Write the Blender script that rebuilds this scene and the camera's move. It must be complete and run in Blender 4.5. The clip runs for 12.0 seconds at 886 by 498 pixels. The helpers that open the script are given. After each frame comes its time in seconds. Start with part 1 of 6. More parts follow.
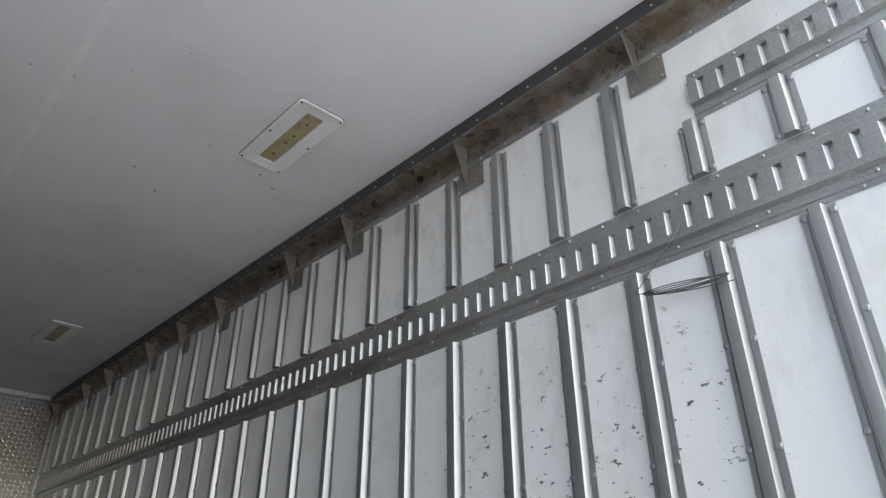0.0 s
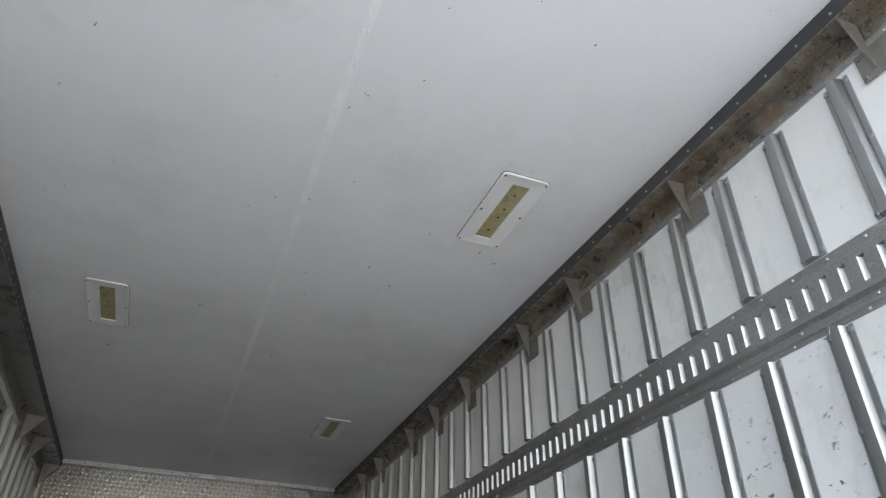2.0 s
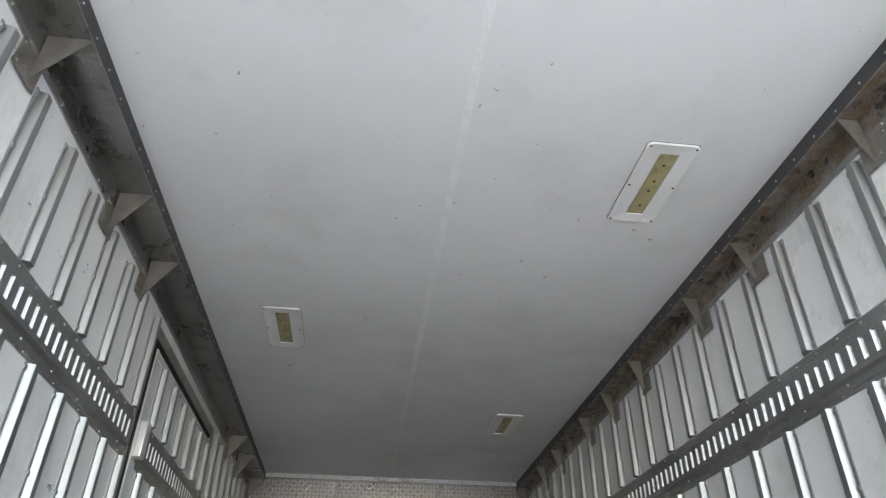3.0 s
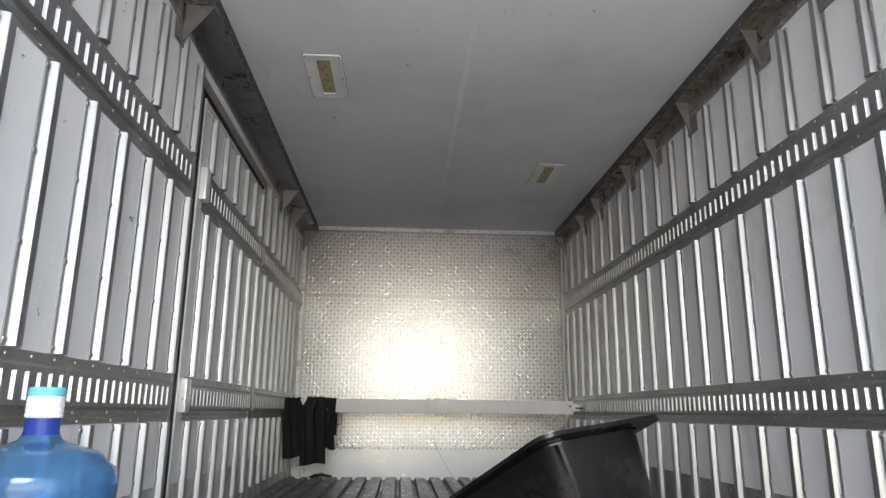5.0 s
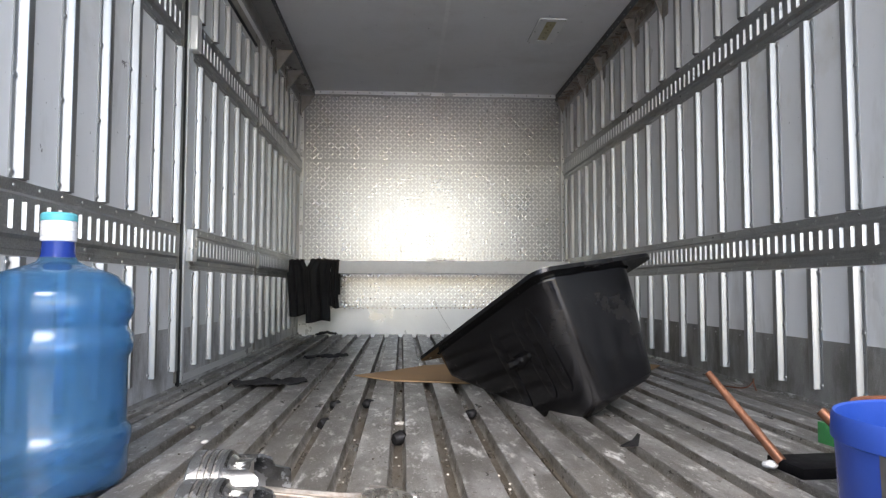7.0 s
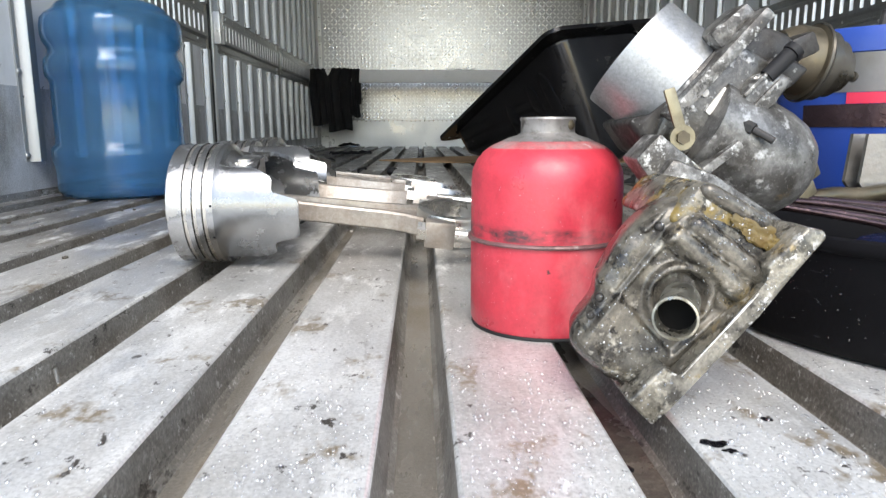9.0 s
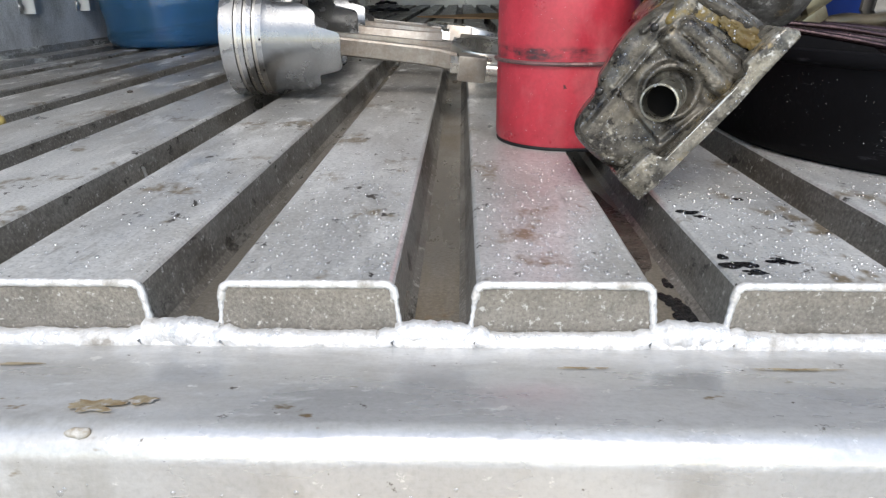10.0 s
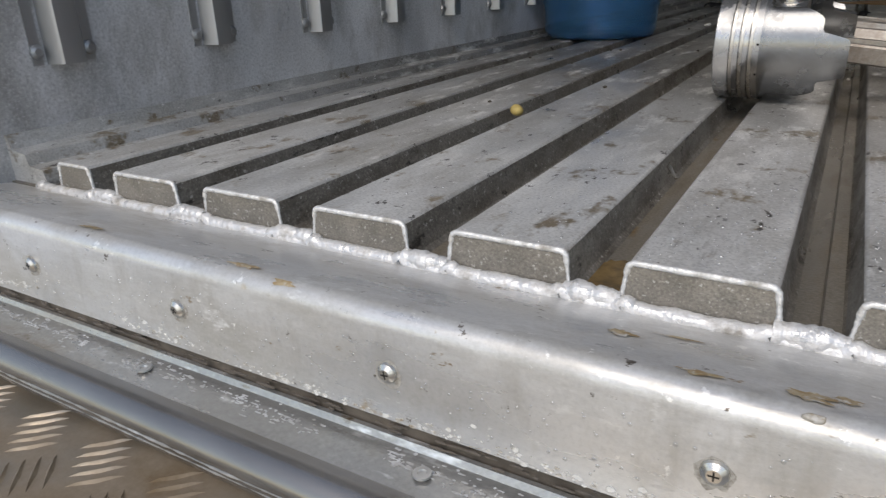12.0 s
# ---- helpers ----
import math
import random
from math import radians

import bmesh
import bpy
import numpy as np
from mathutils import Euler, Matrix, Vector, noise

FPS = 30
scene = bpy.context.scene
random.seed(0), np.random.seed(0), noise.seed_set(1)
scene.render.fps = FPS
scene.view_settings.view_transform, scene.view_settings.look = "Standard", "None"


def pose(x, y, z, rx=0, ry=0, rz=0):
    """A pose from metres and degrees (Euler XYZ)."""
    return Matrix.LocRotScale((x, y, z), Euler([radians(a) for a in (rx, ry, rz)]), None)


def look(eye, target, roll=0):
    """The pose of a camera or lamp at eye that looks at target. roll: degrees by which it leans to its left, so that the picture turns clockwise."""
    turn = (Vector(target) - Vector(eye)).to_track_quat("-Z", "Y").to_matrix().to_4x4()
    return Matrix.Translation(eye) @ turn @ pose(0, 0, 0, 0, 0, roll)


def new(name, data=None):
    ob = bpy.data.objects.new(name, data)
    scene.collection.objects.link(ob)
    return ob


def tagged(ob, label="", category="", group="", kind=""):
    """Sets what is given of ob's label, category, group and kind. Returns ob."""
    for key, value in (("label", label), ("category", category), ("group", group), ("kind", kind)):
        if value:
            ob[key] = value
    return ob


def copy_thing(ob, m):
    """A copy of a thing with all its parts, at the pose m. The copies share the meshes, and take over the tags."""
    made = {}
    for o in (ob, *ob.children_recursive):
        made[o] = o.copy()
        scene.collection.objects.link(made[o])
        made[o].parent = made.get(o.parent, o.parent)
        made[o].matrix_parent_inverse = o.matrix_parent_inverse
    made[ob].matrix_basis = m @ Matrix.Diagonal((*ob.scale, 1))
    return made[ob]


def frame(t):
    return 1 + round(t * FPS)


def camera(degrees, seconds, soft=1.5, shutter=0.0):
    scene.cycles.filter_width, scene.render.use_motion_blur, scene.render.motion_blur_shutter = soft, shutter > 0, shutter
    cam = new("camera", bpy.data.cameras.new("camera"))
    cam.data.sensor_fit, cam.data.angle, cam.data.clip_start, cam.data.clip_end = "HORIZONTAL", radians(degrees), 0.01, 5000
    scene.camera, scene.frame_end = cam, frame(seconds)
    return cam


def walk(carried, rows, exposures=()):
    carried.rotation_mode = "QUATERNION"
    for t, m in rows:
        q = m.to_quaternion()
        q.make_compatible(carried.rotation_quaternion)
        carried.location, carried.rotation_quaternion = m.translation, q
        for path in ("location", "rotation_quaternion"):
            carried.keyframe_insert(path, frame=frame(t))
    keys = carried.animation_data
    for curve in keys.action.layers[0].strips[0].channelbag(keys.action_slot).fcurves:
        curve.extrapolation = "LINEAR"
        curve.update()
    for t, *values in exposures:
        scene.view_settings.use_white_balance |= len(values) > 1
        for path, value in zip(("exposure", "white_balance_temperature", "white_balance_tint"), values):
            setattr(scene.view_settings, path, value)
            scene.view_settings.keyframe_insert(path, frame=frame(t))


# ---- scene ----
from mathutils.bvhtree import BVHTree

cam = camera(66.7, 12.0, 1.3, 0.10)
PATH = [
    (0, (0.036, -0.050, 0.563), (1.242, 1.226, 1.518), -0.27),
    (0.5, (0.027, -0.051, 0.560), (1.199, 1.176, 1.620), -0.41),
    (1, (0.037, -0.052, 0.562), (1.108, 1.221, 1.674), -0.28),
    (1.5, (0.045, -0.045, 0.565), (0.894, 1.377, 1.688), 0.24),
    (2, (0.052, -0.038, 0.573), (0.652, 1.509, 1.688), 0.76),
    (2.5, (0.057, -0.025, 0.613), (0.420, 1.608, 1.711), 0.79),
    (2.7, (0.050, -0.023, 0.606), (0.318, 1.632, 1.706), 0.60),
    (4.3, (-0.006, -0.003, 0.514), (0.102, 1.815, 1.34), 0.8),
    (4.5, (-0.005, 0.001, 0.508), (0.108, 1.869, 1.215), 0.7),
    (5, (0.002, 0.009, 0.484), (0.119, 1.949, 0.957), 0.5),
    (5.5, (0.004, 0.015, 0.467), (0.127, 1.988, 0.768), 0.3),
    (6, (0.005, 0.016, 0.455), (0.129, 2.004, 0.643), 0.3),
    (6.5, (0.008, 0.003, 0.429), (0.132, 1.995, 0.558), 0.2),
    (6.7, (0.008, 0.001, 0.412), (0.13, 1.993, 0.532), 0.1),
    (8.3, (0.003, -0.108, 0.213), (0.124, 1.888, 0.232), 0.2),
    (8.5, (0.004, -0.134, 0.187), (0.119, 1.862, 0.11), 0.1),
    (9, (0.004, -0.19, 0.145), (0.066, 1.778, -0.207), -0.1),
    (9.5, (0.002, -0.231, 0.126), (0.006, 1.682, -0.458), -0.2),
    (10, (0.011, -0.268, 0.119), (-0.041, 1.597, -0.602), -0.3),
    (10.5, (0.002, -0.283, 0.122), (-0.105, 1.563, -0.641), -0.4),
    (11, (-0.041, -0.304, 0.135), (-0.375, 1.51, -0.638), -0.9),
    (11.5, (-0.082, -0.323, 0.144), (-0.74, 1.404, -0.62), -1.5),
    (12, (-0.119, -0.345, 0.148), (-1.07, 1.246, -0.601), -1.9),
]
EXPOSURES = [(0, 1.90, 7850, 11), (1, 2.04, 7850, 11), (2.5, 2.45, 7800, 9), (4.5, 2.64, 8000, 13), (5.5, 2.54, 7800, 15), (6.5, 2.55, 7600, 16), (8.5, 2.40, 7500, 9), (9.0, 2.02, 7500, 10), (9.5, 1.75, 7500, 9), (10.0, 1.2, 7500, 10), (10.5, 0.74, 7600, 10), (12, 0.55, 7800, 12)]
walk(cam, [(t, look(eye, target, roll)) for t, eye, target, roll in PATH], EXPOSURES)

# ---- light: daylight through the open rear end ----
SUN_ELEVATION, SUN_STRENGTH, SKY_STRENGTH = 47.0, 0.92, 0.15
world = bpy.data.worlds.new("sky")
scene.world = world
world.use_nodes = True
wn = world.node_tree.nodes
sky = wn.new("ShaderNodeTexSky")
sky.sky_type, sky.sun_disc = "NISHITA", False
sky.sun_elevation, sky.sun_rotation = radians(SUN_ELEVATION), radians(180)
sky.air_density, sky.dust_density, sky.ozone_density = 1.0, 1.0, 2.0
world.node_tree.links.new(sky.outputs[0], wn["Background"].inputs[0])
wn["Background"].inputs[1].default_value = SKY_STRENGTH
sun_data = bpy.data.lights.new("sun", "SUN")
sun_data.energy, sun_data.angle, sun_data.color = SUN_STRENGTH, radians(38), (0.95, 0.975, 1.0)
sun = new("sun", sun_data)
sun.matrix_world = look((0.0, -20.0, 20 * math.tan(radians(SUN_ELEVATION)) + 1), (0, 0, 1))

# added unseen lamp behind the open end, standing in for the bulkhead glare's source
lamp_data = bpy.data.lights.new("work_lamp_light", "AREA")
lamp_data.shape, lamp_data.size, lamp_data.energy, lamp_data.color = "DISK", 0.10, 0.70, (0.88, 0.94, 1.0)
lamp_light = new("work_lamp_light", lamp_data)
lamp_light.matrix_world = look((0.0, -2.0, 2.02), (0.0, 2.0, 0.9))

# ---- plan ----
XL, XR, YF, YR, ZC = -0.822, 1.352, 5.485, -0.13, 1.988
PITCH, GROOVE, DEPTH = 0.112, 0.036, 0.027


# ---- building helpers ----
def link_mesh(name, bm, material, smooth=None):
    me = bpy.data.meshes.new(name)
    bmesh.ops.recalc_face_normals(bm, faces=bm.faces)
    bm.to_mesh(me)
    bm.free()
    if material:
        me.materials.append(material)
    if smooth is not None:
        me.shade_smooth()
        me.set_sharp_from_angle(angle=radians(smooth))
    return me


def part(name, bm, material, parent, label="", smooth=30):
    ob = new(name, link_mesh(name, bm, material, smooth))
    ob.parent = parent
    if label:
        ob["label"] = label
    return ob


def thing(name, label, category, m=None, group="", kind="", bm=None, material=None, smooth=30):
    ob = new(name, link_mesh(name, bm, material, smooth) if bm else None)
    if m:
        ob.matrix_world = m
    return tagged(ob, label, category, group, kind)


def stuffed(ob):
    return tagged(ob, kind="stuff")


def box(bm, x0, x1, y0, y1, z0, z1, m=None, bevel=0.0):
    r = bmesh.ops.create_cube(bm, size=1, matrix=Matrix.Translation(((x0 + x1) / 2, (y0 + y1) / 2, (z0 + z1) / 2)) @ Matrix.Diagonal((x1 - x0, y1 - y0, z1 - z0, 1)))
    vs = r["verts"]
    if bevel:
        es = list({e for v in vs for e in v.link_edges})
        b = bmesh.ops.bevel(bm, geom=es, offset=bevel, segments=2, affect="EDGES", profile=0.6)
        vs = list({v for f in b["faces"] for v in f.verts} | {v for v in vs if v.is_valid})
    if m:
        bmesh.ops.transform(bm, matrix=m, verts=vs)
    return vs


def rod(bm, p, q, r0, r1=None, seg=16, caps=True):
    p, q = Vector(p), Vector(q)
    d = q - p
    m = Matrix.Translation((p + q) / 2) @ d.to_track_quat("Z", "Y").to_matrix().to_4x4()
    return bmesh.ops.create_cone(bm, cap_ends=caps, segments=seg, radius1=r0, radius2=r0 if r1 is None else r1, depth=d.length, matrix=m)["verts"]


def lathe(bm, profile, seg=32, m=None):
    """Turns (radius, height) pairs round z."""
    rings = []
    for r, z in profile:
        if r < 1e-6:
            rings.append([bm.verts.new((0, 0, z))])
        else:
            rings.append([bm.verts.new((r * math.cos(a), r * math.sin(a), z)) for a in (2 * math.pi * i / seg for i in range(seg))])
    for a, b in zip(rings, rings[1:]):
        for i in range(seg):
            j = (i + 1) % seg
            vs = [a[i % len(a)], a[j % len(a)], b[j % len(b)], b[i % len(b)]]
            vs = list(dict.fromkeys(vs))
            if len(vs) > 2:
                bm.faces.new(vs)
    vs = [v for r in rings for v in r]
    if m:
        bmesh.ops.transform(bm, matrix=m, verts=vs)
    return vs


def prism(bm, outline, axis, a, b):
    """Extrudes a closed outline along an axis from a to b; the outline gives the two other coordinates in order."""
    def at(u, v, w):
        return {"x": (w, u, v), "y": (u, w, v), "z": (u, v, w)}[axis]
    lo = [bm.verts.new(at(u, v, a)) for u, v in outline]
    hi = [bm.verts.new(at(u, v, b)) for u, v in outline]
    n = len(outline)
    for i in range(n):
        bm.faces.new((lo[i], lo[(i + 1) % n], hi[(i + 1) % n], hi[i]))
    bm.faces.new(lo)
    bm.faces.new(hi[::-1])
    return lo + hi


def dome(bm, c, n, r, h, seg=8):
    """A rivet or screw head at c on a face with normal n."""
    m = Matrix.Translation(c) @ Vector(n).to_track_quat("Z", "Y").to_matrix().to_4x4()
    return lathe(bm, [(r, 0), (r * 0.9, h * 0.55), (r * 0.5, h), (0, h)], seg, m)


def tube_curve(name, points, radius, material, parent=None, cyclic=False):
    cu = bpy.data.curves.new(name, "CURVE")
    cu.dimensions, cu.bevel_depth, cu.bevel_resolution, cu.resolution_u = "3D", radius, 2, 6
    sp = cu.splines.new("NURBS")
    sp.points.add(len(points) - 1)
    for p, c in zip(sp.points, points):
        p.co = (*c, 1)
    sp.use_endpoint_u, sp.order_u, sp.use_cyclic_u = not cyclic, 3, cyclic
    cu.materials.append(material)
    ob = new(name, cu)
    ob.parent = parent
    return ob


def sheet(bm, nu, nv, place):
    """A grid of faces; place(u, v) gives the point for u, v from 0 to 1."""
    g = [[bm.verts.new(place(i / nu, j / nv)) for j in range(nv + 1)] for i in range(nu + 1)]
    for i in range(nu):
        for j in range(nv):
            bm.faces.new((g[i][j], g[i + 1][j], g[i + 1][j + 1], g[i][j + 1]))


def rounded(x0, x1, y0, y1, r, z, n=5):
    pts = []
    for cx, cy, a0 in ((x1 - r, y1 - r, 0), (x0 + r, y1 - r, 90), (x0 + r, y0 + r, 180), (x1 - r, y0 + r, 270)):
        for i in range(n + 1):
            a = radians(a0 + 90 * i / n)
            pts.append((cx + r * math.cos(a), cy + r * math.sin(a), z))
    return pts


def skin(bm, loops, close_last=True, close_first=False):
    rings = [[bm.verts.new(p) for p in lp] for lp in loops]
    n = len(rings[0])
    for a, b in zip(rings, rings[1:]):
        for i in range(n):
            bm.faces.new((a[i], a[(i + 1) % n], b[(i + 1) % n], b[i]))
    if close_last:
        bm.faces.new(rings[-1])
    if close_first:
        bm.faces.new(rings[0])


def bead(bm, pts, r, seed, flat=1.0, step=0.0035, n=8, lumps=0.2):
    """A lumpy weld bead along a line of points."""
    loops, k = [], 0
    for p, q in zip(pts, pts[1:]):
        p, q = Vector(p), Vector(q)
        d = q - p
        m = max(1, int(d.length / step))
        side = d.normalized().to_track_quat("Z", "Y")
        for i in range(m + (q == Vector(pts[-1]))):
            c = p + d * (i / m)
            rr = r * (1 + lumps * noise.noise(c * 95 + Vector((seed, 0, 0))) + lumps * 0.22 * math.sin(k * 1.9 + 2 * noise.noise(c * 40)))
            loops.append([c + side @ Vector((rr * math.cos(a) * flat, rr * math.sin(a), 0)) for a in (2 * math.pi * j / n for j in range(n))])
            k += 1
    skin(bm, loops, True, True)


# ---- materials ----
def surface(name, color, rough=0.5, metal=0.0, var=0.12, scale=2.5, fine=70.0, bump=0.15, stretch=(1, 1, 1),
            dirt=None, dirt_scale=4.0, dirt_range=(0.55, 0.72), dirt_rough=0.8, rough_var=0.15, random_tint=0.0, spec=0.5, grain=1.0,
            marks=None, marks_scale=40.0, marks_stretch=(1, 1, 1), marks_range=(0.68, 0.72), marks_box=None, grit=0.0, grit_scale=420.0, more=(), wave=0.0, inside=None):
    """A painted, metal or plastic surface with stains at one scale, grain and relief at another, and sharp marks."""
    mat = bpy.data.materials.new(name)
    mat.use_nodes = True
    nt = mat.node_tree
    nodes, link = nt.nodes, nt.links.new
    bsdf = nodes["Principled BSDF"]
    tc = nodes.new("ShaderNodeTexCoord")

    # alike pieces each take their own stretch of the pattern
    shift = None
    if random_tint:
        oi = nodes.new("ShaderNodeObjectInfo")
        shift = nodes.new("ShaderNodeMath")
        shift.operation = "MULTIPLY"
        link(oi.outputs["Random"], shift.inputs[0])
        shift.inputs[1].default_value = 37.0
        shift = shift.outputs[0]

    def noise_at(sc, st=(1, 1, 1), detail=6.0, rough_n=0.6):
        mp = nodes.new("ShaderNodeMapping")
        mp.inputs["Scale"].default_value = st
        nz = nodes.new("ShaderNodeTexNoise")
        nz.inputs["Scale"].default_value, nz.inputs["Detail"].default_value, nz.inputs["Roughness"].default_value = sc, detail, rough_n
        link(tc.outputs["Object"], mp.inputs["Vector"])
        if shift is not None:
            link(shift, mp.inputs["Location"])
        link(mp.outputs[0], nz.inputs["Vector"])
        return nz.outputs["Fac"]

    def remap(src, a, b, c=0.0, d=1.0):
        n = nodes.new("ShaderNodeMapRange")
        for k, v in enumerate((a, b, c, d)):
            n.inputs[k + 1].default_value = v
        link(src, n.inputs[0])
        return n.outputs[0]

    def mixed(fac, a, b):
        n = nodes.new("ShaderNodeMix")
        n.data_type = "RGBA"
        link(fac, n.inputs[0])
        for sock, v in ((n.inputs[6], a), (n.inputs[7], b)):
            if isinstance(v, tuple):
                sock.default_value = (*v[:3], 1)
            else:
                link(v, sock)
        return n.outputs[2]

    def times(a, b):
        n = nodes.new("ShaderNodeMath")
        n.operation = "MULTIPLY"
        for sock, v in ((n.inputs[0], a), (n.inputs[1], b)):
            if isinstance(v, float):
                sock.default_value = v
            else:
                link(v, sock)
        return n.outputs[0]

    big, small = noise_at(scale, stretch), noise_at(fine, stretch, 3.0)
    lo = tuple(c * (1 - var) for c in color)
    hi = tuple(min(1, c * (1 + var)) for c in color)
    col = mixed(remap(big, 0.3, 0.7), lo, hi)
    g = remap(small, 0.25, 0.75, 0.0, 0.22 * grain)
    col = mixed(g, col, tuple(c * 0.72 for c in color))
    if random_tint:
        col = mixed(remap(oi.outputs["Random"], 0, 1, 0, random_tint), col, tuple(c * 0.55 for c in color))
    rg = remap(big, 0.3, 0.7, max(0.02, rough - rough_var), min(1, rough + rough_var))
    met = None
    if dirt:
        f = remap(noise_at(dirt_scale, stretch, 8.0, 0.65), *dirt_range)
        col = mixed(f, col, dirt)
        n = nodes.new("ShaderNodeMix")
        link(f, n.inputs[0])
        link(rg, n.inputs[2])
        n.inputs[3].default_value = dirt_rough
        rg = n.outputs[0]
        if metal:
            met = remap(f, 0, 1, metal, metal * 0.35)
    if marks:
        f = remap(noise_at(marks_scale, marks_stretch, 4.0, 0.7), *marks_range)
        if marks_box:
            sep = nodes.new("ShaderNodeSeparateXYZ")
            link(tc.outputs["Object"], sep.inputs[0])
            for k, (a, b, s) in marks_box.items():
                up, dn = remap(sep.outputs[k], a, a + s), remap(sep.outputs[k], b - s, b, 1.0, 0.0)
                f = times(times(f, up), dn)
        col = mixed(f, col, marks)
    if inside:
        # trodden dirt, its ramp along y also painting the daylight's fall-off into the colour
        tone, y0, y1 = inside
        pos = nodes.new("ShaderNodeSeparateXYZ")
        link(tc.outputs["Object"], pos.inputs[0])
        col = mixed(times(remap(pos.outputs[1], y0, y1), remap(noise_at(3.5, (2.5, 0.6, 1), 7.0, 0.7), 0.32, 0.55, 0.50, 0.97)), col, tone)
    for tone, sc, st, span in more:
        col = mixed(remap(noise_at(sc, st, 5.0, 0.68), *span), col, tone)
    speck = None
    if grit:
        speck = noise_at(grit_scale, (1, 1, 1), 2.0, 0.7)
        col = mixed(remap(speck, 0.50, 0.36, 0.0, grit), col, tuple(c * 0.25 for c in color))
        col = mixed(remap(speck, 0.56, 0.68, 0.0, grit * 0.8), col, tuple(min(0.9, c * 1.7 + 0.03) for c in color))
    link(col, bsdf.inputs["Base Color"])
    link(rg, bsdf.inputs["Roughness"])
    if met is not None:
        link(met, bsdf.inputs["Metallic"])
    else:
        bsdf.inputs["Metallic"].default_value = metal
    bsdf.inputs["Specular IOR Level"].default_value = spec
    if bump:
        b = nodes.new("ShaderNodeBump")
        b.inputs["Strength"].default_value, b.inputs["Distance"].default_value = bump, 0.004
        link(small if speck is None else speck, b.inputs["Height"])
        if wave:
            b2 = nodes.new("ShaderNodeBump")
            b2.inputs["Strength"].default_value, b2.inputs["Distance"].default_value = wave, 0.02
            link(big, b2.inputs["Height"])
            link(b2.outputs[0], b.inputs["Normal"])
        link(b.outputs[0], bsdf.inputs["Normal"])
    return mat


m_panel = surface("white_panel", (0.78, 0.79, 0.80), more=[((0.50, 0.49, 0.47), 5, (1, 1, 0.3), (0.56, 0.85)), ((0.14, 0.14, 0.14), 55, (1, 1, 1), (0.70, 0.72))], rough=0.38, var=0.05, scale=1.2, fine=140, bump=0.03, dirt=(0.52, 0.50, 0.46), dirt_scale=2.2, dirt_range=(0.56, 0.85), dirt_rough=0.5, grain=0.25,
                  marks=(0.16, 0.16, 0.16), marks_scale=18, marks_stretch=(1, 1, 1.3), marks_range=(0.69, 0.71))
m_panel_scuffed = surface("scuffed_white_panel", (0.76, 0.77, 0.78), more=[((0.50, 0.49, 0.47), 5, (1, 1, 0.3), (0.56, 0.85)), ((0.14, 0.14, 0.14), 55, (1, 1, 1), (0.70, 0.72))], rough=0.36, var=0.05, scale=1.2, fine=140, bump=0.03, dirt=(0.55, 0.52, 0.46), dirt_scale=2.6, dirt_range=(0.58, 0.85), dirt_rough=0.5, grain=0.25,
                          marks=(0.09, 0.10, 0.10), marks_scale=30, marks_stretch=(1, 1.0, 1.7), marks_range=(0.628, 0.642), marks_box={1: (0.35, 1.5, 0.25), 2: (0.35, 1.28, 0.3)})
m_ceiling = surface("white_ceiling_sheet", (0.87, 0.872, 0.872), 0.45, var=0.04, scale=1.0, fine=120, bump=0.03, dirt=(0.68, 0.665, 0.64), dirt_scale=1.6, dirt_range=(0.5, 0.9), dirt_rough=0.55, grain=0.3,
                    marks=(0.16, 0.15, 0.14), marks_scale=24, marks_stretch=(1.4, 1, 1), marks_range=(0.70, 0.72), more=[((0.30, 0.29, 0.27), 70, (1, 1, 1), (0.705, 0.73))])
m_seam = surface("sealant_white", (0.93, 0.93, 0.925), 0.5, var=0.06, scale=20, bump=0.2)
m_rib = surface("aluminium_rib", (0.435, 0.445, 0.45), 0.42, 0.9, rough_var=0.08, var=0.08, scale=3, fine=90, bump=0.05, stretch=(1, 1, 0.15), dirt=(0.40, 0.395, 0.38), dirt_scale=9, dirt_range=(0.60, 0.85), dirt_rough=0.5, random_tint=0.2)
m_rail = surface("galvanised_rail", (0.42, 0.43, 0.43), 0.42, 0.9, grit=0.2, grit_scale=200, more=[((0.62, 0.62, 0.61), 40, (1, 0.2, 1), (0.62, 0.72))], var=0.16, scale=4, fine=120, bump=0.08, dirt=(0.20, 0.19, 0.17), dirt_scale=9, dirt_range=(0.58, 0.8), dirt_rough=0.65)
m_kick = surface("scuffed_kick_plate", (0.60, 0.612, 0.63), 0.42, 0.22, var=0.22, scale=8, fine=130, bump=0.06, stretch=(1, 1, 0.5), dirt=(0.27, 0.265, 0.255), dirt_scale=9, dirt_range=(0.46, 0.66), dirt_rough=0.55, grit=0.3, grit_scale=300,
                 marks=(0.55, 0.55, 0.54), marks_scale=60, marks_stretch=(1, 1, 0.25), marks_range=(0.66, 0.74))
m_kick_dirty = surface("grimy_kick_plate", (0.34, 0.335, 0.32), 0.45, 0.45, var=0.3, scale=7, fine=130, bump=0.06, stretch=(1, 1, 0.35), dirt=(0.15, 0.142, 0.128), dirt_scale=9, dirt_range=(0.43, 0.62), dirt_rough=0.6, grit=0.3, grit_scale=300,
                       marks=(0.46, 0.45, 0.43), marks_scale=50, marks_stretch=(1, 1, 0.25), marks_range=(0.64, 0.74))
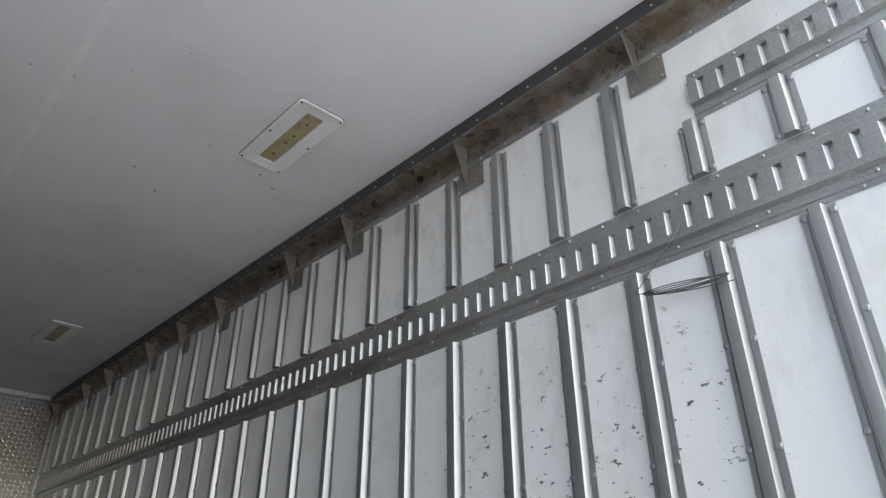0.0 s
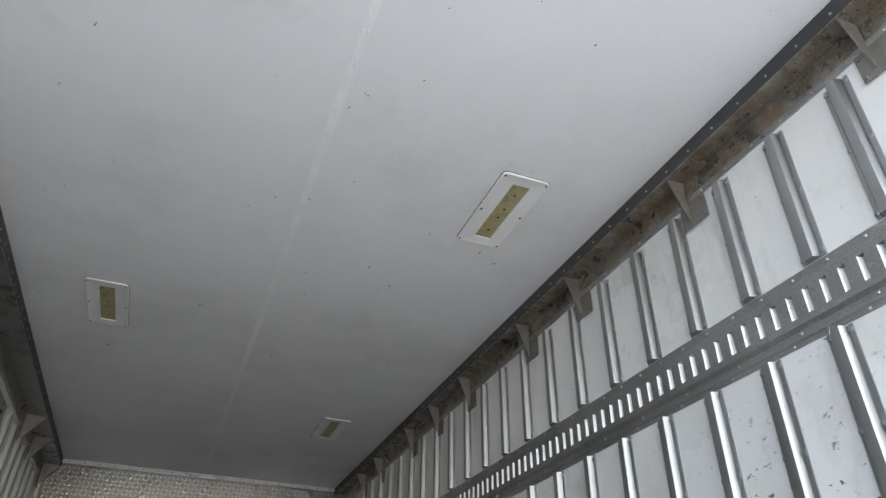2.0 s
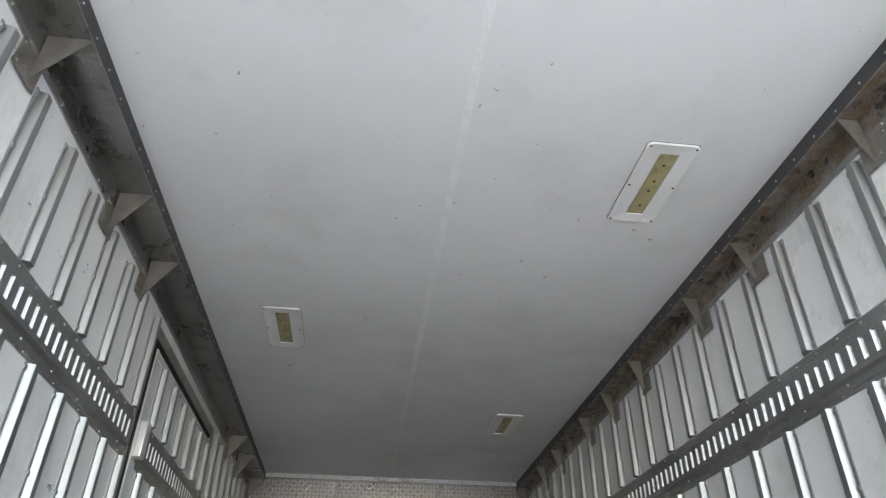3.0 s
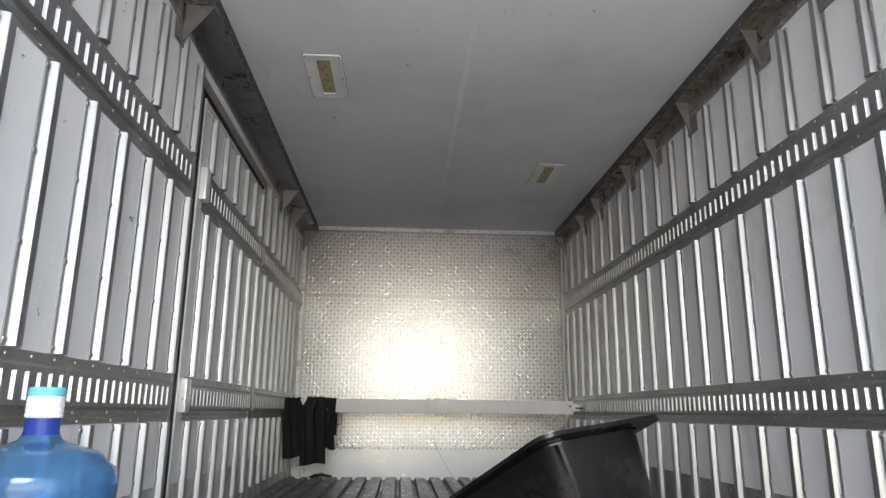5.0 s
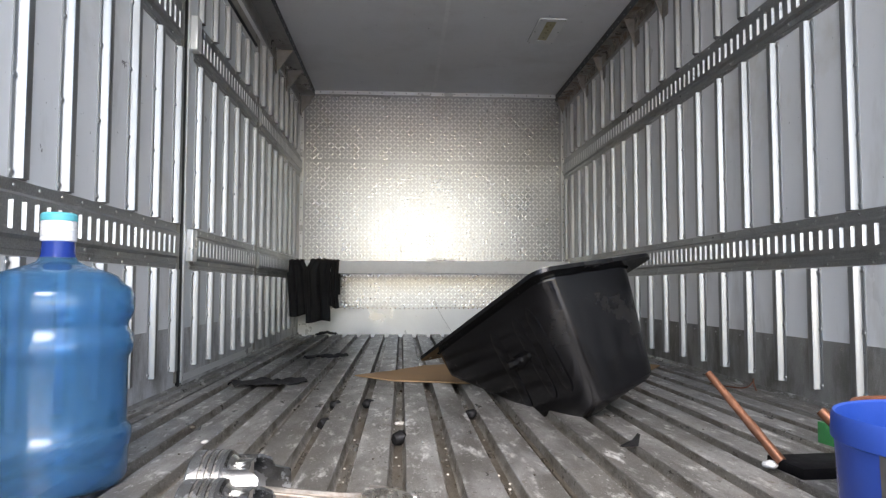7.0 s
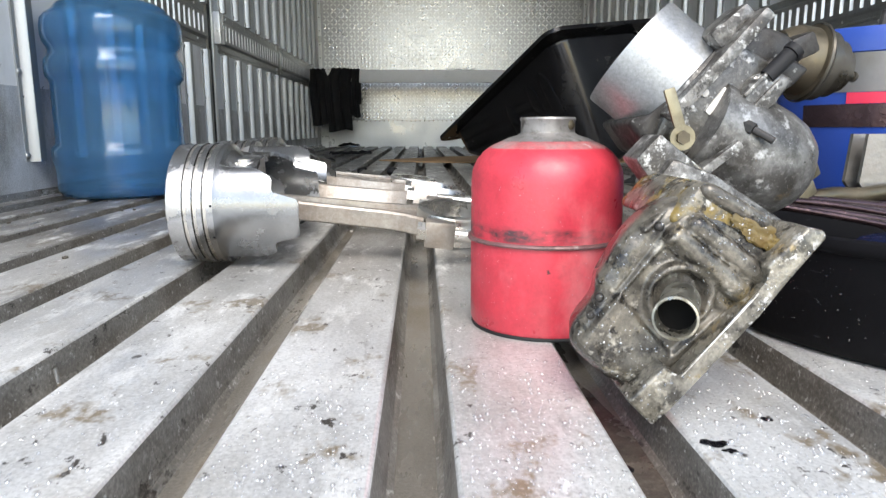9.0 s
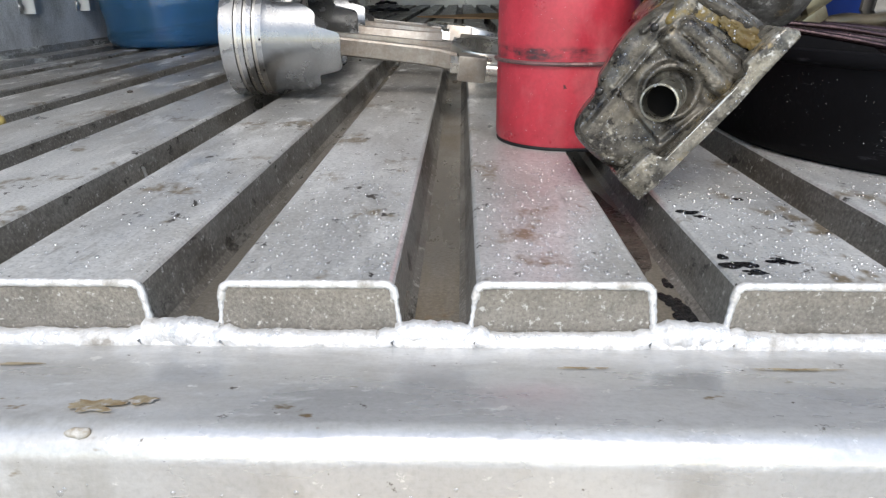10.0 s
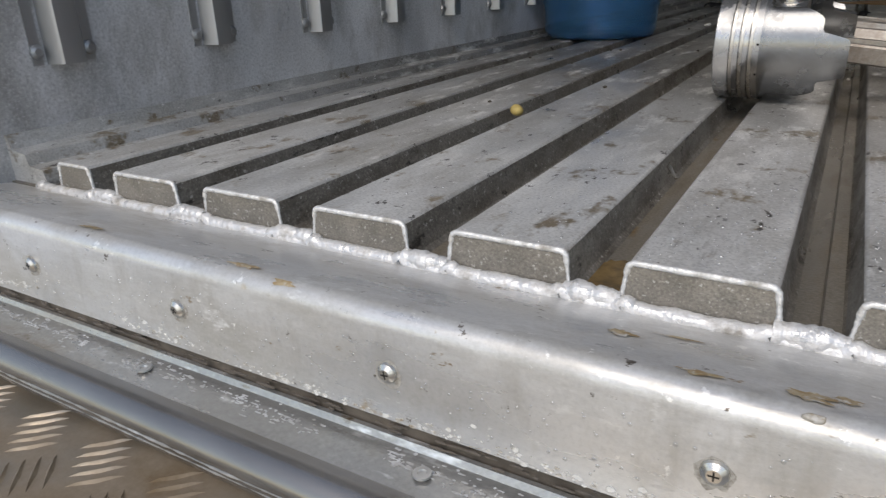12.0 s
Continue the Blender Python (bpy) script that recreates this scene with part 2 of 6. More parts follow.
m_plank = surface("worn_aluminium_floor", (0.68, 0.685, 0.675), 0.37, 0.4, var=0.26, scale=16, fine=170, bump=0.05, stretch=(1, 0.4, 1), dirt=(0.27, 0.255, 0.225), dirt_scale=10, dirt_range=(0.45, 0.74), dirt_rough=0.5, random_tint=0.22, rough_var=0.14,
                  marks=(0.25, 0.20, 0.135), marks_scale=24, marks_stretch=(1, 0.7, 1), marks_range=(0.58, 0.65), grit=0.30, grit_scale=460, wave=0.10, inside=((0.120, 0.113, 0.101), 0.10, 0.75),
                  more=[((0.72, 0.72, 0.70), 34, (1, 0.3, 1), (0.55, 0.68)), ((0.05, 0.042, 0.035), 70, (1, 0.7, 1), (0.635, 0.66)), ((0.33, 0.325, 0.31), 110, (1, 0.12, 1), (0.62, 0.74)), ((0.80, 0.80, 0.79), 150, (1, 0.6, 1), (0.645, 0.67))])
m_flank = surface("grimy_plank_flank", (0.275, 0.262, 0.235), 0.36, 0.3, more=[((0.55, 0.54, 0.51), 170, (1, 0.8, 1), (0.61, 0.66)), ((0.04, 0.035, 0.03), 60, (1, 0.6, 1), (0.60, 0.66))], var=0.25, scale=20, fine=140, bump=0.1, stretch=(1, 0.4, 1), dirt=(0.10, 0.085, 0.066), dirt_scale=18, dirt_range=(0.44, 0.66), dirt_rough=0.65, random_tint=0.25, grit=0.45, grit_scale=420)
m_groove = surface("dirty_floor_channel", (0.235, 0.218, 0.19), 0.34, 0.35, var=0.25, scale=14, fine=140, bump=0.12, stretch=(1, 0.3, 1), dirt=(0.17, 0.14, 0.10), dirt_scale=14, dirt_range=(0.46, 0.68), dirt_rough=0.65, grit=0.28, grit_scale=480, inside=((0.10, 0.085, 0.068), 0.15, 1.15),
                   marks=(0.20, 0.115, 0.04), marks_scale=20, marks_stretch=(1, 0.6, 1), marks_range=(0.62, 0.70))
m_weld = surface("bright_weld", (0.74, 0.74, 0.73), 0.36, 0.35, var=0.2, scale=60, fine=220, bump=0.4, dirt=(0.34, 0.32, 0.285), dirt_scale=60, dirt_range=(0.50, 0.68))
m_sill = surface("aluminium_sill", (0.62, 0.625, 0.62), 0.33, 0.5, var=0.16, scale=16, fine=120, bump=0.04, stretch=(0.35, 1, 1), dirt=(0.38, 0.37, 0.345), dirt_scale=18, dirt_range=(0.48, 0.67), dirt_rough=0.45, grit=0.10, grit_scale=380, wave=0.08,
                 marks=(0.24, 0.175, 0.10), marks_scale=40, marks_stretch=(0.8, 1, 1.6), marks_range=(0.655, 0.70),
                 more=[((0.42, 0.41, 0.385), 26, (1, 1, 0.3), (0.55, 0.76)), ((0.38, 0.28, 0.15), 15, (0.8, 1, 1), (0.66, 0.72)), ((0.72, 0.73, 0.72), 40, (0.5, 1, 1), (0.62, 0.70)), ((0.10, 0.085, 0.07), 75, (1, 1, 1), (0.66, 0.69)), ((0.78, 0.78, 0.76), 110, (1, 1, 1), (0.64, 0.68))])
m_sill_low = surface("weathered_ledge", (0.40, 0.40, 0.385), 0.26, 0.6, var=0.25, scale=14, fine=90, bump=0.08, stretch=(0.3, 1, 1), dirt=(0.20, 0.175, 0.135), dirt_scale=14, dirt_range=(0.50, 0.68), dirt_rough=0.5, grit=0.15, grit_scale=300,
                     marks=(0.68, 0.69, 0.68), marks_scale=45, marks_stretch=(0.35, 1, 1), marks_range=(0.60, 0.68), more=[((0.12, 0.075, 0.03), 26, (0.5, 1, 1), (0.64, 0.70))])
m_grime = surface("dried_grime", (0.47, 0.46, 0.43), 0.45, 0.3, var=0.3, scale=120, fine=300, bump=0.1, dirt=(0.24, 0.22, 0.19), dirt_scale=160, dirt_range=(0.45, 0.62))
m_crust = surface("corrosion_crust", (0.66, 0.66, 0.64), 0.6, var=0.25, scale=90, fine=300, bump=0.2, dirt=(0.30, 0.26, 0.20), dirt_scale=70, dirt_range=(0.48, 0.60))
m_stain = surface("dried_rust_stain", (0.43, 0.345, 0.215), 0.42, 0.15, var=0.35, scale=120, fine=300, bump=0.05, dirt=(0.29, 0.205, 0.105), dirt_scale=150, dirt_range=(0.46, 0.60), more=[((0.56, 0.55, 0.52), 160, (1, 1, 1), (0.53, 0.60))])
m_flake = surface("flaking_sealant", (0.48, 0.49, 0.50), 0.5, var=0.2, scale=60, fine=200, bump=0.2, dirt=(0.26, 0.25, 0.235), dirt_scale=50, dirt_range=(0.44, 0.62))
m_chequer = surface("worn_chequer_plate", (0.36, 0.31, 0.25), 0.36, 0.75, var=0.25, scale=9, fine=80, bump=0.12, dirt=(0.17, 0.12, 0.07), dirt_scale=9, dirt_range=(0.45, 0.7))
m_diamond = surface("bright_tread_plate", (0.34, 0.347, 0.353), 0.30, 1.0, var=0.10, scale=3, fine=120, bump=0.02, rough_var=0.04)
# same metal as the sheet; the lugs' glints are painted as a lighter colour
m_lug = surface("glint_tread_lug", (0.54, 0.55, 0.555), 0.32, 1.0, var=0.10, scale=12, fine=120, bump=0.02)
m_trim = surface("aluminium_trim", (0.74, 0.75, 0.75), 0.36, 0.35, var=0.05, scale=5, fine=90, bump=0.03, dirt=(0.4, 0.39, 0.36), dirt_scale=12, dirt_range=(0.68, 0.85))
m_cornice = surface("stained_galvanised_angle", (0.37, 0.345, 0.31), 0.30, 0.8, var=0.35, scale=9, fine=150, bump=0.1, dirt=(0.20, 0.135, 0.085), dirt_scale=13, dirt_range=(0.45, 0.60), dirt_rough=0.5, grit=0.25, grit_scale=160, more=[((0.30, 0.24, 0.15), 30, (1, 1, 1), (0.60, 0.68)), ((0.04, 0.032, 0.028), 45, (1, 1, 1), (0.63, 0.67))])
m_cornice_grey = surface("dull_galvanised_angle", (0.30, 0.295, 0.285), 0.32, 0.85, var=0.2, scale=6, fine=150, bump=0.05, dirt=(0.19, 0.17, 0.145), dirt_scale=9, dirt_range=(0.50, 0.72), dirt_rough=0.45, grit=0.12, grit_scale=160, more=[((0.05, 0.045, 0.04), 40, (1, 1, 1), (0.67, 0.70))])
m_surround = surface("tan_grey_surround", (0.34, 0.325, 0.285), 0.42, 0.45, var=0.15, scale=9, fine=120, bump=0.05, dirt=(0.20, 0.18, 0.14), dirt_scale=12, dirt_range=(0.52, 0.72), dirt_rough=0.5)
m_leaf = surface("bluish_door_panel", (0.66, 0.70, 0.72), 0.36, var=0.05, scale=1.2, fine=140, bump=0.03, dirt=(0.46, 0.46, 0.44), dirt_scale=2.4, dirt_range=(0.55, 0.85), dirt_rough=0.5, grain=0.25)
m_black_strip = surface("black_edge_strip", (0.055, 0.055, 0.058), 0.5, 0.2, var=0.3, scale=20, fine=90, bump=0.2, marks=(0.25, 0.25, 0.25), marks_scale=50, marks_range=(0.7, 0.75))
m_rubber = surface("black_rubber", (0.012, 0.012, 0.013), 0.55, spec=0.25, var=0.2, bump=0.2)
m_bracket = surface("grey_bracket", (0.27, 0.255, 0.235), 0.42, 0.7, var=0.2, scale=25, fine=120, dirt=(0.22, 0.19, 0.16), dirt_scale=20, dirt_range=(0.5, 0.75))
m_rivet = surface("rivet_metal", (0.55, 0.55, 0.54), 0.35, 0.9, var=0.15, scale=40, bump=0.05, random_tint=0.3)
m_frame = surface("lamp_frame_plastic", (0.88, 0.88, 0.86), 0.4, var=0.04, scale=6, bump=0.03, grain=0.3)
m_lens = surface("yellowed_lens", (0.44, 0.38, 0.20), 0.35, var=0.18, scale=18, fine=60, bump=0.1, dirt=(0.25, 0.19, 0.09), dirt_scale=25, dirt_range=(0.6, 0.75))
m_screw = surface("dark_screw", (0.035, 0.033, 0.032), 0.45, 0.4, var=0.2, bump=0)
m_beam = surface("white_load_beam", (0.88, 0.885, 0.885), 0.4, 0.0, var=0.05, scale=5, bump=0.03, dirt=(0.5, 0.49, 0.46), dirt_scale=8, dirt_range=(0.65, 0.85))
m_cloth = surface("black_cloth", (0.012, 0.012, 0.013), 0.9, var=0.3, scale=12, fine=260, bump=0.4)
m_pan = surface("black_painted_steel", (0.006, 0.006, 0.007), 0.17, 0.0, var=0.3, scale=7, fine=160, bump=0.05, spec=0.42, dirt=(0.018, 0.017, 0.016), dirt_scale=9, dirt_range=(0.55, 0.75), dirt_rough=0.42,
                marks=(0.10, 0.10, 0.10), marks_scale=14, marks_stretch=(1, 1.6, 0.4), marks_range=(0.69, 0.78))
m_card = surface("brown_cardboard", (0.40, 0.25, 0.13), 0.85, var=0.12, scale=9, fine=180, bump=0.15)
m_copper = surface("oxidised_copper", (0.21, 0.088, 0.05), 0.45, 0.6, var=0.3, scale=14, fine=120, bump=0.1, dirt=(0.10, 0.05, 0.03), dirt_scale=16, dirt_range=(0.42, 0.66))
m_rust = surface("rusty_steel", (0.16, 0.058, 0.03), 0.75, 0.2, var=0.3, scale=14, fine=150, bump=0.4, dirt=(0.10, 0.04, 0.02), dirt_scale=12, dirt_range=(0.45, 0.65))
m_blue_bucket = surface("blue_bucket_plastic", (0.012, 0.05, 0.27), 0.38, var=0.12, scale=6, fine=120, bump=0.04, marks=(0.2, 0.25, 0.4), marks_scale=30, marks_range=(0.72, 0.75))
m_red = surface("red_paint", (0.47, 0.036, 0.056), 0.38, var=0.22, scale=30, fine=160, bump=0.05, dirt=(0.30, 0.030, 0.042), dirt_scale=30, dirt_range=(0.56, 0.72), dirt_rough=0.5,
                marks=(0.05, 0.022, 0.026), marks_scale=45, marks_stretch=(1, 1, 2.2), marks_range=(0.40, 0.62), marks_box={2: (0.0655, 0.080, 0.004)}, grit=0.10, grit_scale=300,
                more=[((0.54, 0.15, 0.16), 12, (1, 1, 0.6), (0.52, 0.76)), ((0.035, 0.016, 0.018), 75, (1, 1, 1), (0.70, 0.72)), ((0.09, 0.02, 0.026), 18, (1, 1, 0.35), (0.66, 0.76))])
m_red_dusty = surface("dusty_red_paint", (0.42, 0.055, 0.068), 0.5, var=0.25, scale=22, fine=160, bump=0.06, dirt=(0.25, 0.20, 0.19), dirt_scale=22, dirt_range=(0.40, 0.60), dirt_rough=0.5, grit=0.25, grit_scale=300, more=[((0.055, 0.035, 0.035), 70, (1, 1, 1), (0.62, 0.66)), ((0.50, 0.44, 0.43), 40, (1, 1, 1), (0.63, 0.72))])
m_neck = surface("dull_steel_neck", (0.27, 0.26, 0.25), 0.42, 0.7, var=0.35, scale=40, fine=180, bump=0.15, dirt=(0.08, 0.07, 0.06), dirt_scale=50, dirt_range=(0.5, 0.64))
m_red_plastic = surface("red_plastic", (0.55, 0.02, 0.06), 0.4, var=0.1, bump=0.03)
m_seam_steel = surface("scuffed_seam_paint", (0.16, 0.085, 0.085), 0.45, 0.3, var=0.4, scale=40, fine=200, bump=0.1, dirt=(0.05, 0.04, 0.038), dirt_scale=60, dirt_range=(0.5, 0.65), more=[((0.42, 0.38, 0.37), 50, (1, 1, 1), (0.58, 0.68))])
m_piston = surface("machined_aluminium", (0.41, 0.415, 0.42), 0.21, 0.95, var=0.14, scale=20, fine=160, bump=0.03, dirt=(0.33, 0.33, 0.32), dirt_scale=26, dirt_range=(0.50, 0.72), rough_var=0.06, grit=0.06)
m_skirt = surface("coated_piston_skirt", (0.22, 0.228, 0.236), 0.23, 0.9, var=0.2, scale=20, fine=160, bump=0.03, dirt=(0.30, 0.30, 0.30), dirt_scale=26, dirt_range=(0.58, 0.78), rough_var=0.06, grit=0.12)
m_ring = surface("piston_ring_steel", (0.50, 0.485, 0.455), 0.32, 0.95, var=0.15, scale=30, bump=0.04)
m_rodsteel = surface("forged_rod_steel", (0.38, 0.352, 0.318), 0.40, 0.85, var=0.2, scale=25, fine=140, bump=0.08, dirt=(0.22, 0.175, 0.14), dirt_scale=24, dirt_range=(0.48, 0.72), dirt_rough=0.45, grit=0.15, grit_scale=300)
m_bolt = surface("bright_bolt_steel", (0.58, 0.565, 0.53), 0.28, 0.95, var=0.1, scale=40, bump=0.04)
m_cast = surface("oily_cast_aluminium", (0.13, 0.117, 0.095), 0.28, 0.3, var=0.5, scale=45, fine=220, bump=0.08, dirt=(0.014, 0.012, 0.010), dirt_scale=52, dirt_range=(0.44, 0.60), dirt_rough=0.26, spec=0.42, grit=0.3, grit_scale=420,
                 marks=(0.20, 0.155, 0.075), marks_scale=60, marks_range=(0.60, 0.70), more=[((0.38, 0.355, 0.30), 75, (1, 1, 1), (0.60, 0.70)), ((0.012, 0.010, 0.008), 120, (1, 1, 1), (0.58, 0.64))], wave=0.05)
m_cast_amber = surface("oil_stained_casting", (0.15, 0.138, 0.112), 0.30, 0.3, var=0.5, scale=45, fine=220, bump=0.10, dirt=(0.20, 0.142, 0.042), dirt_scale=50, dirt_range=(0.48, 0.58), dirt_rough=0.22, grit=0.3, grit_scale=420,
                       marks=(0.02, 0.017, 0.012), marks_scale=80, marks_range=(0.54, 0.60), more=[((0.42, 0.41, 0.38), 110, (1, 1, 1), (0.60, 0.66))], wave=0.05)
m_cast_oily = surface("dark_oily_casting", (0.085, 0.082, 0.075), 0.36, 0.45, var=0.4, scale=50, fine=220, bump=0.10, dirt=(0.025, 0.022, 0.018), dirt_scale=60, dirt_range=(0.45, 0.58), dirt_rough=0.35, grit=0.35, grit_scale=400, marks=(0.30, 0.295, 0.28), marks_scale=120, marks_range=(0.58, 0.64), wave=0.05)
m_cast_dark = surface("sooty_cast_aluminium", (0.034, 0.031, 0.028), 0.45, 0.4, var=0.45, scale=45, fine=220, bump=0.10, dirt=(0.018, 0.016, 0.014), dirt_scale=55, dirt_range=(0.47, 0.60), grit=0.25, grit_scale=400, marks=(0.20, 0.195, 0.18), marks_scale=130, marks_range=(0.62, 0.68))
m_cast_light = surface("speckled_cast_aluminium", (0.17, 0.166, 0.156), 0.40, 0.4, var=0.45, scale=45, fine=220, bump=0.12, dirt=(0.030, 0.026, 0.022), dirt_scale=65, dirt_range=(0.45, 0.56), dirt_rough=0.42, grit=0.4, grit_scale=380,
                       more=[((0.16, 0.13, 0.08), 70, (1, 1, 1), (0.61, 0.70)), ((0.42, 0.42, 0.40), 140, (1, 1, 1), (0.57, 0.64)), ((0.015, 0.013, 0.011), 160, (1, 1, 1), (0.59, 0.64))], wave=0.05)
m_elbow = surface("mottled_cast_elbow", (0.15, 0.147, 0.14), 0.34, 0.45, var=0.45, scale=50, fine=220, bump=0.08, dirt=(0.032, 0.029, 0.025), dirt_scale=42, dirt_range=(0.44, 0.60), dirt_rough=0.38, grit=0.3, grit_scale=380, more=[((0.42, 0.42, 0.41), 80, (1, 1, 1), (0.57, 0.68)), ((0.10, 0.075, 0.045), 60, (1, 1, 1), (0.64, 0.70))])
m_flange = surface("worn_wet_flange", (0.24, 0.22, 0.18), 0.25, 0.45, var=0.4, scale=70, fine=220, bump=0.10, dirt=(0.025, 0.022, 0.017), dirt_scale=85, dirt_range=(0.46, 0.60), dirt_rough=0.26, grit=0.35, grit_scale=420, more=[((0.26, 0.19, 0.085), 60, (1, 1, 1), (0.60, 0.68)), ((0.52, 0.51, 0.48), 140, (1, 1, 1), (0.60, 0.66))])
for oily in (m_cast, m_cast_oily, m_flange):
    wet = oily.node_tree.nodes["Principled BSDF"]
    wet.inputs["Coat Weight"].default_value, wet.inputs["Coat Roughness"].default_value = 0.14, 0.12
m_bore = surface("bright_throttle_ring", (0.31, 0.318, 0.32), 0.42, 0.8, var=0.1, scale=30, fine=160, bump=0.04, dirt=(0.22, 0.21, 0.19), dirt_scale=35, dirt_range=(0.62, 0.76), grit=0.2)
m_gold = surface("passivated_zinc", (0.22, 0.195, 0.135), 0.34, 0.85, var=0.25, scale=40, fine=160, bump=0.06, dirt=(0.09, 0.07, 0.04), dirt_scale=30, dirt_range=(0.52, 0.72))
m_tan = surface("brass_toned_steel", (0.115, 0.097, 0.066), 0.36, 0.85, var=0.3, scale=40, bump=0.06, dirt=(0.06, 0.046, 0.032), dirt_scale=30, dirt_range=(0.46, 0.70))
m_oilcan = surface("dark_oily_tinplate", (0.075, 0.068, 0.055), 0.34, 0.7, var=0.35, scale=22, fine=150, bump=0.06, dirt=(0.035, 0.03, 0.025), dirt_scale=30, dirt_range=(0.5, 0.7))
m_tube = surface("zinc_tube", (0.36, 0.35, 0.30), 0.3, 0.95, var=0.2, scale=40, bump=0.05, dirt=(0.10, 0.09, 0.06), dirt_scale=60, dirt_range=(0.5, 0.66))
# near-black colour standing in for the shade inside holes, slots and the tube
m_hole = surface("hole_shade", (0.006, 0.006, 0.006), 0.8, var=0.2, bump=0, spec=0.03)
m_basin = surface("black_basin_plastic", (0.006, 0.006, 0.007), 0.55, var=0.25, scale=9, fine=160, bump=0.06, spec=0.06, marks=(0.035, 0.035, 0.04), marks_scale=30, marks_stretch=(1, 1, 4), marks_range=(0.62, 0.75))
m_oily = surface("oily_brown_steel", (0.055, 0.034, 0.038), 0.2, 0.75, var=0.3, scale=30, fine=140, bump=0.15)
m_grey_plate = surface("grey_steel_plate", (0.18, 0.17, 0.165), 0.4, 0.8, var=0.2, scale=20, bump=0.1)
m_cap = surface("turquoise_cap", (0.10, 0.52, 0.60), 0.45, var=0.06, bump=0.05)
m_wrap = surface("white_shrink_wrap", (0.78, 0.80, 0.82), 0.35, var=0.08, scale=40, fine=110, bump=0.5)
m_green = surface("green_card", (0.03, 0.22, 0.07), 0.5, var=0.1, scale=30, bump=0.05)
m_yellow = surface("yellow_chip", (0.42, 0.32, 0.11), 0.6, var=0.3, scale=60, bump=0.2)
m_black_oil = surface("black_oil", (0.006, 0.006, 0.008), 0.08, var=0.2, bump=0.3, fine=200)
m_wire = surface("steel_wire", (0.22, 0.22, 0.22), 0.4, 0.9, var=0.2, bump=0)
m_ground = surface("pale_concrete", (0.72, 0.73, 0.735), 0.55, var=0.25, scale=0.8, fine=12, bump=0.2)
m_chip = surface("debris", (0.10, 0.085, 0.07), 0.7, var=0.5, scale=60, bump=0.2)
m_pale_chip = surface("pale_debris", (0.62, 0.60, 0.56), 0.7, var=0.2, scale=60, bump=0.2)


def clear(name, color, rough, transmission, ior):
    mat = bpy.data.materials.new(name)
    mat.use_nodes = True
    b = mat.node_tree.nodes["Principled BSDF"]
    b.inputs["Base Color"].default_value = (*color, 1)
    b.inputs["Roughness"].default_value = rough
    b.inputs["Transmission Weight"].default_value = transmission
    b.inputs["IOR"].default_value = ior
    return mat


m_endcap = surface("dirty_plank_end", (0.245, 0.226, 0.195), 0.40, 0.3, var=0.25, scale=40, fine=260, bump=0.2, dirt=(0.15, 0.14, 0.12), dirt_scale=50, dirt_range=(0.52, 0.72), random_tint=0.3, grit=0.35, grit_scale=600, more=[((0.50, 0.49, 0.46), 300, (1, 1, 1), (0.60, 0.66))])
m_amber = surface("amber_oil_film", (0.105, 0.072, 0.020), 0.24, 0.1, var=0.45, scale=60, fine=200, bump=0.15, dirt=(0.10, 0.06, 0.02), dirt_scale=70, dirt_range=(0.5, 0.66), dirt_rough=0.3)
m_edge_bar = surface("worn_edge_bar", (0.27, 0.258, 0.243), 0.24, 0.75, var=0.2, scale=12, fine=120, bump=0.03, stretch=(0.3, 1, 1), dirt=(0.16, 0.125, 0.085), dirt_scale=10, dirt_range=(0.50, 0.66), dirt_rough=0.4, marks=(0.55, 0.54, 0.52), marks_scale=26, marks_stretch=(0.25, 1, 1), marks_range=(0.63, 0.70), rough_var=0.06)
m_puddle = surface("rusty_water", (0.20, 0.135, 0.06), 0.16, 0.0, var=0.35, scale=60, fine=160, bump=0.05, dirt=(0.10, 0.07, 0.035), dirt_scale=70, dirt_range=(0.46, 0.64), dirt_rough=0.2)
# same steel as the rail; daylight caught by the lips is in this colour
m_lip = surface("lit_slot_lip", (0.80, 0.81, 0.81), 0.38, 0.4, var=0.08, scale=10, bump=0.03)


def water_bead(name):
    """Clear water: see-through, with a sharp gloss."""
    mat = bpy.data.materials.new(name)
    mat.use_nodes = True
    nt = mat.node_tree
    nt.nodes.remove(nt.nodes["Principled BSDF"])
    thin, shine, mix = (nt.nodes.new("ShaderNode" + k) for k in ("BsdfTransparent", "BsdfGlossy", "MixShader"))
    thin.inputs["Color"].default_value = (0.93, 0.935, 0.94, 1)
    shine.inputs["Roughness"].default_value = 0.12
    mix.inputs[0].default_value = 0.22
    nt.links.new(thin.outputs[0], mix.inputs[1])
    nt.links.new(shine.outputs[0], mix.inputs[2])
    nt.links.new(mix.outputs[0], nt.nodes["Material Output"].inputs["Surface"])
    return mat


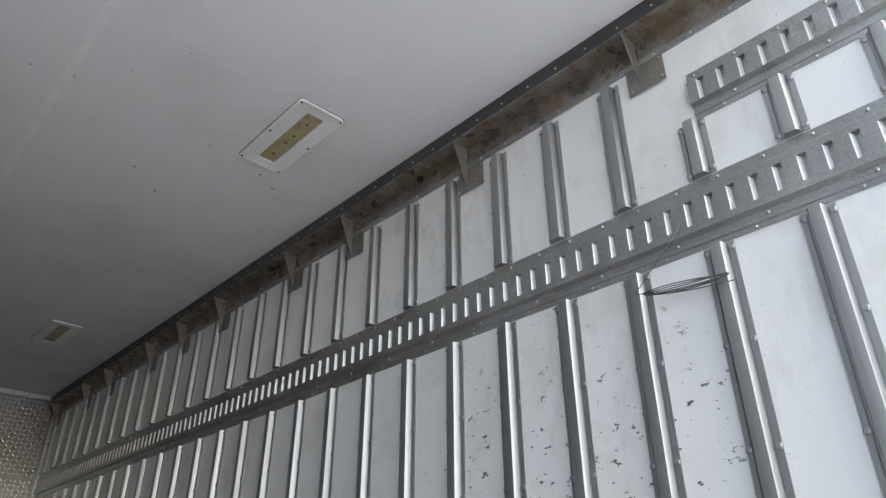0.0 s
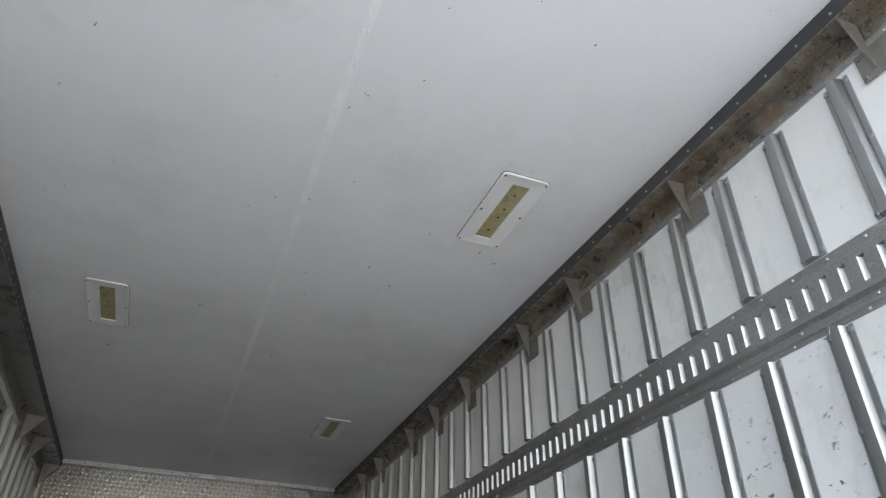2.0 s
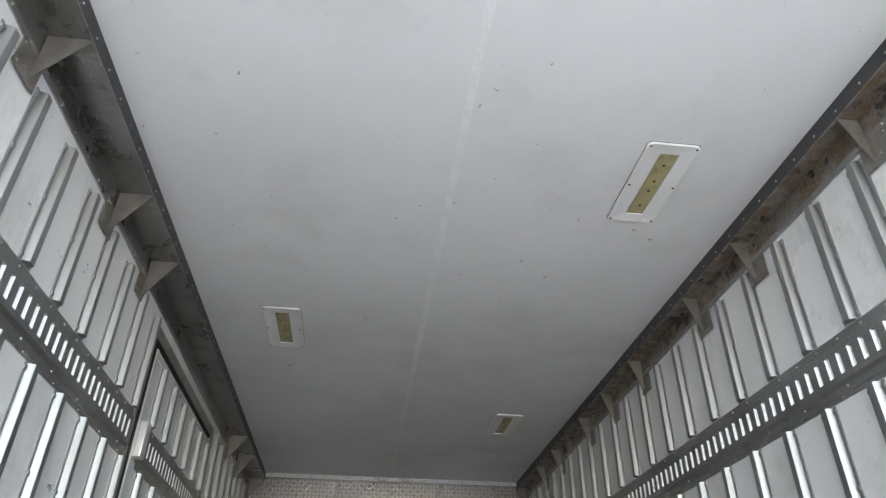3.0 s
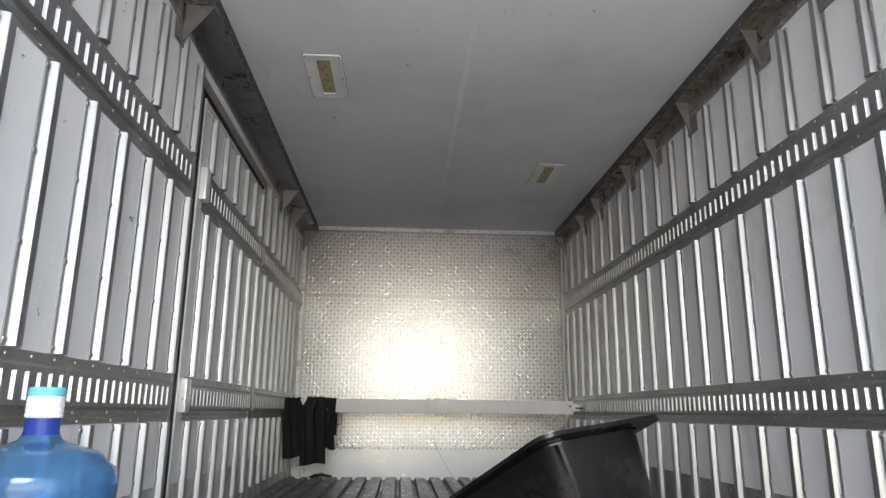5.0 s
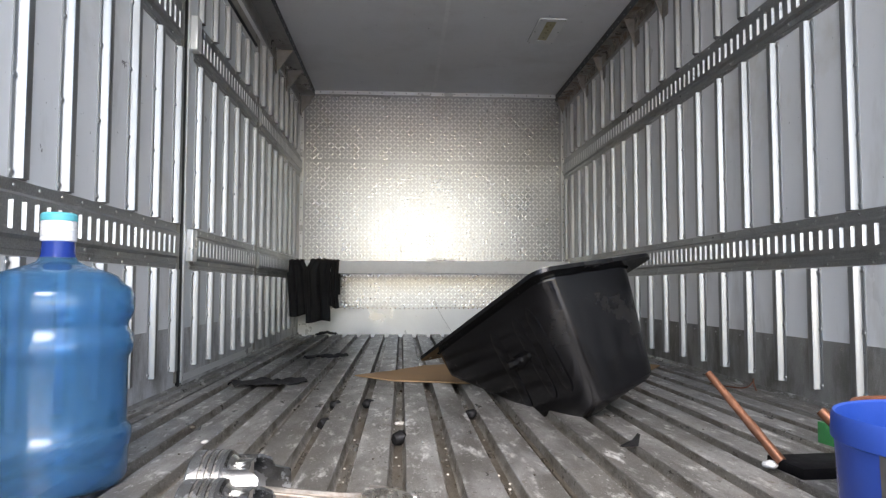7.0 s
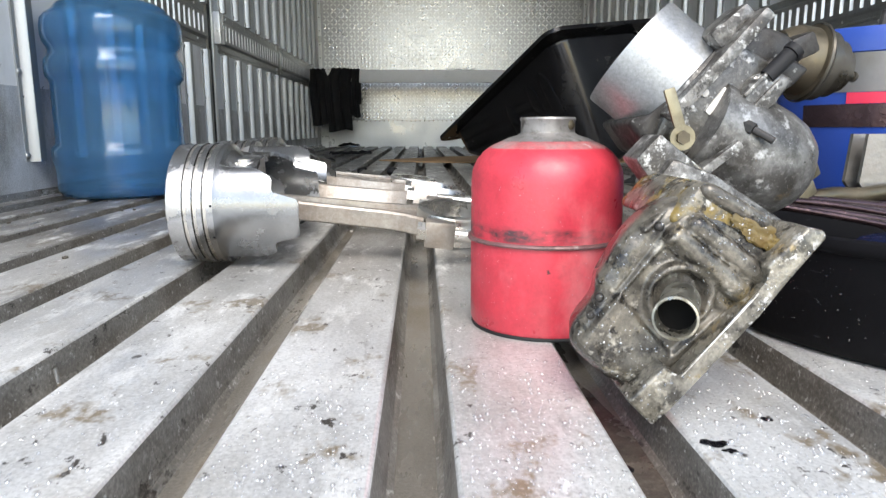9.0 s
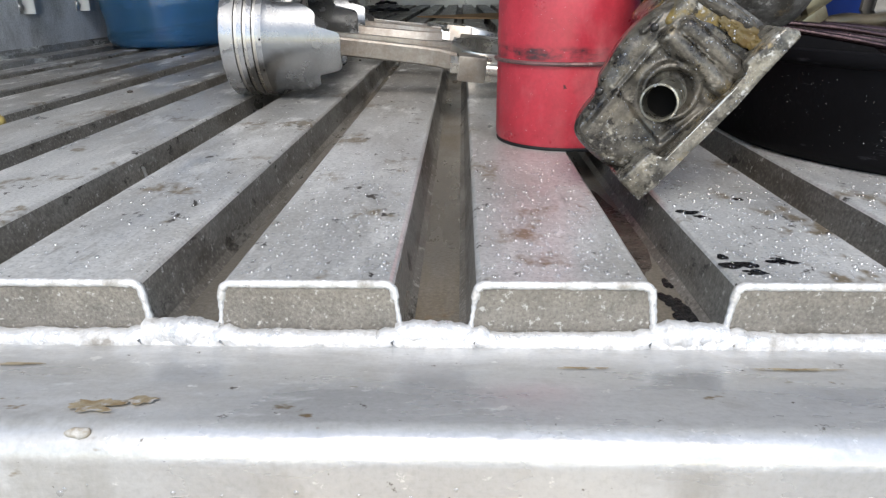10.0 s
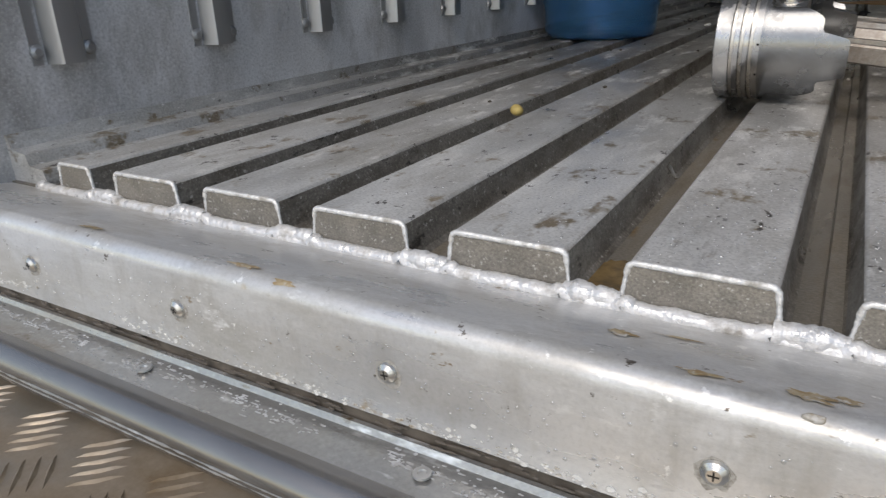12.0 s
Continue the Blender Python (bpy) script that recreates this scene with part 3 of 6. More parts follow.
def jug_plastic(name):
    """Scratched translucent blue plastic: light passes through, part of it scattered."""
    mat = clear(name, (0.20, 0.53, 0.83), 0.08, 0.90, 1.40)
    nodes, link = mat.node_tree.nodes, mat.node_tree.links.new
    b = nodes["Principled BSDF"]
    tc, mp, nz, mr, bp = (nodes.new("ShaderNode" + k) for k in ("TexCoord", "Mapping", "TexNoise", "MapRange", "Bump"))
    mp.inputs["Scale"].default_value = (1, 1, 0.35)
    nz.inputs["Scale"].default_value, nz.inputs["Detail"].default_value = 28, 7
    for k, v in enumerate((0.35, 0.7, 0.03, 0.14)):
        mr.inputs[k + 1].default_value = v
    bp.inputs["Strength"].default_value, bp.inputs["Distance"].default_value = 0.10, 0.006
    link(tc.outputs["Object"], mp.inputs[0])
    link(mp.outputs[0], nz.inputs["Vector"])
    link(nz.outputs["Fac"], mr.inputs[0])
    link(mr.outputs[0], b.inputs["Roughness"])
    link(nz.outputs["Fac"], bp.inputs["Height"])
    link(bp.outputs[0], b.inputs["Normal"])
    return mat


m_drop = water_bead("water")
m_jug = jug_plastic("blue_polycarbonate")
m_oil_film = surface("brown_oil_film", (0.11, 0.095, 0.08), 0.22, 0.1, var=0.4, scale=26, fine=160, bump=0.08, dirt=(0.05, 0.04, 0.035), dirt_scale=24, dirt_range=(0.45, 0.65), dirt_rough=0.3, grit=0.3)
m_jug_neck = clear("deep_blue_neck", (0.02, 0.06, 0.34), 0.15, 0.35, 1.3)

# ---- setting: floor ----
bm = bmesh.new()
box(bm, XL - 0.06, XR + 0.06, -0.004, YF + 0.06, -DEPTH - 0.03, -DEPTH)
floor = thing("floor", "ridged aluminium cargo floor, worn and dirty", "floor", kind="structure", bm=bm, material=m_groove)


def moulding(xw, s, name):
    bm = bmesh.new()
    prism(bm, [(xw, -DEPTH), (xw, 0.018), (xw + s * 0.005, 0.018), (xw + s * 0.008, 0.004), (xw + s * 0.030, 0.001), (xw + s * 0.033, -0.010), (xw + s * 0.054, -0.012), (xw + s * 0.057, -DEPTH)], "y", 0.0, YF)
    part(name, bm, m_plank, floor)


moulding(XL, 1, "edge_moulding")
moulding(XR, -1, "edge_moulding")

# ---- setting: rear sill, ledge and step ----
sill = thing("rear_sill", "aluminium rear sill with a rounded nose and screws", "sill", kind="structure")
nose = [(-0.1 + 0.012 - 0.012 * math.cos(a), -0.019 + 0.011 * math.sin(a)) for a in (radians(d) for d in range(0, 96, 16))]
bm = bmesh.new()
prism(bm, [(-0.004, -0.060), (-0.004, -0.0285), (-0.03, -0.0235)] + nose[::-1] + [(-0.1, -0.074), (-0.094, -0.074)], "x", XL - 0.05, XR + 0.05)
part("nosing", bm, m_sill, sill, smooth=40)
bm = bmesh.new()
box(bm, XL - 0.05, XR + 0.05, -0.0965, -0.0045, -0.17, -0.061)
part("sill_core", bm, m_chip, sill, "dark grimy joint behind the sill")
lip = [(-0.136 - 0.016 * math.sin(a), -0.103 + 0.016 * math.cos(a)) for a in (radians(d) for d in range(0, 151, 10))]
bm = bmesh.new()
prism(bm, [(-0.098, -0.16), (-0.098, -0.083), (-0.101, -0.083), (-0.103, -0.0865), (-0.131, -0.0878), (-0.131, -0.16)], "x", XL - 0.05, XR + 0.05)
ledge = part("ledge", bm, m_sill_low, sill, "weathered ledge under the sill", smooth=40)
bm = bmesh.new()
prism(bm, [(-0.1312, -0.16), (-0.1312, -0.0874)] + lip + [(-0.143, -0.16)], "x", XL - 0.05, XR + 0.05)
bar_edge = part("edge_bar", bm, m_edge_bar, sill, "worn rounded edge bar", smooth=40)
bm = bmesh.new()
flakes = random.Random(61)
for i in range(1100):
    # thin ragged chips, thickest along the middle of the ledge
    x = flakes.uniform(-0.78, 0.3)
    if noise.noise(Vector((x * 14, 3.0, 0))) < -0.25:
        continue
    y, n = -0.1125 + flakes.gauss(0, 0.0034), flakes.randint(5, 8)
    rx, ry, z = flakes.choice((0.0006, 0.001, 0.0014, 0.0022, 0.0036)) * flakes.uniform(0.7, 1.3), flakes.uniform(0.0004, 0.0012), -0.0868 - 0.0464 * (-0.103 - y) + 0.00025
    ring = [(x + rx * flakes.uniform(0.55, 1.1) * math.cos(a), y + ry * flakes.uniform(0.55, 1.1) * math.sin(a)) for a in (2 * math.pi * k / n for k in range(n))]
    prism(bm, ring, "z", z - 0.0006, z + flakes.uniform(0.0001, 0.0005))
stuffed(part("sealant_flakes", bm, m_flake, ledge, "peeling white sealant flakes", smooth=None))
bm = bmesh.new()
for k, (a, r) in enumerate(((84, 0.0006), (98, 0.0004))):
    path = [(x, -0.136 - 0.0161 * math.sin(radians(a + 5 * noise.noise(Vector((x * 9, k, 0))))), -0.103 + 0.0161 * math.cos(radians(a + 5 * noise.noise(Vector((x * 9, k, 0)))))) for x in (XL + 0.06 + 0.02 * q for q in range(58))]
    bead(bm, path, r, 17 + k, 1.0, 0.004, 6, 1.1)
stuffed(part("worn_edge", bm, m_sill_low, bar_edge, "pale worn line along the bar", smooth=60))
def sill_top(y):
    """Height of the sill's upper face at depth y."""
    if y > -0.088:
        return -0.0235 + (-0.03 - y) / 0.058 * 0.0155
    return -0.019 + 0.011 * math.sqrt(max(0.0, 1 - ((-0.088 - y) / 0.012) ** 2))


for x, y, rx, ry in ((-0.150, -0.0848, 0.0100, 0.0030), (-0.1112, -0.0808, 0.0095, 0.0060), (-0.097, -0.0755, 0.0050, 0.0042), (-0.1956, -0.0490, 0.0070, 0.0055), (-0.410, -0.0880, 0.0110, 0.0028), (-0.374, -0.0940, 0.0080, 0.0018), (-0.560, -0.0860, 0.0120, 0.0030), (-0.1700, -0.0345, 0.0120, 0.0018), (0.145, -0.0330, 0.0180, 0.0016), (0.060, -0.0335, 0.0110, 0.0014)):
    # a ragged dried stain lying on the curve of the sill
    bm = bmesh.new()
    rings = []
    for f in (0.25, 0.5, 0.75, 1.0):
        ring = []
        for k in range(36):
            a = 2 * math.pi * k / 36
            q = f * (1 + 0.75 * noise.noise(Vector((2.2 * math.cos(a) + x * 60, 2.2 * math.sin(a), y * 90))))
            yy = max(-0.0985, y + ry * q * math.sin(a))
            ring.append(bm.verts.new((x + rx * q * math.cos(a), yy, sill_top(yy) + 0.0004)))
        rings.append(ring)
    bm.faces.new(rings[0])
    for p, q in zip(rings, rings[1:]):
        for k in range(36):
            bm.faces.new((p[k], p[(k + 1) % 36], q[(k + 1) % 36], q[k]))
    part("rust_stain", bm, m_stain, sill, "dried tan rust stain", smooth=60)
bm = bmesh.new()
bmesh.ops.create_icosphere(bm, subdivisions=3, radius=1.0, matrix=Matrix.Translation((-0.1085, -0.0952, sill_top(-0.0952))) @ Matrix.Diagonal((0.0042, 0.0020, 0.0022, 1)))
for v in bm.verts:
    v.co += Vector((1, 1, 1)) * 0.0006 * noise.noise(v.co * 400)
part("dried_lump", bm, m_crust, sill, "pale dried lump on the nose", smooth=60)
bm = bmesh.new()
for i in range(220):
    x = random.uniform(-0.78, 0.3)
    c = (x, -0.0995 + random.uniform(-0.003, 0.002), -0.0775 + random.uniform(-0.003, 0.003))
    bmesh.ops.create_icosphere(bm, subdivisions=1, radius=random.uniform(0.0008, 0.0017), matrix=Matrix.Translation(c) @ Matrix.Diagonal((random.uniform(1.5, 7), 0.7, 0.7, 1)))
stuffed(part("sealant", bm, m_chip, sill, "cracked brown sealant along the joint"))
bm = bmesh.new()
for i in range(1500):
    # pale corrosion, thickest along the lower edge and in patches
    x, z = flakes.uniform(-0.80, 0.36), -0.0735 + abs(flakes.gauss(0, 0.006))
    if z > -0.052 or noise.noise(Vector((x * 11, z * 60, 7.0))) < 0.02:
        continue
    n, r = flakes.randint(5, 7), flakes.choice((0.0003, 0.0005, 0.0008, 0.0014)) * flakes.uniform(0.7, 1.4)
    prism(bm, [(x + 1.5 * r * flakes.uniform(0.5, 1.1) * math.cos(a), z + r * flakes.uniform(0.5, 1.1) * math.sin(a)) for a in (2 * math.pi * k / n for k in range(n))], "y", -0.1001 - flakes.uniform(0.0001, 0.0004), -0.0995)
stuffed(part("corrosion", bm, m_crust, sill, "pale corrosion crust on the sill front", smooth=None))
for i in range(-4, 9):
    c = (-0.139 + 0.1625 * i, -0.1, -0.0435)
    bm = bmesh.new()
    dome(bm, (0, 0, 0), (0, -1, 0), 0.0062, 0.0038, 18)
    head = part("screw", bm, m_bolt, sill)
    bm = bmesh.new()
    rim = [bm.verts.new((q * math.cos(a), -0.0002, q * math.sin(a) - 0.0012)) for q, a in ((0.0082 * (1 + 0.28 * noise.noise(Vector((math.cos(2 * math.pi * k / 28) * 2, math.sin(2 * math.pi * k / 28) * 2, i * 3.1)))), 2 * math.pi * k / 28) for k in range(28))]
    bm.faces.new(rim)
    part("grime_ring", bm, m_grime, head, "grime ring round the screw", smooth=None)
    bm = bmesh.new()
    a = random.uniform(0, 90)
    for k in (0, 90):
        box(bm, -0.0024, 0.0024, -0.0040, -0.0033, -0.0004, 0.0004, pose(0, 0, 0, 0, a + k, 0))
    part("cross_slot", bm, m_screw, head)
    head.location = c
bm = bmesh.new()
dome(bm, (0.009, -0.0999, -0.036), (0, -1, 0), 0.0034, 0.0006, 12)
hole = part("rusty_hole", bm, m_rust, sill, "small rusted hole")
bm = bmesh.new()
dome(bm, (0.0095, -0.1004, -0.0368), (0, -1, 0), 0.0016, 0.0003, 10)
part("hole_depth", bm, m_hole, hole)
for i in range(-3, 6):
    bm = bmesh.new()
    lathe(bm, [(0.0052, 0), (0.005, 0.0012), (0.0026, 0.0012), (0.0022, 0.0002), (0, 0.0002)], 16)
    r = part("rivet", bm, m_rivet, sill)
    r.location = (-0.272 + 0.216 * i, -0.117, -0.0858)

bm = bmesh.new()
box(bm, XL - 0.05, XR + 0.05, -0.62, -0.1435, -0.138, -0.118)
step = thing("rear_step", "chequer plate rear step, brown with dirt", "step", kind="structure", bm=bm, material=m_chequer)
bm = bmesh.new()
CELL, AXIS = 0.046, Matrix.Rotation(radians(45), 4, "Z")
for i in range(-30, 46):
    for j in range(-30, 30):
        c = AXIS @ Vector((i * CELL, j * CELL, 0)) + Vector((-0.536, -0.168, 0))
        if not (XL - 0.02 < c.x < XR + 0.02 and -0.585 < c.y < -0.166):
            continue
        for k in range(5):
            m = pose(c.x, c.y, -0.118, 0, 0, -45 if (i + j) % 2 == 0 else 45) @ Matrix.Translation(((k - 2) * 0.0089, 0, 0))
            ln = 0.0172 - 0.0006 * abs(k - 2)
            vs = [bm.verts.new(m @ Vector(v)) for v in ((0, -ln, 0), (0.0021, 0, 0), (0, ln, 0), (-0.0021, 0, 0), (0, -ln * 0.6, 0.0017), (0, ln * 0.6, 0.0017))]
            for f in ((0, 1, 4), (1, 2, 5), (1, 5, 4), (2, 3, 5), (3, 4, 5), (3, 0, 4)):
                bm.faces.new([vs[q] for q in f])
stuffed(part("tread_bars", bm, m_chequer, step))

bm = bmesh.new()
box(bm, -60, 60, -60, 60, -1.25, -1.15)
thing("ground", "grey concrete yard under the truck", "ground", kind="structure", bm=bm, material=m_ground)

# ---- setting: ceiling ----
bm = bmesh.new()
box(bm, XL - 0.06, XR + 0.06, YR, YF + 0.06, ZC, ZC + 0.06)
SEAM = 0.264
ceiling = thing("ceiling", "white fibreglass ceiling with a sealed seam and specks", "ceiling", kind="structure", bm=bm, material=m_ceiling)
bm = bmesh.new()
box(bm, SEAM - 0.013, SEAM + 0.013, YR + 0.01, YF - 0.015, ZC - 0.002, ZC)
part("seam_strip", bm, m_seam, ceiling, "white strip over the ceiling seam")
bm = bmesh.new()
for i in range(26):
    y = 1.0 + random.gauss(0, 0.22)
    bmesh.ops.create_icosphere(bm, subdivisions=1, radius=0.006, matrix=Matrix.Translation((SEAM + random.uniform(-0.008, 0.008), y, ZC - 0.002)) @ Matrix.Diagonal((0.9, random.uniform(1, 3.5), 0.35, 1)))
stuffed(part("sealant", bm, m_seam, ceiling, "lumpy white sealant on the seam"))


# ---- setting: side walls ----
def wall_shell(name, label, x0, x1, m, y_from=YR, y_to=YF + 0.06, gap=None):
    bm = bmesh.new()
    if gap:
        (ya, yb), zt = gap
        box(bm, x0, x1, y_from, ya, -0.06, ZC)
        box(bm, x0, x1, yb, y_to, -0.06, ZC)
        box(bm, x0, x1, ya, yb, zt, ZC)
    else:
        box(bm, x0, x1, y_from, y_to, -0.06, ZC)
    return thing(name, label, "wall", kind="structure", bm=bm, material=m)


DOOR_Y, DOOR_Z = (2.545, 3.82), 1.755
wall_right = wall_shell("wall_right", "white panelled truck wall with aluminium ribs and slotted rails", XR, XR + 0.06, m_panel_scuffed)
wall_left = wall_shell("wall_left", "white panelled truck wall with aluminium ribs and a side door", XL - 0.06, XL, m_panel, gap=(DOOR_Y, DOOR_Z))

RIB_MESHES = {}


def rib_mesh(length, width=0.068):
    """An aluminium hat section standing along z, its crown towards +x."""
    key = (round(length, 3), width)
    if key not in RIB_MESHES:
        bm = bmesh.new()
        h = width / 2
        out = [(-h, 0), (-h, 0.0040), (-0.0235, 0.0040), (-0.0225, 0.0006), (-0.0195, 0.0006), (-0.0180, 0.006), (-0.0138, 0.0190), (-0.0118, 0.0212), (-0.0040, 0.0218), (0.0040, 0.0218), (0.0118, 0.0212), (0.0138, 0.0190), (0.0180, 0.006), (0.0195, 0.0006), (0.0225, 0.0006), (0.0235, 0.0040), (h, 0.0040), (h, 0)]
        prism(bm, [(d, y) for y, d in out], "z", 0, length)
        n = 2 if length < 0.3 else 3 if length < 0.5 else 4
        for s in (-1, 1):
            for i in range(n):
                dome(bm, (0.0040, s * 0.0285, 0.013 + (length - 0.026) * i / (n - 1)), (1, 0, 0), 0.0076, 0.0040, 10)
        RIB_MESHES[key] = link_mesh("rib", bm, m_rib, 30)
    return RIB_MESHES[key]


def rib(parent, x, s, y, z0, z1):
    ob = new("rib", rib_mesh(z1 - z0))
    ob.parent = parent
    ob.matrix_local = pose(x, y, z0, 0, 0, 0 if s > 0 else 180)
    return ob


def slotted_rail(parent, x, s, y0, y1, z0, z1, first, name="slotted_rail"):
    """A pressed steel cargo rail on a wall: flanges, a raised face and a row of upright slots."""
    bm, lips = bmesh.new(), bmesh.new()
    za, zb, zc, zd = z0 + 0.036, z0 + 0.044, z1 - 0.034, z1 - 0.026
    sa, sb = (zb + zc) / 2 - 0.031, (zb + zc) / 2 + 0.031
    fl, fc = 0.003, 0.0145

    def quad(ya, da, zaa, yb, db, zbb):
        """A face from (da, zaa) to (db, zbb), between two places along the wall."""
        vs = [bm.verts.new((x + s * d, y, z)) for d, y, z in ((da, ya, zaa), (da, yb, zaa), (db, yb, zbb), (db, ya, zbb))]
        bm.faces.new(vs)
    for da, p, db, q in ((0, z0, fl, z0), (fl, z0, fl, z0 + 0.012), (fl, z0 + 0.012, fl + 0.003, z0 + 0.014), (fl + 0.003, z0 + 0.014, fl + 0.003, z0 + 0.02), (fl + 0.003, z0 + 0.02, fl, z0 + 0.022), (fl, z0 + 0.022, fl, za),
                         (fl, za, fc, zb), (fc, zb, fc, sa), (fc, sb, fc, zc), (fc, zc, fl, zd), (fl, zd, fl, z1), (fl, z1, 0, z1)):
        quad(y0, da, p, y1, db, q)
    w, y, prev = 0.0095, first, y0
    while y + w < y1 - 0.006:
        if y - w > y0 + 0.006:
            quad(prev, fc, sa, y - w, fc, sb)
            for yy, yi in ((y - w, y - w + 0.001), (y + w, y + w - 0.0078)):
                lips.faces.new([lips.verts.new(q) for q in ((x + s * fc, yy, sa), (x + s * fc, yy, sb), (x + s * 0.0015, yi, sb - 0.002), (x + s * 0.0015, yi, sa + 0.002))])
            for zz in (sa, sb):
                bm.faces.new([bm.verts.new((x + s * d, yy, zz)) for d, yy in ((fc, y - w), (fc, y + w), (0.004, y + w), (0.004, y - w))])
            prev = y + w
        y += 0.0508
    quad(prev, fc, sa, y1, fc, sb)
    for yy in (y0, y1):
        bm.faces.new([bm.verts.new((x + s * d, yy, z)) for d, z in ((0, z0), (fl, z0), (fl, za), (fc, zb), (fc, zc), (fl, zd), (fl, z1), (0, z1))])
    quad(y0, 0.0032, z0 + 0.03, y1, 0.0032, z1 - 0.03)
    rail = part(name, bm, m_rail, parent, smooth=None)
    stuffed(part("slot_lips", lips, m_lip, rail, "lips of the slots, coloured pale for the daylight they catch", smooth=None))
    bm = bmesh.new()
    y = y0 + 0.03
    k = 0
    while y < y1 - 0.01:
        dome(bm, (x + s * fl, y, z1 - 0.012), (s, 0, 0), 0.0048, 0.003, 7)
        if k % 2 == 0:
            dome(bm, (x + s * fl, y + 0.02, z0 + 0.029), (s, 0, 0), 0.0052, 0.0035, 7)
            dome(bm, (x + s * fl, y + 0.05, z0 + 0.007), (s, 0, 0), 0.0042, 0.003, 7)
        y += 0.1035
        k += 1
    stuffed(part("rivets", bm, m_rivet, rail))
    return rail


def kick_plate(parent, x, s, y0, y1, z1, mat=m_kick):
    bm = bmesh.new()
    box(bm, min(x, x + s * 0.0022), max(x, x + s * 0.0022), y0, y1, -0.029, z1)
    plate = part("kick_plate", bm, mat, parent, "grey scuffed metal kick plate")
    bm = bmesh.new()
    y = y0 + 0.05
    while y < y1:
        dome(bm, (x + s * 0.0022, y, z1 - 0.02), (s, 0, 0), 0.0042, 0.0028, 7)
        y += 0.1033
    stuffed(part("rivets", bm, m_rivet, plate))


RAIL_LOW, RAIL_HIGH = (0.448, 0.61), (1.268, 1.442)
# right wall
for k in range(-9, 18):
    y = 1.9085 + 0.2055 * k
    rib(wall_right, XR, -1, y, 0.056, RAIL_LOW[0] - 0.004)
    rib(wall_right, XR, -1, y, RAIL_LOW[1] + 0.002, RAIL_HIGH[0] - 0.004)
    rib(wall_right, XR, -1, y, RAIL_HIGH[1] + 0.004, 1.60 if y < 0.5 else 1.835)
slotted_rail(wall_right, XR, -1, YR + 0.02, YF - 0.02, *RAIL_LOW, -0.08)
slotted_rail(wall_right, XR, -1, YR + 0.02, YF - 0.02, *RAIL_HIGH, 0.006 - 0.0508)
slotted_rail(wall_right, XR, -1, YR + 0.02, 0.455, 1.600, 1.742, -0.087)
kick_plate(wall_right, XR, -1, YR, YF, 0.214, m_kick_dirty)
# left wall
for k in range(-1, 13):
    y = 0.079 + 0.2010 * k
    rib(wall_left, XL, 1, y, 0.078, RAIL_LOW[0] - 0.004)
    rib(wall_left, XL, 1, y, RAIL_LOW[1] + 0.002, RAIL_HIGH[0] - 0.004)
    rib(wall_left, XL, 1, y, RAIL_HIGH[1] + 0.004, 1.81)
for k in range(7):
    y = 3.99 + 0.2 * k
    rib(wall_left, XL, 1, y, 0.078, RAIL_LOW[0] - 0.004)
    rib(wall_left, XL, 1, y, RAIL_LOW[1] + 0.002, RAIL_HIGH[0] - 0.004)
    rib(wall_left, XL, 1, y, RAIL_HIGH[1] + 0.004, 1.81)
for ya, yb in ((YR + 0.02, DOOR_Y[0] - 0.03), (DOOR_Y[1] + 0.075, YF - 0.02)):
    slotted_rail(wall_left, XL, 1, ya, yb, *RAIL_LOW, ya + 0.03)
    slotted_rail(wall_left, XL, 1, ya, yb, *RAIL_HIGH, ya + 0.03)
    kick_plate(wall_left, XL, 1, ya - 0.02, yb + 0.02, 0.232)

# side door in the left wall
door = thing("door_1", "closed side door with aluminium ribs and slotted rails", "door", kind="structure")
ya, yb = DOOR_Y
bm = bmesh.new()
box(bm, XL - 0.05, XL + 0.004, ya + 0.016, yb - 0.016, 0.022, DOOR_Z - 0.016)
part("leaf", bm, m_leaf, door, "pale bluish door leaf")
bm = bmesh.new()
for p, q, z0, z1 in ((ya, ya + 0.016, 0.0, DOOR_Z), (yb - 0.016, yb, 0.0, DOOR_Z), (ya + 0.016, yb - 0.016, DOOR_Z - 0.016, DOOR_Z), (ya + 0.016, yb - 0.016, 0.0, 0.022)):
    box(bm, XL - 0.05, XL + 0.001, p, q, z0, z1)
box(bm, XL + 0.0012, XL + 0.0062, ya + 0.001, ya + 0.0345, 0.0, DOOR_Z, bevel=0.002)
box(bm, XL + 0.0042, XL + 0.0062, ya + 0.036, yb - 0.018, DOOR_Z - 0.034, DOOR_Z - 0.004)
part("gasket", bm, m_rubber, door, "black rubber door seal")
bm = bmesh.new()
box(bm, XL, XL + 0.005, ya - 0.026, ya - 0.001, 0.03, DOOR_Z + 0.05)
box(bm, XL, XL + 0.005, yb + 0.001, yb + 0.055, 0.03, DOOR_Z + 0.05)
box(bm, XL, XL + 0.005, ya - 0.001, yb + 0.001, DOOR_Z + 0.003, DOOR_Z + 0.05)
part("door_frame", bm, m_surround, door, "tan-grey metal door surround")
bm = bmesh.new()
box(bm, XL + 0.004, XL + 0.012, ya + 0.035, ya + 0.057, 0.03, DOOR_Z - 0.036, bevel=0.002)
box(bm, XL + 0.004, XL + 0.008, yb - 0.045, yb - 0.018, 0.03, DOOR_Z - 0.02)
box(bm, XL + 0.004, XL + 0.009, ya + 0.0572, yb - 0.045, DOOR_Z - 0.066, DOOR_Z - 0.036)
box(bm, XL + 0.004, XL + 0.009, ya + 0.0572, yb - 0.045, 0.026, 0.052)
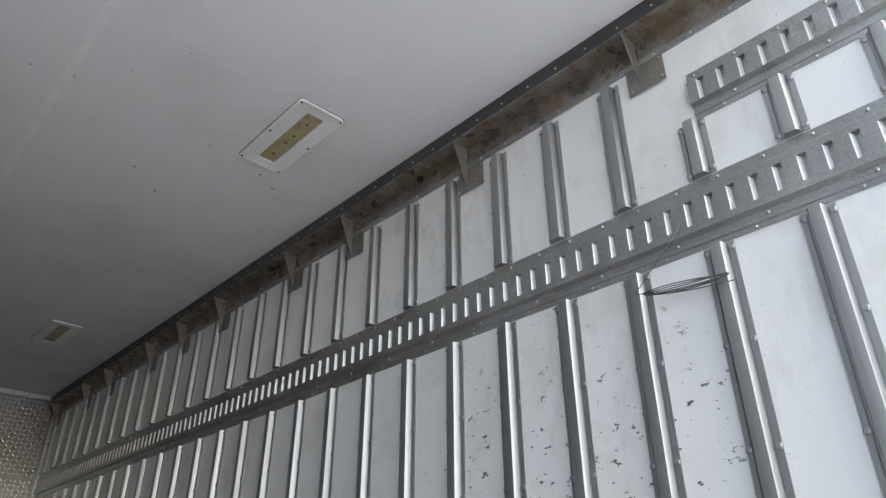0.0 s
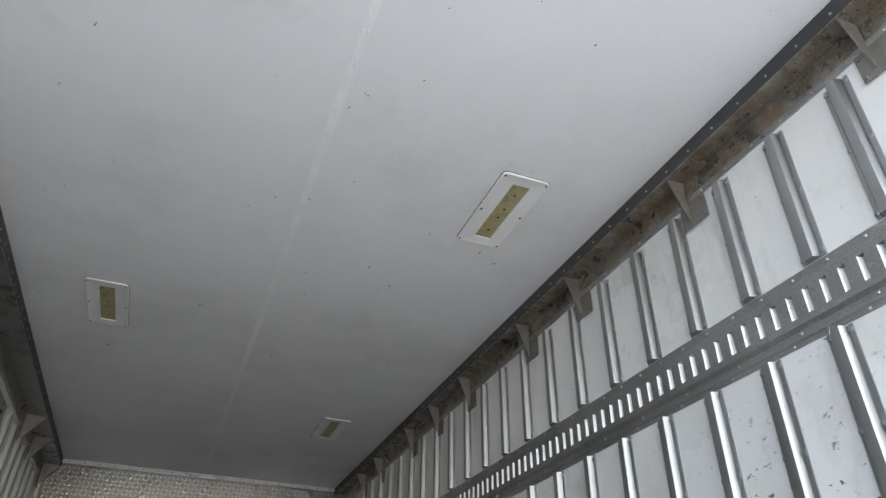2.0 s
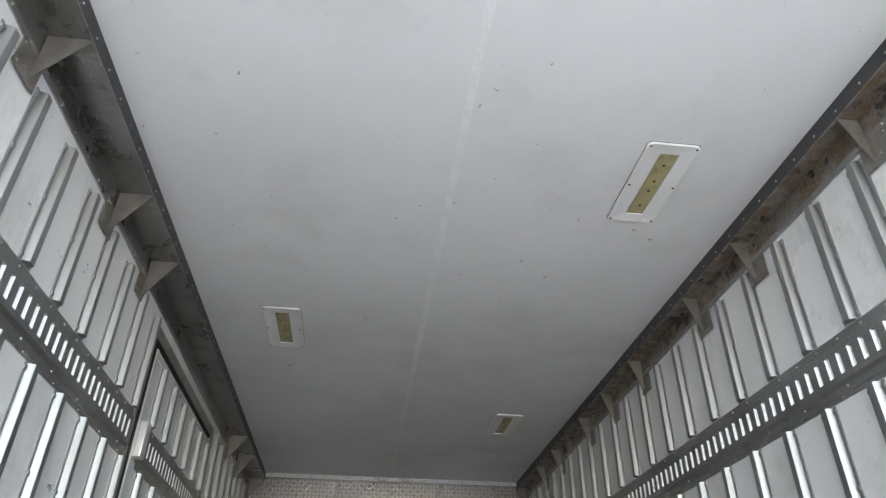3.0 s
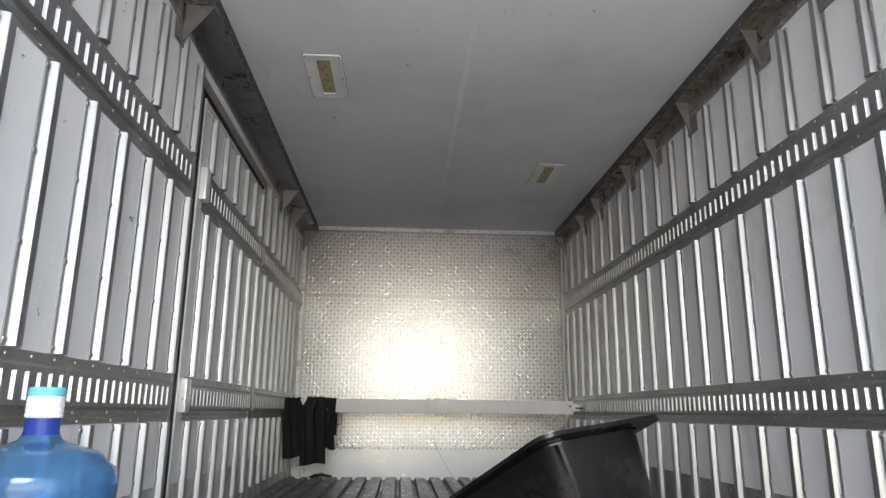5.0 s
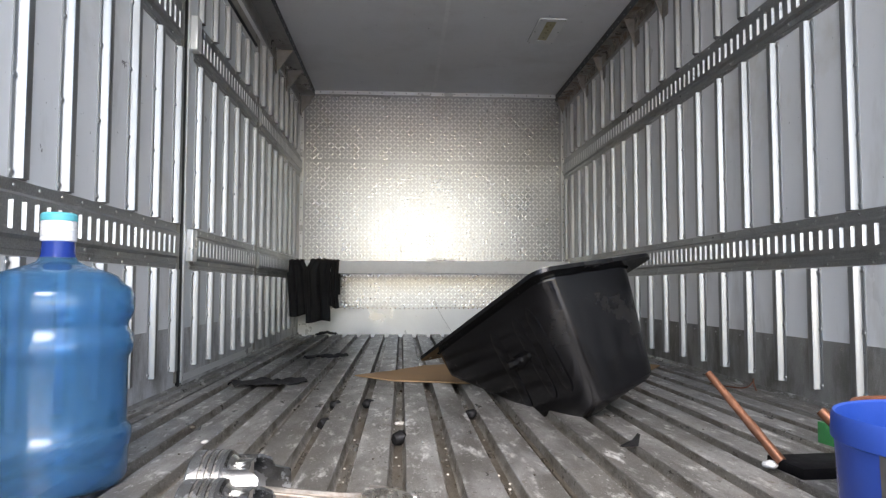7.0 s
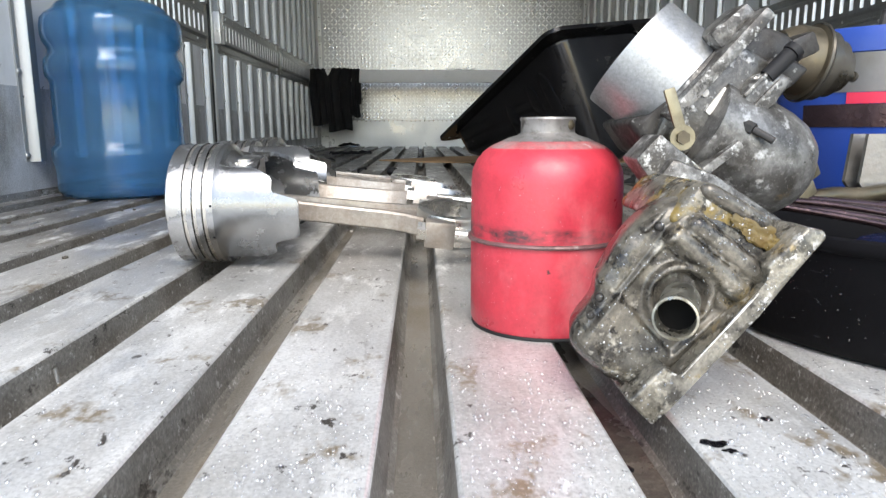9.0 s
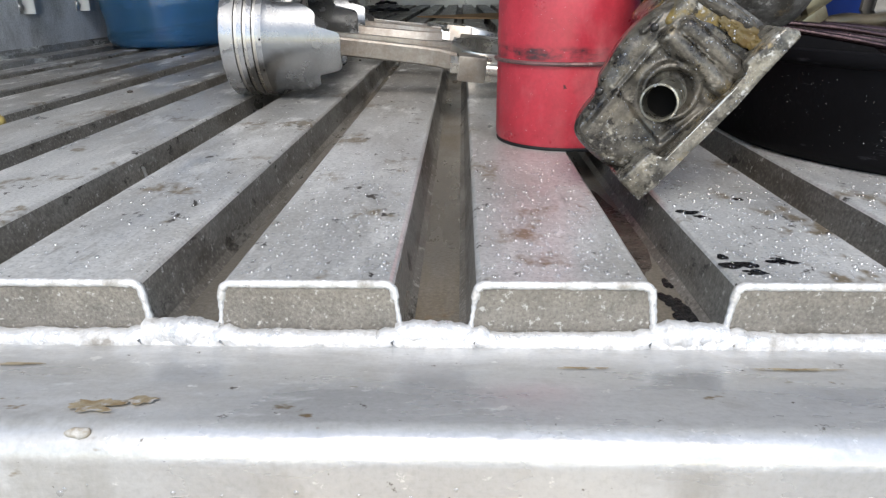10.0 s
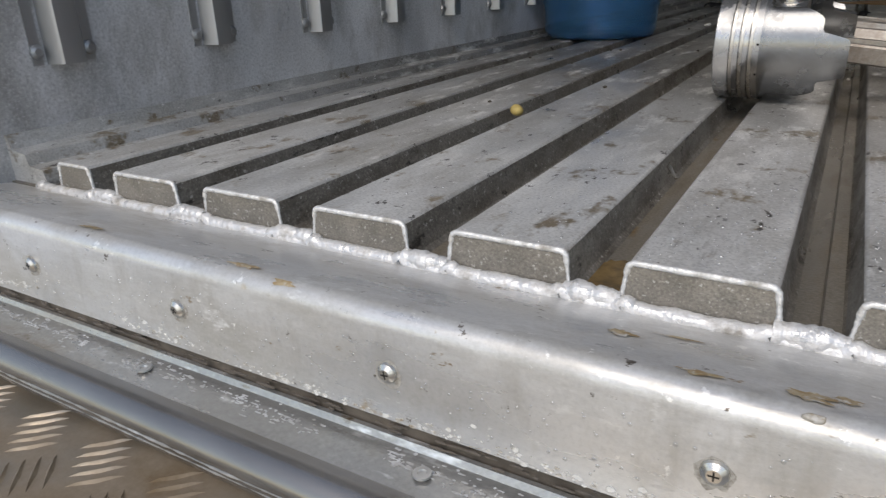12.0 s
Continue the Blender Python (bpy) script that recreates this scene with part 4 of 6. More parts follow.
part("leaf_edge", bm, m_trim, door, "aluminium edge strips of the door leaf")
for k in range(6):
    y = 2.733 + 0.2055 * k
    for z0, z1 in ((0.075, RAIL_LOW[0] - 0.004), (RAIL_LOW[1] + 0.002, RAIL_HIGH[0] - 0.004), (RAIL_HIGH[1] + 0.004, 1.69)):
        rib(door, XL + 0.004, 1, y, z0, z1)
for z0, z1 in (RAIL_LOW, RAIL_HIGH):
    slotted_rail(door, XL + 0.004, 1, ya + 0.115, yb - 0.02, z0, z1, ya + 0.15)
    bm = bmesh.new()
    box(bm, XL + 0.004, XL + 0.036, ya + 0.058, ya + 0.114, z0 + 0.03, z1 - 0.01, bevel=0.004)
    part("rail_end", bm, m_trim, door, "pale rail end block")
kick_plate(door, XL + 0.004, 1, ya + 0.056, yb - 0.046, 0.225)


# cornice angles with gusset brackets
def cornice(parent, xw, s, gussets, wide, mat, label):
    bm = bmesh.new()
    xi = xw + s * wide
    prism(bm, [(xw + s * 0.0042, 1.932), (xi, 1.932), (xi, 1.936), (xw + s * 0.0042, 1.936)], "y", YR + 0.02, YF - 0.002)
    angle = part("cornice", bm, mat, parent, label)
    bm = bmesh.new()
    prism(bm, [(xw, 1.872), (xw + s * 0.004, 1.872), (xw + s * 0.004, 1.9315), (xw, 1.9315)], "y", YR + 0.02, YF - 0.002)
    part("wall_leg", bm, mat, angle)
    bm = bmesh.new()
    box(bm, min(xw, xw + s * 0.0052), max(xw, xw + s * 0.0052), YR + 0.02, YF - 0.002, 1.852, 1.8718)
    part("leg_edge", bm, m_rail, angle, "bare grey lower edge of the angle")
    bm = bmesh.new()
    box(bm, min(xi, xi - s * 0.006), max(xi, xi - s * 0.006), YR + 0.02, YF - 0.002, 1.9365, ZC - 0.0005)
    strip = part("edge_strip", bm, m_black_strip, angle, "black strip along the ceiling edge")
    bm = bmesh.new()
    y = YR + 0.08
    while y < YF:
        dome(bm, (xi - s * 0.0001, y, 1.955), (s, 0, 0), 0.004, 0.003, 7)
        dome(bm, (xw + s * 0.0052, y + 0.05, 1.862), (s, 0, 0), 0.0045, 0.003, 7)
        y += 0.105
    stuffed(part("rivets", bm, m_rivet, angle))
    for y in gussets:
        bm = bmesh.new()
        # fin across the angle, its foot on the wall and its head folded under the angle
        prism(bm, [(xi + s * 0.003, 1.9305), (xw + s * 0.0087, 1.9305), (xw + s * 0.0087, 1.785), (xw + s * 0.014, 1.785)], "y", y - 0.020, y - 0.0165)
        box(bm, min(xw + s * 0.008, xi - s * 0.004), max(xw + s * 0.008, xi - s * 0.004), y - 0.0164, y + 0.020, 1.9285, 1.9312)
        box(bm, min(xw + s * 0.0053, xw + s * 0.0085), max(xw + s * 0.0053, xw + s * 0.0085), y - 0.088, y + 0.020, 1.766, 1.8515, bevel=0.0012)
        for dy in (-0.077, 0.010):
            for z in (1.778, 1.838):
                dome(bm, (xw + s * 0.0085, y + dy, z), (s, 0, 0), 0.0055, 0.004, 8)
        dome(bm, (xw + s * 0.0085, y - 0.045, 1.790), (s, 0, 0), 0.0045, 0.003, 8)
        part("gusset", bm, m_bracket, parent, "triangular grey gusset bracket", smooth=None)


cornice(wall_right, XR, -1, (0.59, 1.235, 1.865, 2.277, 2.91, 3.34, 3.75, 4.39, 4.80, 5.43), 0.070, m_cornice, "stained galvanised angle under the ceiling")
cornice(wall_left, XL, 1, (0.59, 1.215, 1.85, 2.27, 4.39, 4.81, 5.45), 0.113, m_cornice_grey, "dull grey galvanised angle under the ceiling")

# ---- setting: front bulkhead ----
bm = bmesh.new()
box(bm, XL - 0.06, XR + 0.06, YF, YF + 0.06, -0.06, ZC)
wall_front = thing("wall_front", "bright aluminium tread plate bulkhead", "wall", kind="structure", bm=bm, material=m_diamond)
SHEETS = ((XL + 0.02, XR - 0.02, 0.215, 1.405), (XL + 0.02, XR - 0.02, 1.409, ZC - 0.03))
for x0, x1, z0, z1 in SHEETS:
    bm = bmesh.new()
    box(bm, x0, x1, YF - 0.004, YF, z0, z1)
    plate = part("tread_sheet", bm, m_diamond, wall_front)
    bm = bmesh.new()
    P = 0.0295
    nx, nz = int((x1 - x0 - 0.03) / P), int((z1 - z0 - 0.006) / P)
    gx, gz = x0 + (x1 - x0 - (nx - 1) * P) / 2, z0 + (z1 - z0 - (nz - 1) * P) / 2
    for i in range(nx):
        for j in range(nz):
            m = pose(gx + i * P, YF - 0.004, gz + j * P, 0, 45 if (i + j) % 2 else -45, 0)
            a, b, h = 0.0186, 0.0070, 0.0014
            vs = [bm.verts.new(m @ Vector(v)) for v in ((-a, 0, 0), (0, 0, -b), (a, 0, 0), (0, 0, b), (-a * 0.4, -h, 0), (a * 0.4, -h, 0))]
            for f in ((0, 1, 4), (1, 5, 4), (1, 2, 5), (2, 3, 5), (3, 4, 5), (3, 0, 4)):
                bm.faces.new([vs[q] for q in f])
    stuffed(part("tread_lugs", bm, m_lug, plate, smooth=50))
bm = bmesh.new()
box(bm, XL + 0.01, XR - 0.01, YF - 0.008, YF - 0.001, -0.02, 0.213)
kick = part("kick_plate", bm, m_trim, wall_front, "plain dented aluminium kick plate")
bm = bmesh.new()
for i in range(58):
    x = XL + 0.04 + i * 0.037
    bmesh.ops.create_icosphere(bm, subdivisions=1, radius=0.007, matrix=Matrix.Translation((x, YF - 0.009, 0.213 - random.uniform(0, 0.004))) @ Matrix.Diagonal((0.9, 0.4, random.uniform(0.8, 1.4), 1)))
stuffed(part("sealant_dabs", bm, m_cornice, kick, "brown dabs along the top edge"))
for x0, x1 in ((XL, XL + 0.026), (XR - 0.026, XR)):
    bm = bmesh.new()
    box(bm, x0, x1, YF - 0.012, YF - 0.0045, 0.0, ZC - 0.03)
    t = part("corner_trim", bm, m_trim, wall_front)
    bm = bmesh.new()
    for i in range(18):
        dome(bm, ((x0 + x1) / 2, YF - 0.012, 0.08 + i * 0.105), (0, -1, 0), 0.0045, 0.003, 7)
    stuffed(part("rivets", bm, m_screw, t))
bm = bmesh.new()
box(bm, XL, XR, YF - 0.014, YF - 0.0045, ZC - 0.028, ZC - 0.0005)
t = part("top_trim", bm, m_trim, wall_front)
bm = bmesh.new()
for i in range(22):
    dome(bm, (XL + 0.06 + i * 0.1, YF - 0.014, ZC - 0.014), (0, -1, 0), 0.0045, 0.003, 7)
stuffed(part("rivets", bm, m_screw, t))


# ---- ceiling lamps, unlit ----
def ceiling_lamp(m):
    lamp = thing("ceiling_lamp", "unlit recessed ceiling lamp, white frame with yellowed lens", "lamp", m, "ceiling lamps")
    w, ln = 0.084, 0.203
    # thin dark sheet under the frame; its edge shadow is put into the colour
    bm = bmesh.new()
    skin(bm, [rounded(-w - g, w + g, -ln - g, ln + g, 0.016, z) for g, z in ((0.0016, 0.0), (0.0016, -0.0015), (-0.004, -0.0015))], False, True)
    part("gasket", bm, m_chip, lamp, "dark line round the frame, painted in for its edge shadow", smooth=None)
    bm = bmesh.new()
    skin(bm, [rounded(-w + g, w - g, -ln + g, ln - g, 0.016, z) for g, z in ((0.0, -0.0012), (0.0, -0.0065), (0.0012, -0.0085), (0.0035, -0.0092), (0.007, -0.0080))] + [rounded(-0.031, 0.031, -0.158, 0.158, 0.003, z) for z in (-0.0070, -0.0015)], False)
    part("frame", bm, m_frame, lamp, smooth=40)
    bm = bmesh.new()
    box(bm, -0.0305, 0.0305, -0.1575, 0.1575, -0.0025, 0)
    lens = part("lens", bm, m_lens, lamp, "yellowed translucent lens")
    for y in (-0.1, -0.02, 0.03, 0.11):
        bm = bmesh.new()
        dome(bm, (0.004, y, -0.0025), (0, 0, -1), 0.005, 0.003, 8)
        part("lamp_dot", bm, m_tan, lens, "small brown dot in the lens")
    for sx in (-1, 1):
        for y in (-0.19, 0.0, 0.19):
            bm = bmesh.new()
            dome(bm, (sx * (w - 0.010), y, -0.0078), (0, 0, -1), 0.0042, 0.0026, 8)
            part("screw", bm, m_screw, lamp)
    return lamp


first_lamp = ceiling_lamp(pose(0.913, 1.632, ZC - 0.0003))
copy_thing(first_lamp, pose(0.905, 4.085, ZC - 0.0003))
copy_thing(first_lamp, pose(-0.371, 2.868, ZC - 0.0003))

# ---- added stand-in lamp outside the open end, housing and post unseen ----
wl = thing("work_lamp", "small round stand-in lamp on a grey post, added outside and unseen", "lamp", pose(0.0, -2.0, 0.0))
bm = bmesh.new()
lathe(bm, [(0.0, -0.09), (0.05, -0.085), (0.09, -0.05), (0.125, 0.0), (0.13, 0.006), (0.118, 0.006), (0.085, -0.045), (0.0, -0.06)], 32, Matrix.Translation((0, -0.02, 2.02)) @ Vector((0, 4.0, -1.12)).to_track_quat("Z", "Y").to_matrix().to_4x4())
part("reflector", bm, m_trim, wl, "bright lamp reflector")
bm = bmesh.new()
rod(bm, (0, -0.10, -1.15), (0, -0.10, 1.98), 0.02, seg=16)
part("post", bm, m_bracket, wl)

# ---- things at the front end of the box ----
# load beam across the box, on the lower rails
beam = thing("load_beam", "white aluminium load beam resting in the lower wall rails", "beam", pose(0, 4.95, 0.527))
bm = bmesh.new()
box(bm, XL + 0.06, XR - 0.10, -0.02, 0.02, -0.046, 0.046, bevel=0.005)
part("bar", bm, m_beam, beam)
for x0, x1 in ((XL + 0.016, XL + 0.06), (XR - 0.10, XR - 0.016)):
    bm = bmesh.new()
    box(bm, x0, x1, -0.015, 0.015, -0.028, 0.022, bevel=0.003)
    end = part("end_fitting", bm, m_rail, beam, "grey steel end fitting")
    bm = bmesh.new()
    box(bm, x0 + 0.012, x1 - 0.012, -0.0165, -0.014, -0.008, 0.003)
    part("latch_slot", bm, m_hole, end)
bm = bmesh.new()
dome(bm, (XR - 0.125, -0.02, 0.01), (0, -1, 0), 0.007, 0.004, 10)
part("pin", bm, m_screw, beam)


def garment(name, label, x0, x1, drop_front, drop_back, seed, flare=(0.0, 0.0)):
    """A dark cloth folded over the beam: a front and a back fall with soft folds."""
    rnd = random.Random(seed)
    ph = [rnd.uniform(0, 6) for _ in range(4)]
    bm = bmesh.new()

    def place(u, v):
        total = drop_front + drop_back + 0.05
        s = v * total
        x = x0 + (x1 - x0) * u + 0.012 * math.sin(7 * v + ph[0]) * (1 - v)
        fold = 0.012 * math.sin(14 * u + ph[1]) + 0.006 * math.sin(31 * u + ph[2] + 3 * v)
        low = min(1, max(0, drop_front - s, s - drop_front - 0.05) / 0.07) ** 1.5
        x += low * (flare[1] * u - flare[0] * (1 - u))
        if s < drop_front:
            hang = drop_front - s
            return (x, -0.026 - 0.012 * min(1, hang / 0.1) + fold * min(1, hang / 0.08), 0.048 - hang + 0.01 * math.sin(5 * u + ph[3]) * min(1, hang / 0.2))
        if s < drop_front + 0.05:
            a = (s - drop_front) / 0.05
            return (x, -0.026 + 0.052 * a, 0.051 + 0.004 * math.sin(math.pi * a) + 0.003 * math.sin(20 * u + ph[1]))
        hang = s - drop_front - 0.05
        return (x, 0.028 + 0.01 * min(1, hang / 0.1) + fold * min(1, hang / 0.08), 0.048 - hang)
    sheet(bm, 22, 36, place)
    ob = thing(name, label, "clothing", pose(0, 4.95, 0.527), "clothes on the beam", bm=bm, material=m_cloth, smooth=60)
    so = ob.modifiers.new("thickness", "SOLIDIFY")
    so.thickness = 0.006
    return ob


garment("jacket", "black jacket hung over the load beam", XL + 0.012, -0.694, 0.40, 0.30, 3, (0.0, 0.030))
garment("trousers", "black trousers draped over the load beam", -0.648, -0.522, 0.445, 0.28, 8, (0.045, 0.0))
garment("black_cloth", "black cloth folded over the load beam", -0.528, -0.448, 0.34, 0.25, 12)
# a coil of thin wire on the beam
tube_ob = tube_curve("wire_coil", [(0.30 + 0.10 * math.cos(a) + 0.02 * math.sin(3 * a), 4.95 + 0.014 * math.sin(a), 0.579 + 0.006 * math.sin(2 * a)) for a in (i * 0.5 for i in range(26))], 0.0016, m_wire)
tagged(tube_ob, "loose coil of thin wire lying on the beam", "wire")
w = tube_curve("hanging_wire", [(0.27, YF - 0.02, 0.30), (0.30, YF - 0.03, 0.2), (0.36, YF - 0.05, 0.1), (0.42, YF - 0.08, 0.004)], 0.0014, m_wire)
tagged(w, "thin wire hanging down the bulkhead", "wire")

# wire tangled in the upper rail of the right wall
wx = XR - 0.03
loop = [(wx + 0.012, 0.538, 1.345), (wx + 0.006, 0.54, 1.33), (wx, 0.60, 1.27), (wx, 0.665, 1.212), (wx, 0.67, 1.205)]
for i in range(3):
    loop += [(wx - 0.004 * i, 0.60, 1.193 + 0.004 * i), (wx - 0.003, 0.52, 1.186 + 0.004 * i), (wx, 0.455, 1.186 - 0.003 * i), (wx, 0.447, 1.180), (wx - 0.002, 0.50, 1.179 - 0.003 * i), (wx, 0.60, 1.189 - 0.003 * i), (wx, 0.668, 1.203)]
loop += [(wx, 0.55, 1.172), (wx, 0.44, 1.163)]
tagged(tube_curve("rail_wire", loop, 0.0012, m_wire), "thin steel wire looped through the upper rail", "wire")
tagged(tube_curve("wire_end", [(XR - 0.03, 0.885, 1.275), (XR - 0.035, 0.88, 1.25), (XR - 0.04, 0.89, 1.238), (XR - 0.03, 0.905, 1.245)], 0.0012, m_wire), "short curl of wire hanging from the rail", "wire")


# ---- water jug ----
jug = thing("water_jug", "blue translucent water jug with a white-wrapped cap", "jug", pose(-0.662, 1.350, 0.0))
R = 0.140
prof = [(0.0, 0.012), (R * 0.72, 0.012), (R * 0.80, 0.001), (R * 0.90, 0.004), (R * 0.955, 0.016), (R * 0.960, 0.060), (R * 0.972, 0.068), (R * 0.990, 0.078), (R, 0.088), (R, 0.098), (R * 0.985, 0.106), (R * 0.940, 0.113), (R * 0.930, 0.120),
        (R * 0.930, 0.238), (R * 0.940, 0.245), (R * 0.985, 0.254), (R * 0.997, 0.264), (R * 0.997, 0.276), (R * 0.985, 0.288), (R * 0.930, 0.299), (R * 0.920, 0.306), (R * 0.930, 0.313), (R * 0.980, 0.325), (R, 0.338), (R, 0.358), (R * 0.985, 0.371),
        (R * 0.93, 0.381), (R * 0.86, 0.387), (R * 0.82, 0.393), (R * 0.77, 0.402), (R * 0.68, 0.409), (R * 0.50, 0.417), (R * 0.36, 0.423), (R * 0.26, 0.430), (0.0320, 0.438)]
bm = bmesh.new()
inner = [(max(0.0, r - 0.0025), z + (0.0025 if i < 4 else 0)) for i, (r, z) in enumerate(prof)]
lathe(bm, prof + inner[:0:-1] + [(0.0, inner[0][1])], 64)
part("bottle", bm, m_jug, jug, smooth=60)
bm = bmesh.new()
lathe(bm, [(0.0320, 0.4382), (0.0300, 0.446), (0.0295, 0.476), (0.0270, 0.476), (0.0270, 0.4385)], 32)
part("neck", bm, m_jug_neck, jug, "deep blue neck")
bm = bmesh.new()
lathe(bm, [(0.0298, 0.4685), (0.0318, 0.470)] + [(0.0318 + 0.0006 * math.sin(i * 2.4), 0.470 + i * 0.0034) for i in range(1, 11)] + [(0.0312, 0.508), (0.0295, 0.509)], 40)
cap = part("cap", bm, m_wrap, jug, "cap wrapped in white film")
bm = bmesh.new()
lathe(bm, [(0.0318, 0.5085), (0.0325, 0.511), (0.0325, 0.520), (0.0305, 0.523), (0.0275, 0.5245), (0.0, 0.5245)], 40)
part("cap_top", bm, m_cap, cap, "turquoise cap top")

# ---- oil pan on a sheet of cardboard ----
U, V, T = Vector((0.39, 1.85, 0.423)), Vector((0.752, 2.01, 0.474)), Vector((0.097, 2.62, 0.106))
ea = (V - U).normalized()
eb = (T - U)
eb = (eb - ea * eb.dot(ea)).normalized()
en = ea.cross(eb)
if en.z < 0:
    en = -en
pan_m = Matrix((( *[ea[0], eb[0], en[0]], U[0]), (*[ea[1], eb[1], en[1]], U[1]), (*[ea[2], eb[2], en[2]], U[2]), (0, 0, 0, 1)))
PW, PL = (V - U).length, (T - U).dot(eb)
pan = thing("oil_pan", "black painted steel oil pan tipped on its deep end", "oil pan", pan_m)


def pan_loop(t, r=0.075):
    """Cross-cut of the pan at depth share t: the shallow far end leaves the outline early."""
    d = 0.405 * t
    far = PL * 0.955 if d < 0.10 else PL * (0.955 - 0.46 * min(1, (d - 0.10) / 0.25))
    ins = 0.018 + 0.035 * t
    rr = r if t < 0.99 else r * 0.6
    return [(x + 0.17 * d, y, -d * (1.0 - 0.20 * x / PW)) for x, y, _ in rounded(ins, PW - ins, 0.03 + 0.10 * t, far, rr, 0)]


bm = bmesh.new()
ts = (0.0, 0.04, 0.12, 0.25, 0.3, 0.4, 0.5, 0.6, 0.7, 0.8, 0.88, 0.94)
outer = [pan_loop(t) for t in ts]
last = pan_loop(0.94)
cx, cy = sum(p[0] for p in last) / len(last), sum(p[1] for p in last) / len(last)
outer += [[(cx + (x - cx) * k, cy + (y - cy) * k, z * q / 0.94) for x, y, z in last] for k, q in ((0.97, 0.97), (0.90, 0.995), (0.78, 1.005), (0.55, 1.01))]
skin(bm, outer)
body = part("body", bm, m_pan, pan, smooth=60)
so = body.modifiers.new("thickness", "SOLIDIFY")
so.thickness = 0.004
bm = bmesh.new()
o, i_ = rounded(-0.022, PW + 0.022, -0.022, PL + 0.022, 0.05, 0.006), rounded(0.018, PW - 0.018, 0.03, PL * 0.955, 0.06, 0.006)
ov, iv = [bm.verts.new(p) for p in o], [bm.verts.new(p) for p in i_]
ol, il = [bm.verts.new((p[0], p[1], -0.006)) for p in o], [bm.verts.new((p[0], p[1], -0.006)) for p in i_]
n = len(o)
for k in range(n):
    j = (k + 1) % n
    bm.faces.new((ov[k], ov[j], iv[j], iv[k]))
    bm.faces.new((ol[k], ol[j], il[j], il[k]))
    bm.faces.new((ov[k], ov[j], ol[j], ol[k]))
part("flange", bm, m_pan, pan, smooth=40)
bm = bmesh.new()
rod(bm, (0.075, 0.335, -0.175), (0.040, 0.335, -0.180), 0.024, 0.021, 14)
rod(bm, (0.044, 0.335, -0.180), (0.014, 0.335, -0.183), 0.013, 0.013, 6)
part("drain_plug", bm, m_pan, pan, "black drain plug")
for y in (0.165, 0.25, 0.40):
    bm = bmesh.new()
    loops = []
    for u, f in ((0.0, 0.1), (0.06, 0.6), (0.14, 1.0), (0.6, 1.0), (0.9, 0.8), (0.97, 0.5), (1.0, 0.1)):
        cxr, cyr, czr = 0.0310 + 0.068 * u, y + 0.012 * u, -0.05 - 0.27 * u
        loops.append([(cxr + 0.0036 * f * math.sin(a), cyr + 0.026 * f * math.cos(a), czr) for a in (2 * math.pi * k / 18 for k in range(18))])
    skin(bm, loops, True, True)
    part("stiffening_rib", bm, m_pan, pan, smooth=70)
bm = bmesh.new()
for i in range(14):
    bmesh.ops.create_icosphere(bm, subdivisions=1, radius=random.uniform(0.004, 0.011), matrix=Matrix.Translation((random.uniform(0.0, 0.05), random.uniform(-0.02, 0.05), 0.007)) @ Matrix.Diagonal((1, 1.4, 0.35, 1)))
stuffed(part("gasket_scraps", bm, m_pale_chip, pan, "pale scraps of gasket on the flange"))

bm = bmesh.new()
outline = [(-0.19, 2.92), (-0.02, 2.745), (0.15, 2.70), (0.62, 2.55), (0.95, 2.72), (1.10, 2.96), (1.26, 3.22), (1.12, 3.40), (0.72, 3.26), (0.36, 3.36), (0.12, 3.26), (-0.05, 3.05)]
prism(bm, outline, "z", 0.001, 0.006)
thing("cardboard", "torn sheet of brown cardboard flat on the floor", "cardboard", bm=bm, material=m_card)

# ---- rags and bits on the floor ----
def rag(name, label, pts, width, seed):
    rnd = random.Random(seed)
    bm = bmesh.new()
    n = 24

    def place(u, v):
        s = u * (len(pts) - 1)
        k = min(int(s), len(pts) - 2)
        p = Vector(pts[k]).lerp(Vector(pts[k + 1]), s - k)
        d = (Vector(pts[k + 1]) - Vector(pts[k])).normalized()
        w = width * (0.35 + 0.65 * math.sin(math.pi * min(0.98, max(0.04, u)))) * (1 + 0.35 * noise.noise(Vector((u * 5, seed, 0))))
        q = p + Vector((-d.y, d.x, 0)) * (v - 0.5) * w
        q.z += 0.016 * max(0, noise.noise(Vector((u * 7, v * 3, seed)))) + 0.010 * math.sin(math.pi * v)
        return q
    sheet(bm, n, 8, place)
    ob = thing(name, label, "rag", bm=bm, material=m_cloth, smooth=60)
    so = ob.modifiers.new("thickness", "SOLIDIFY")
    so.thickness, so.offset = 0.004, 1
    return ob


rag("rag", "crumpled black rag lying on the floor planks", [(-0.64, 2.63, 0.004), (-0.55, 2.70, 0.006), (-0.47, 2.66, 0.004), (-0.38, 2.74, 0.004)], 0.12, 5)
rag("rubber_strip", "thin black strip lying across the floor planks", [(-0.50, 3.60, 0.004), (-0.42, 3.68, 0.004), (-0.36, 3.67, 0.004), (-0.29, 3.74, 0.004)], 0.05, 9)
rag("cloth_scrap", "small grey-black scrap of cloth against the bulkhead", [(-0.66, 5.34, 0.004), (-0.58, 5.38, 0.02), (-0.50, 5.36, 0.004)], 0.09, 14)


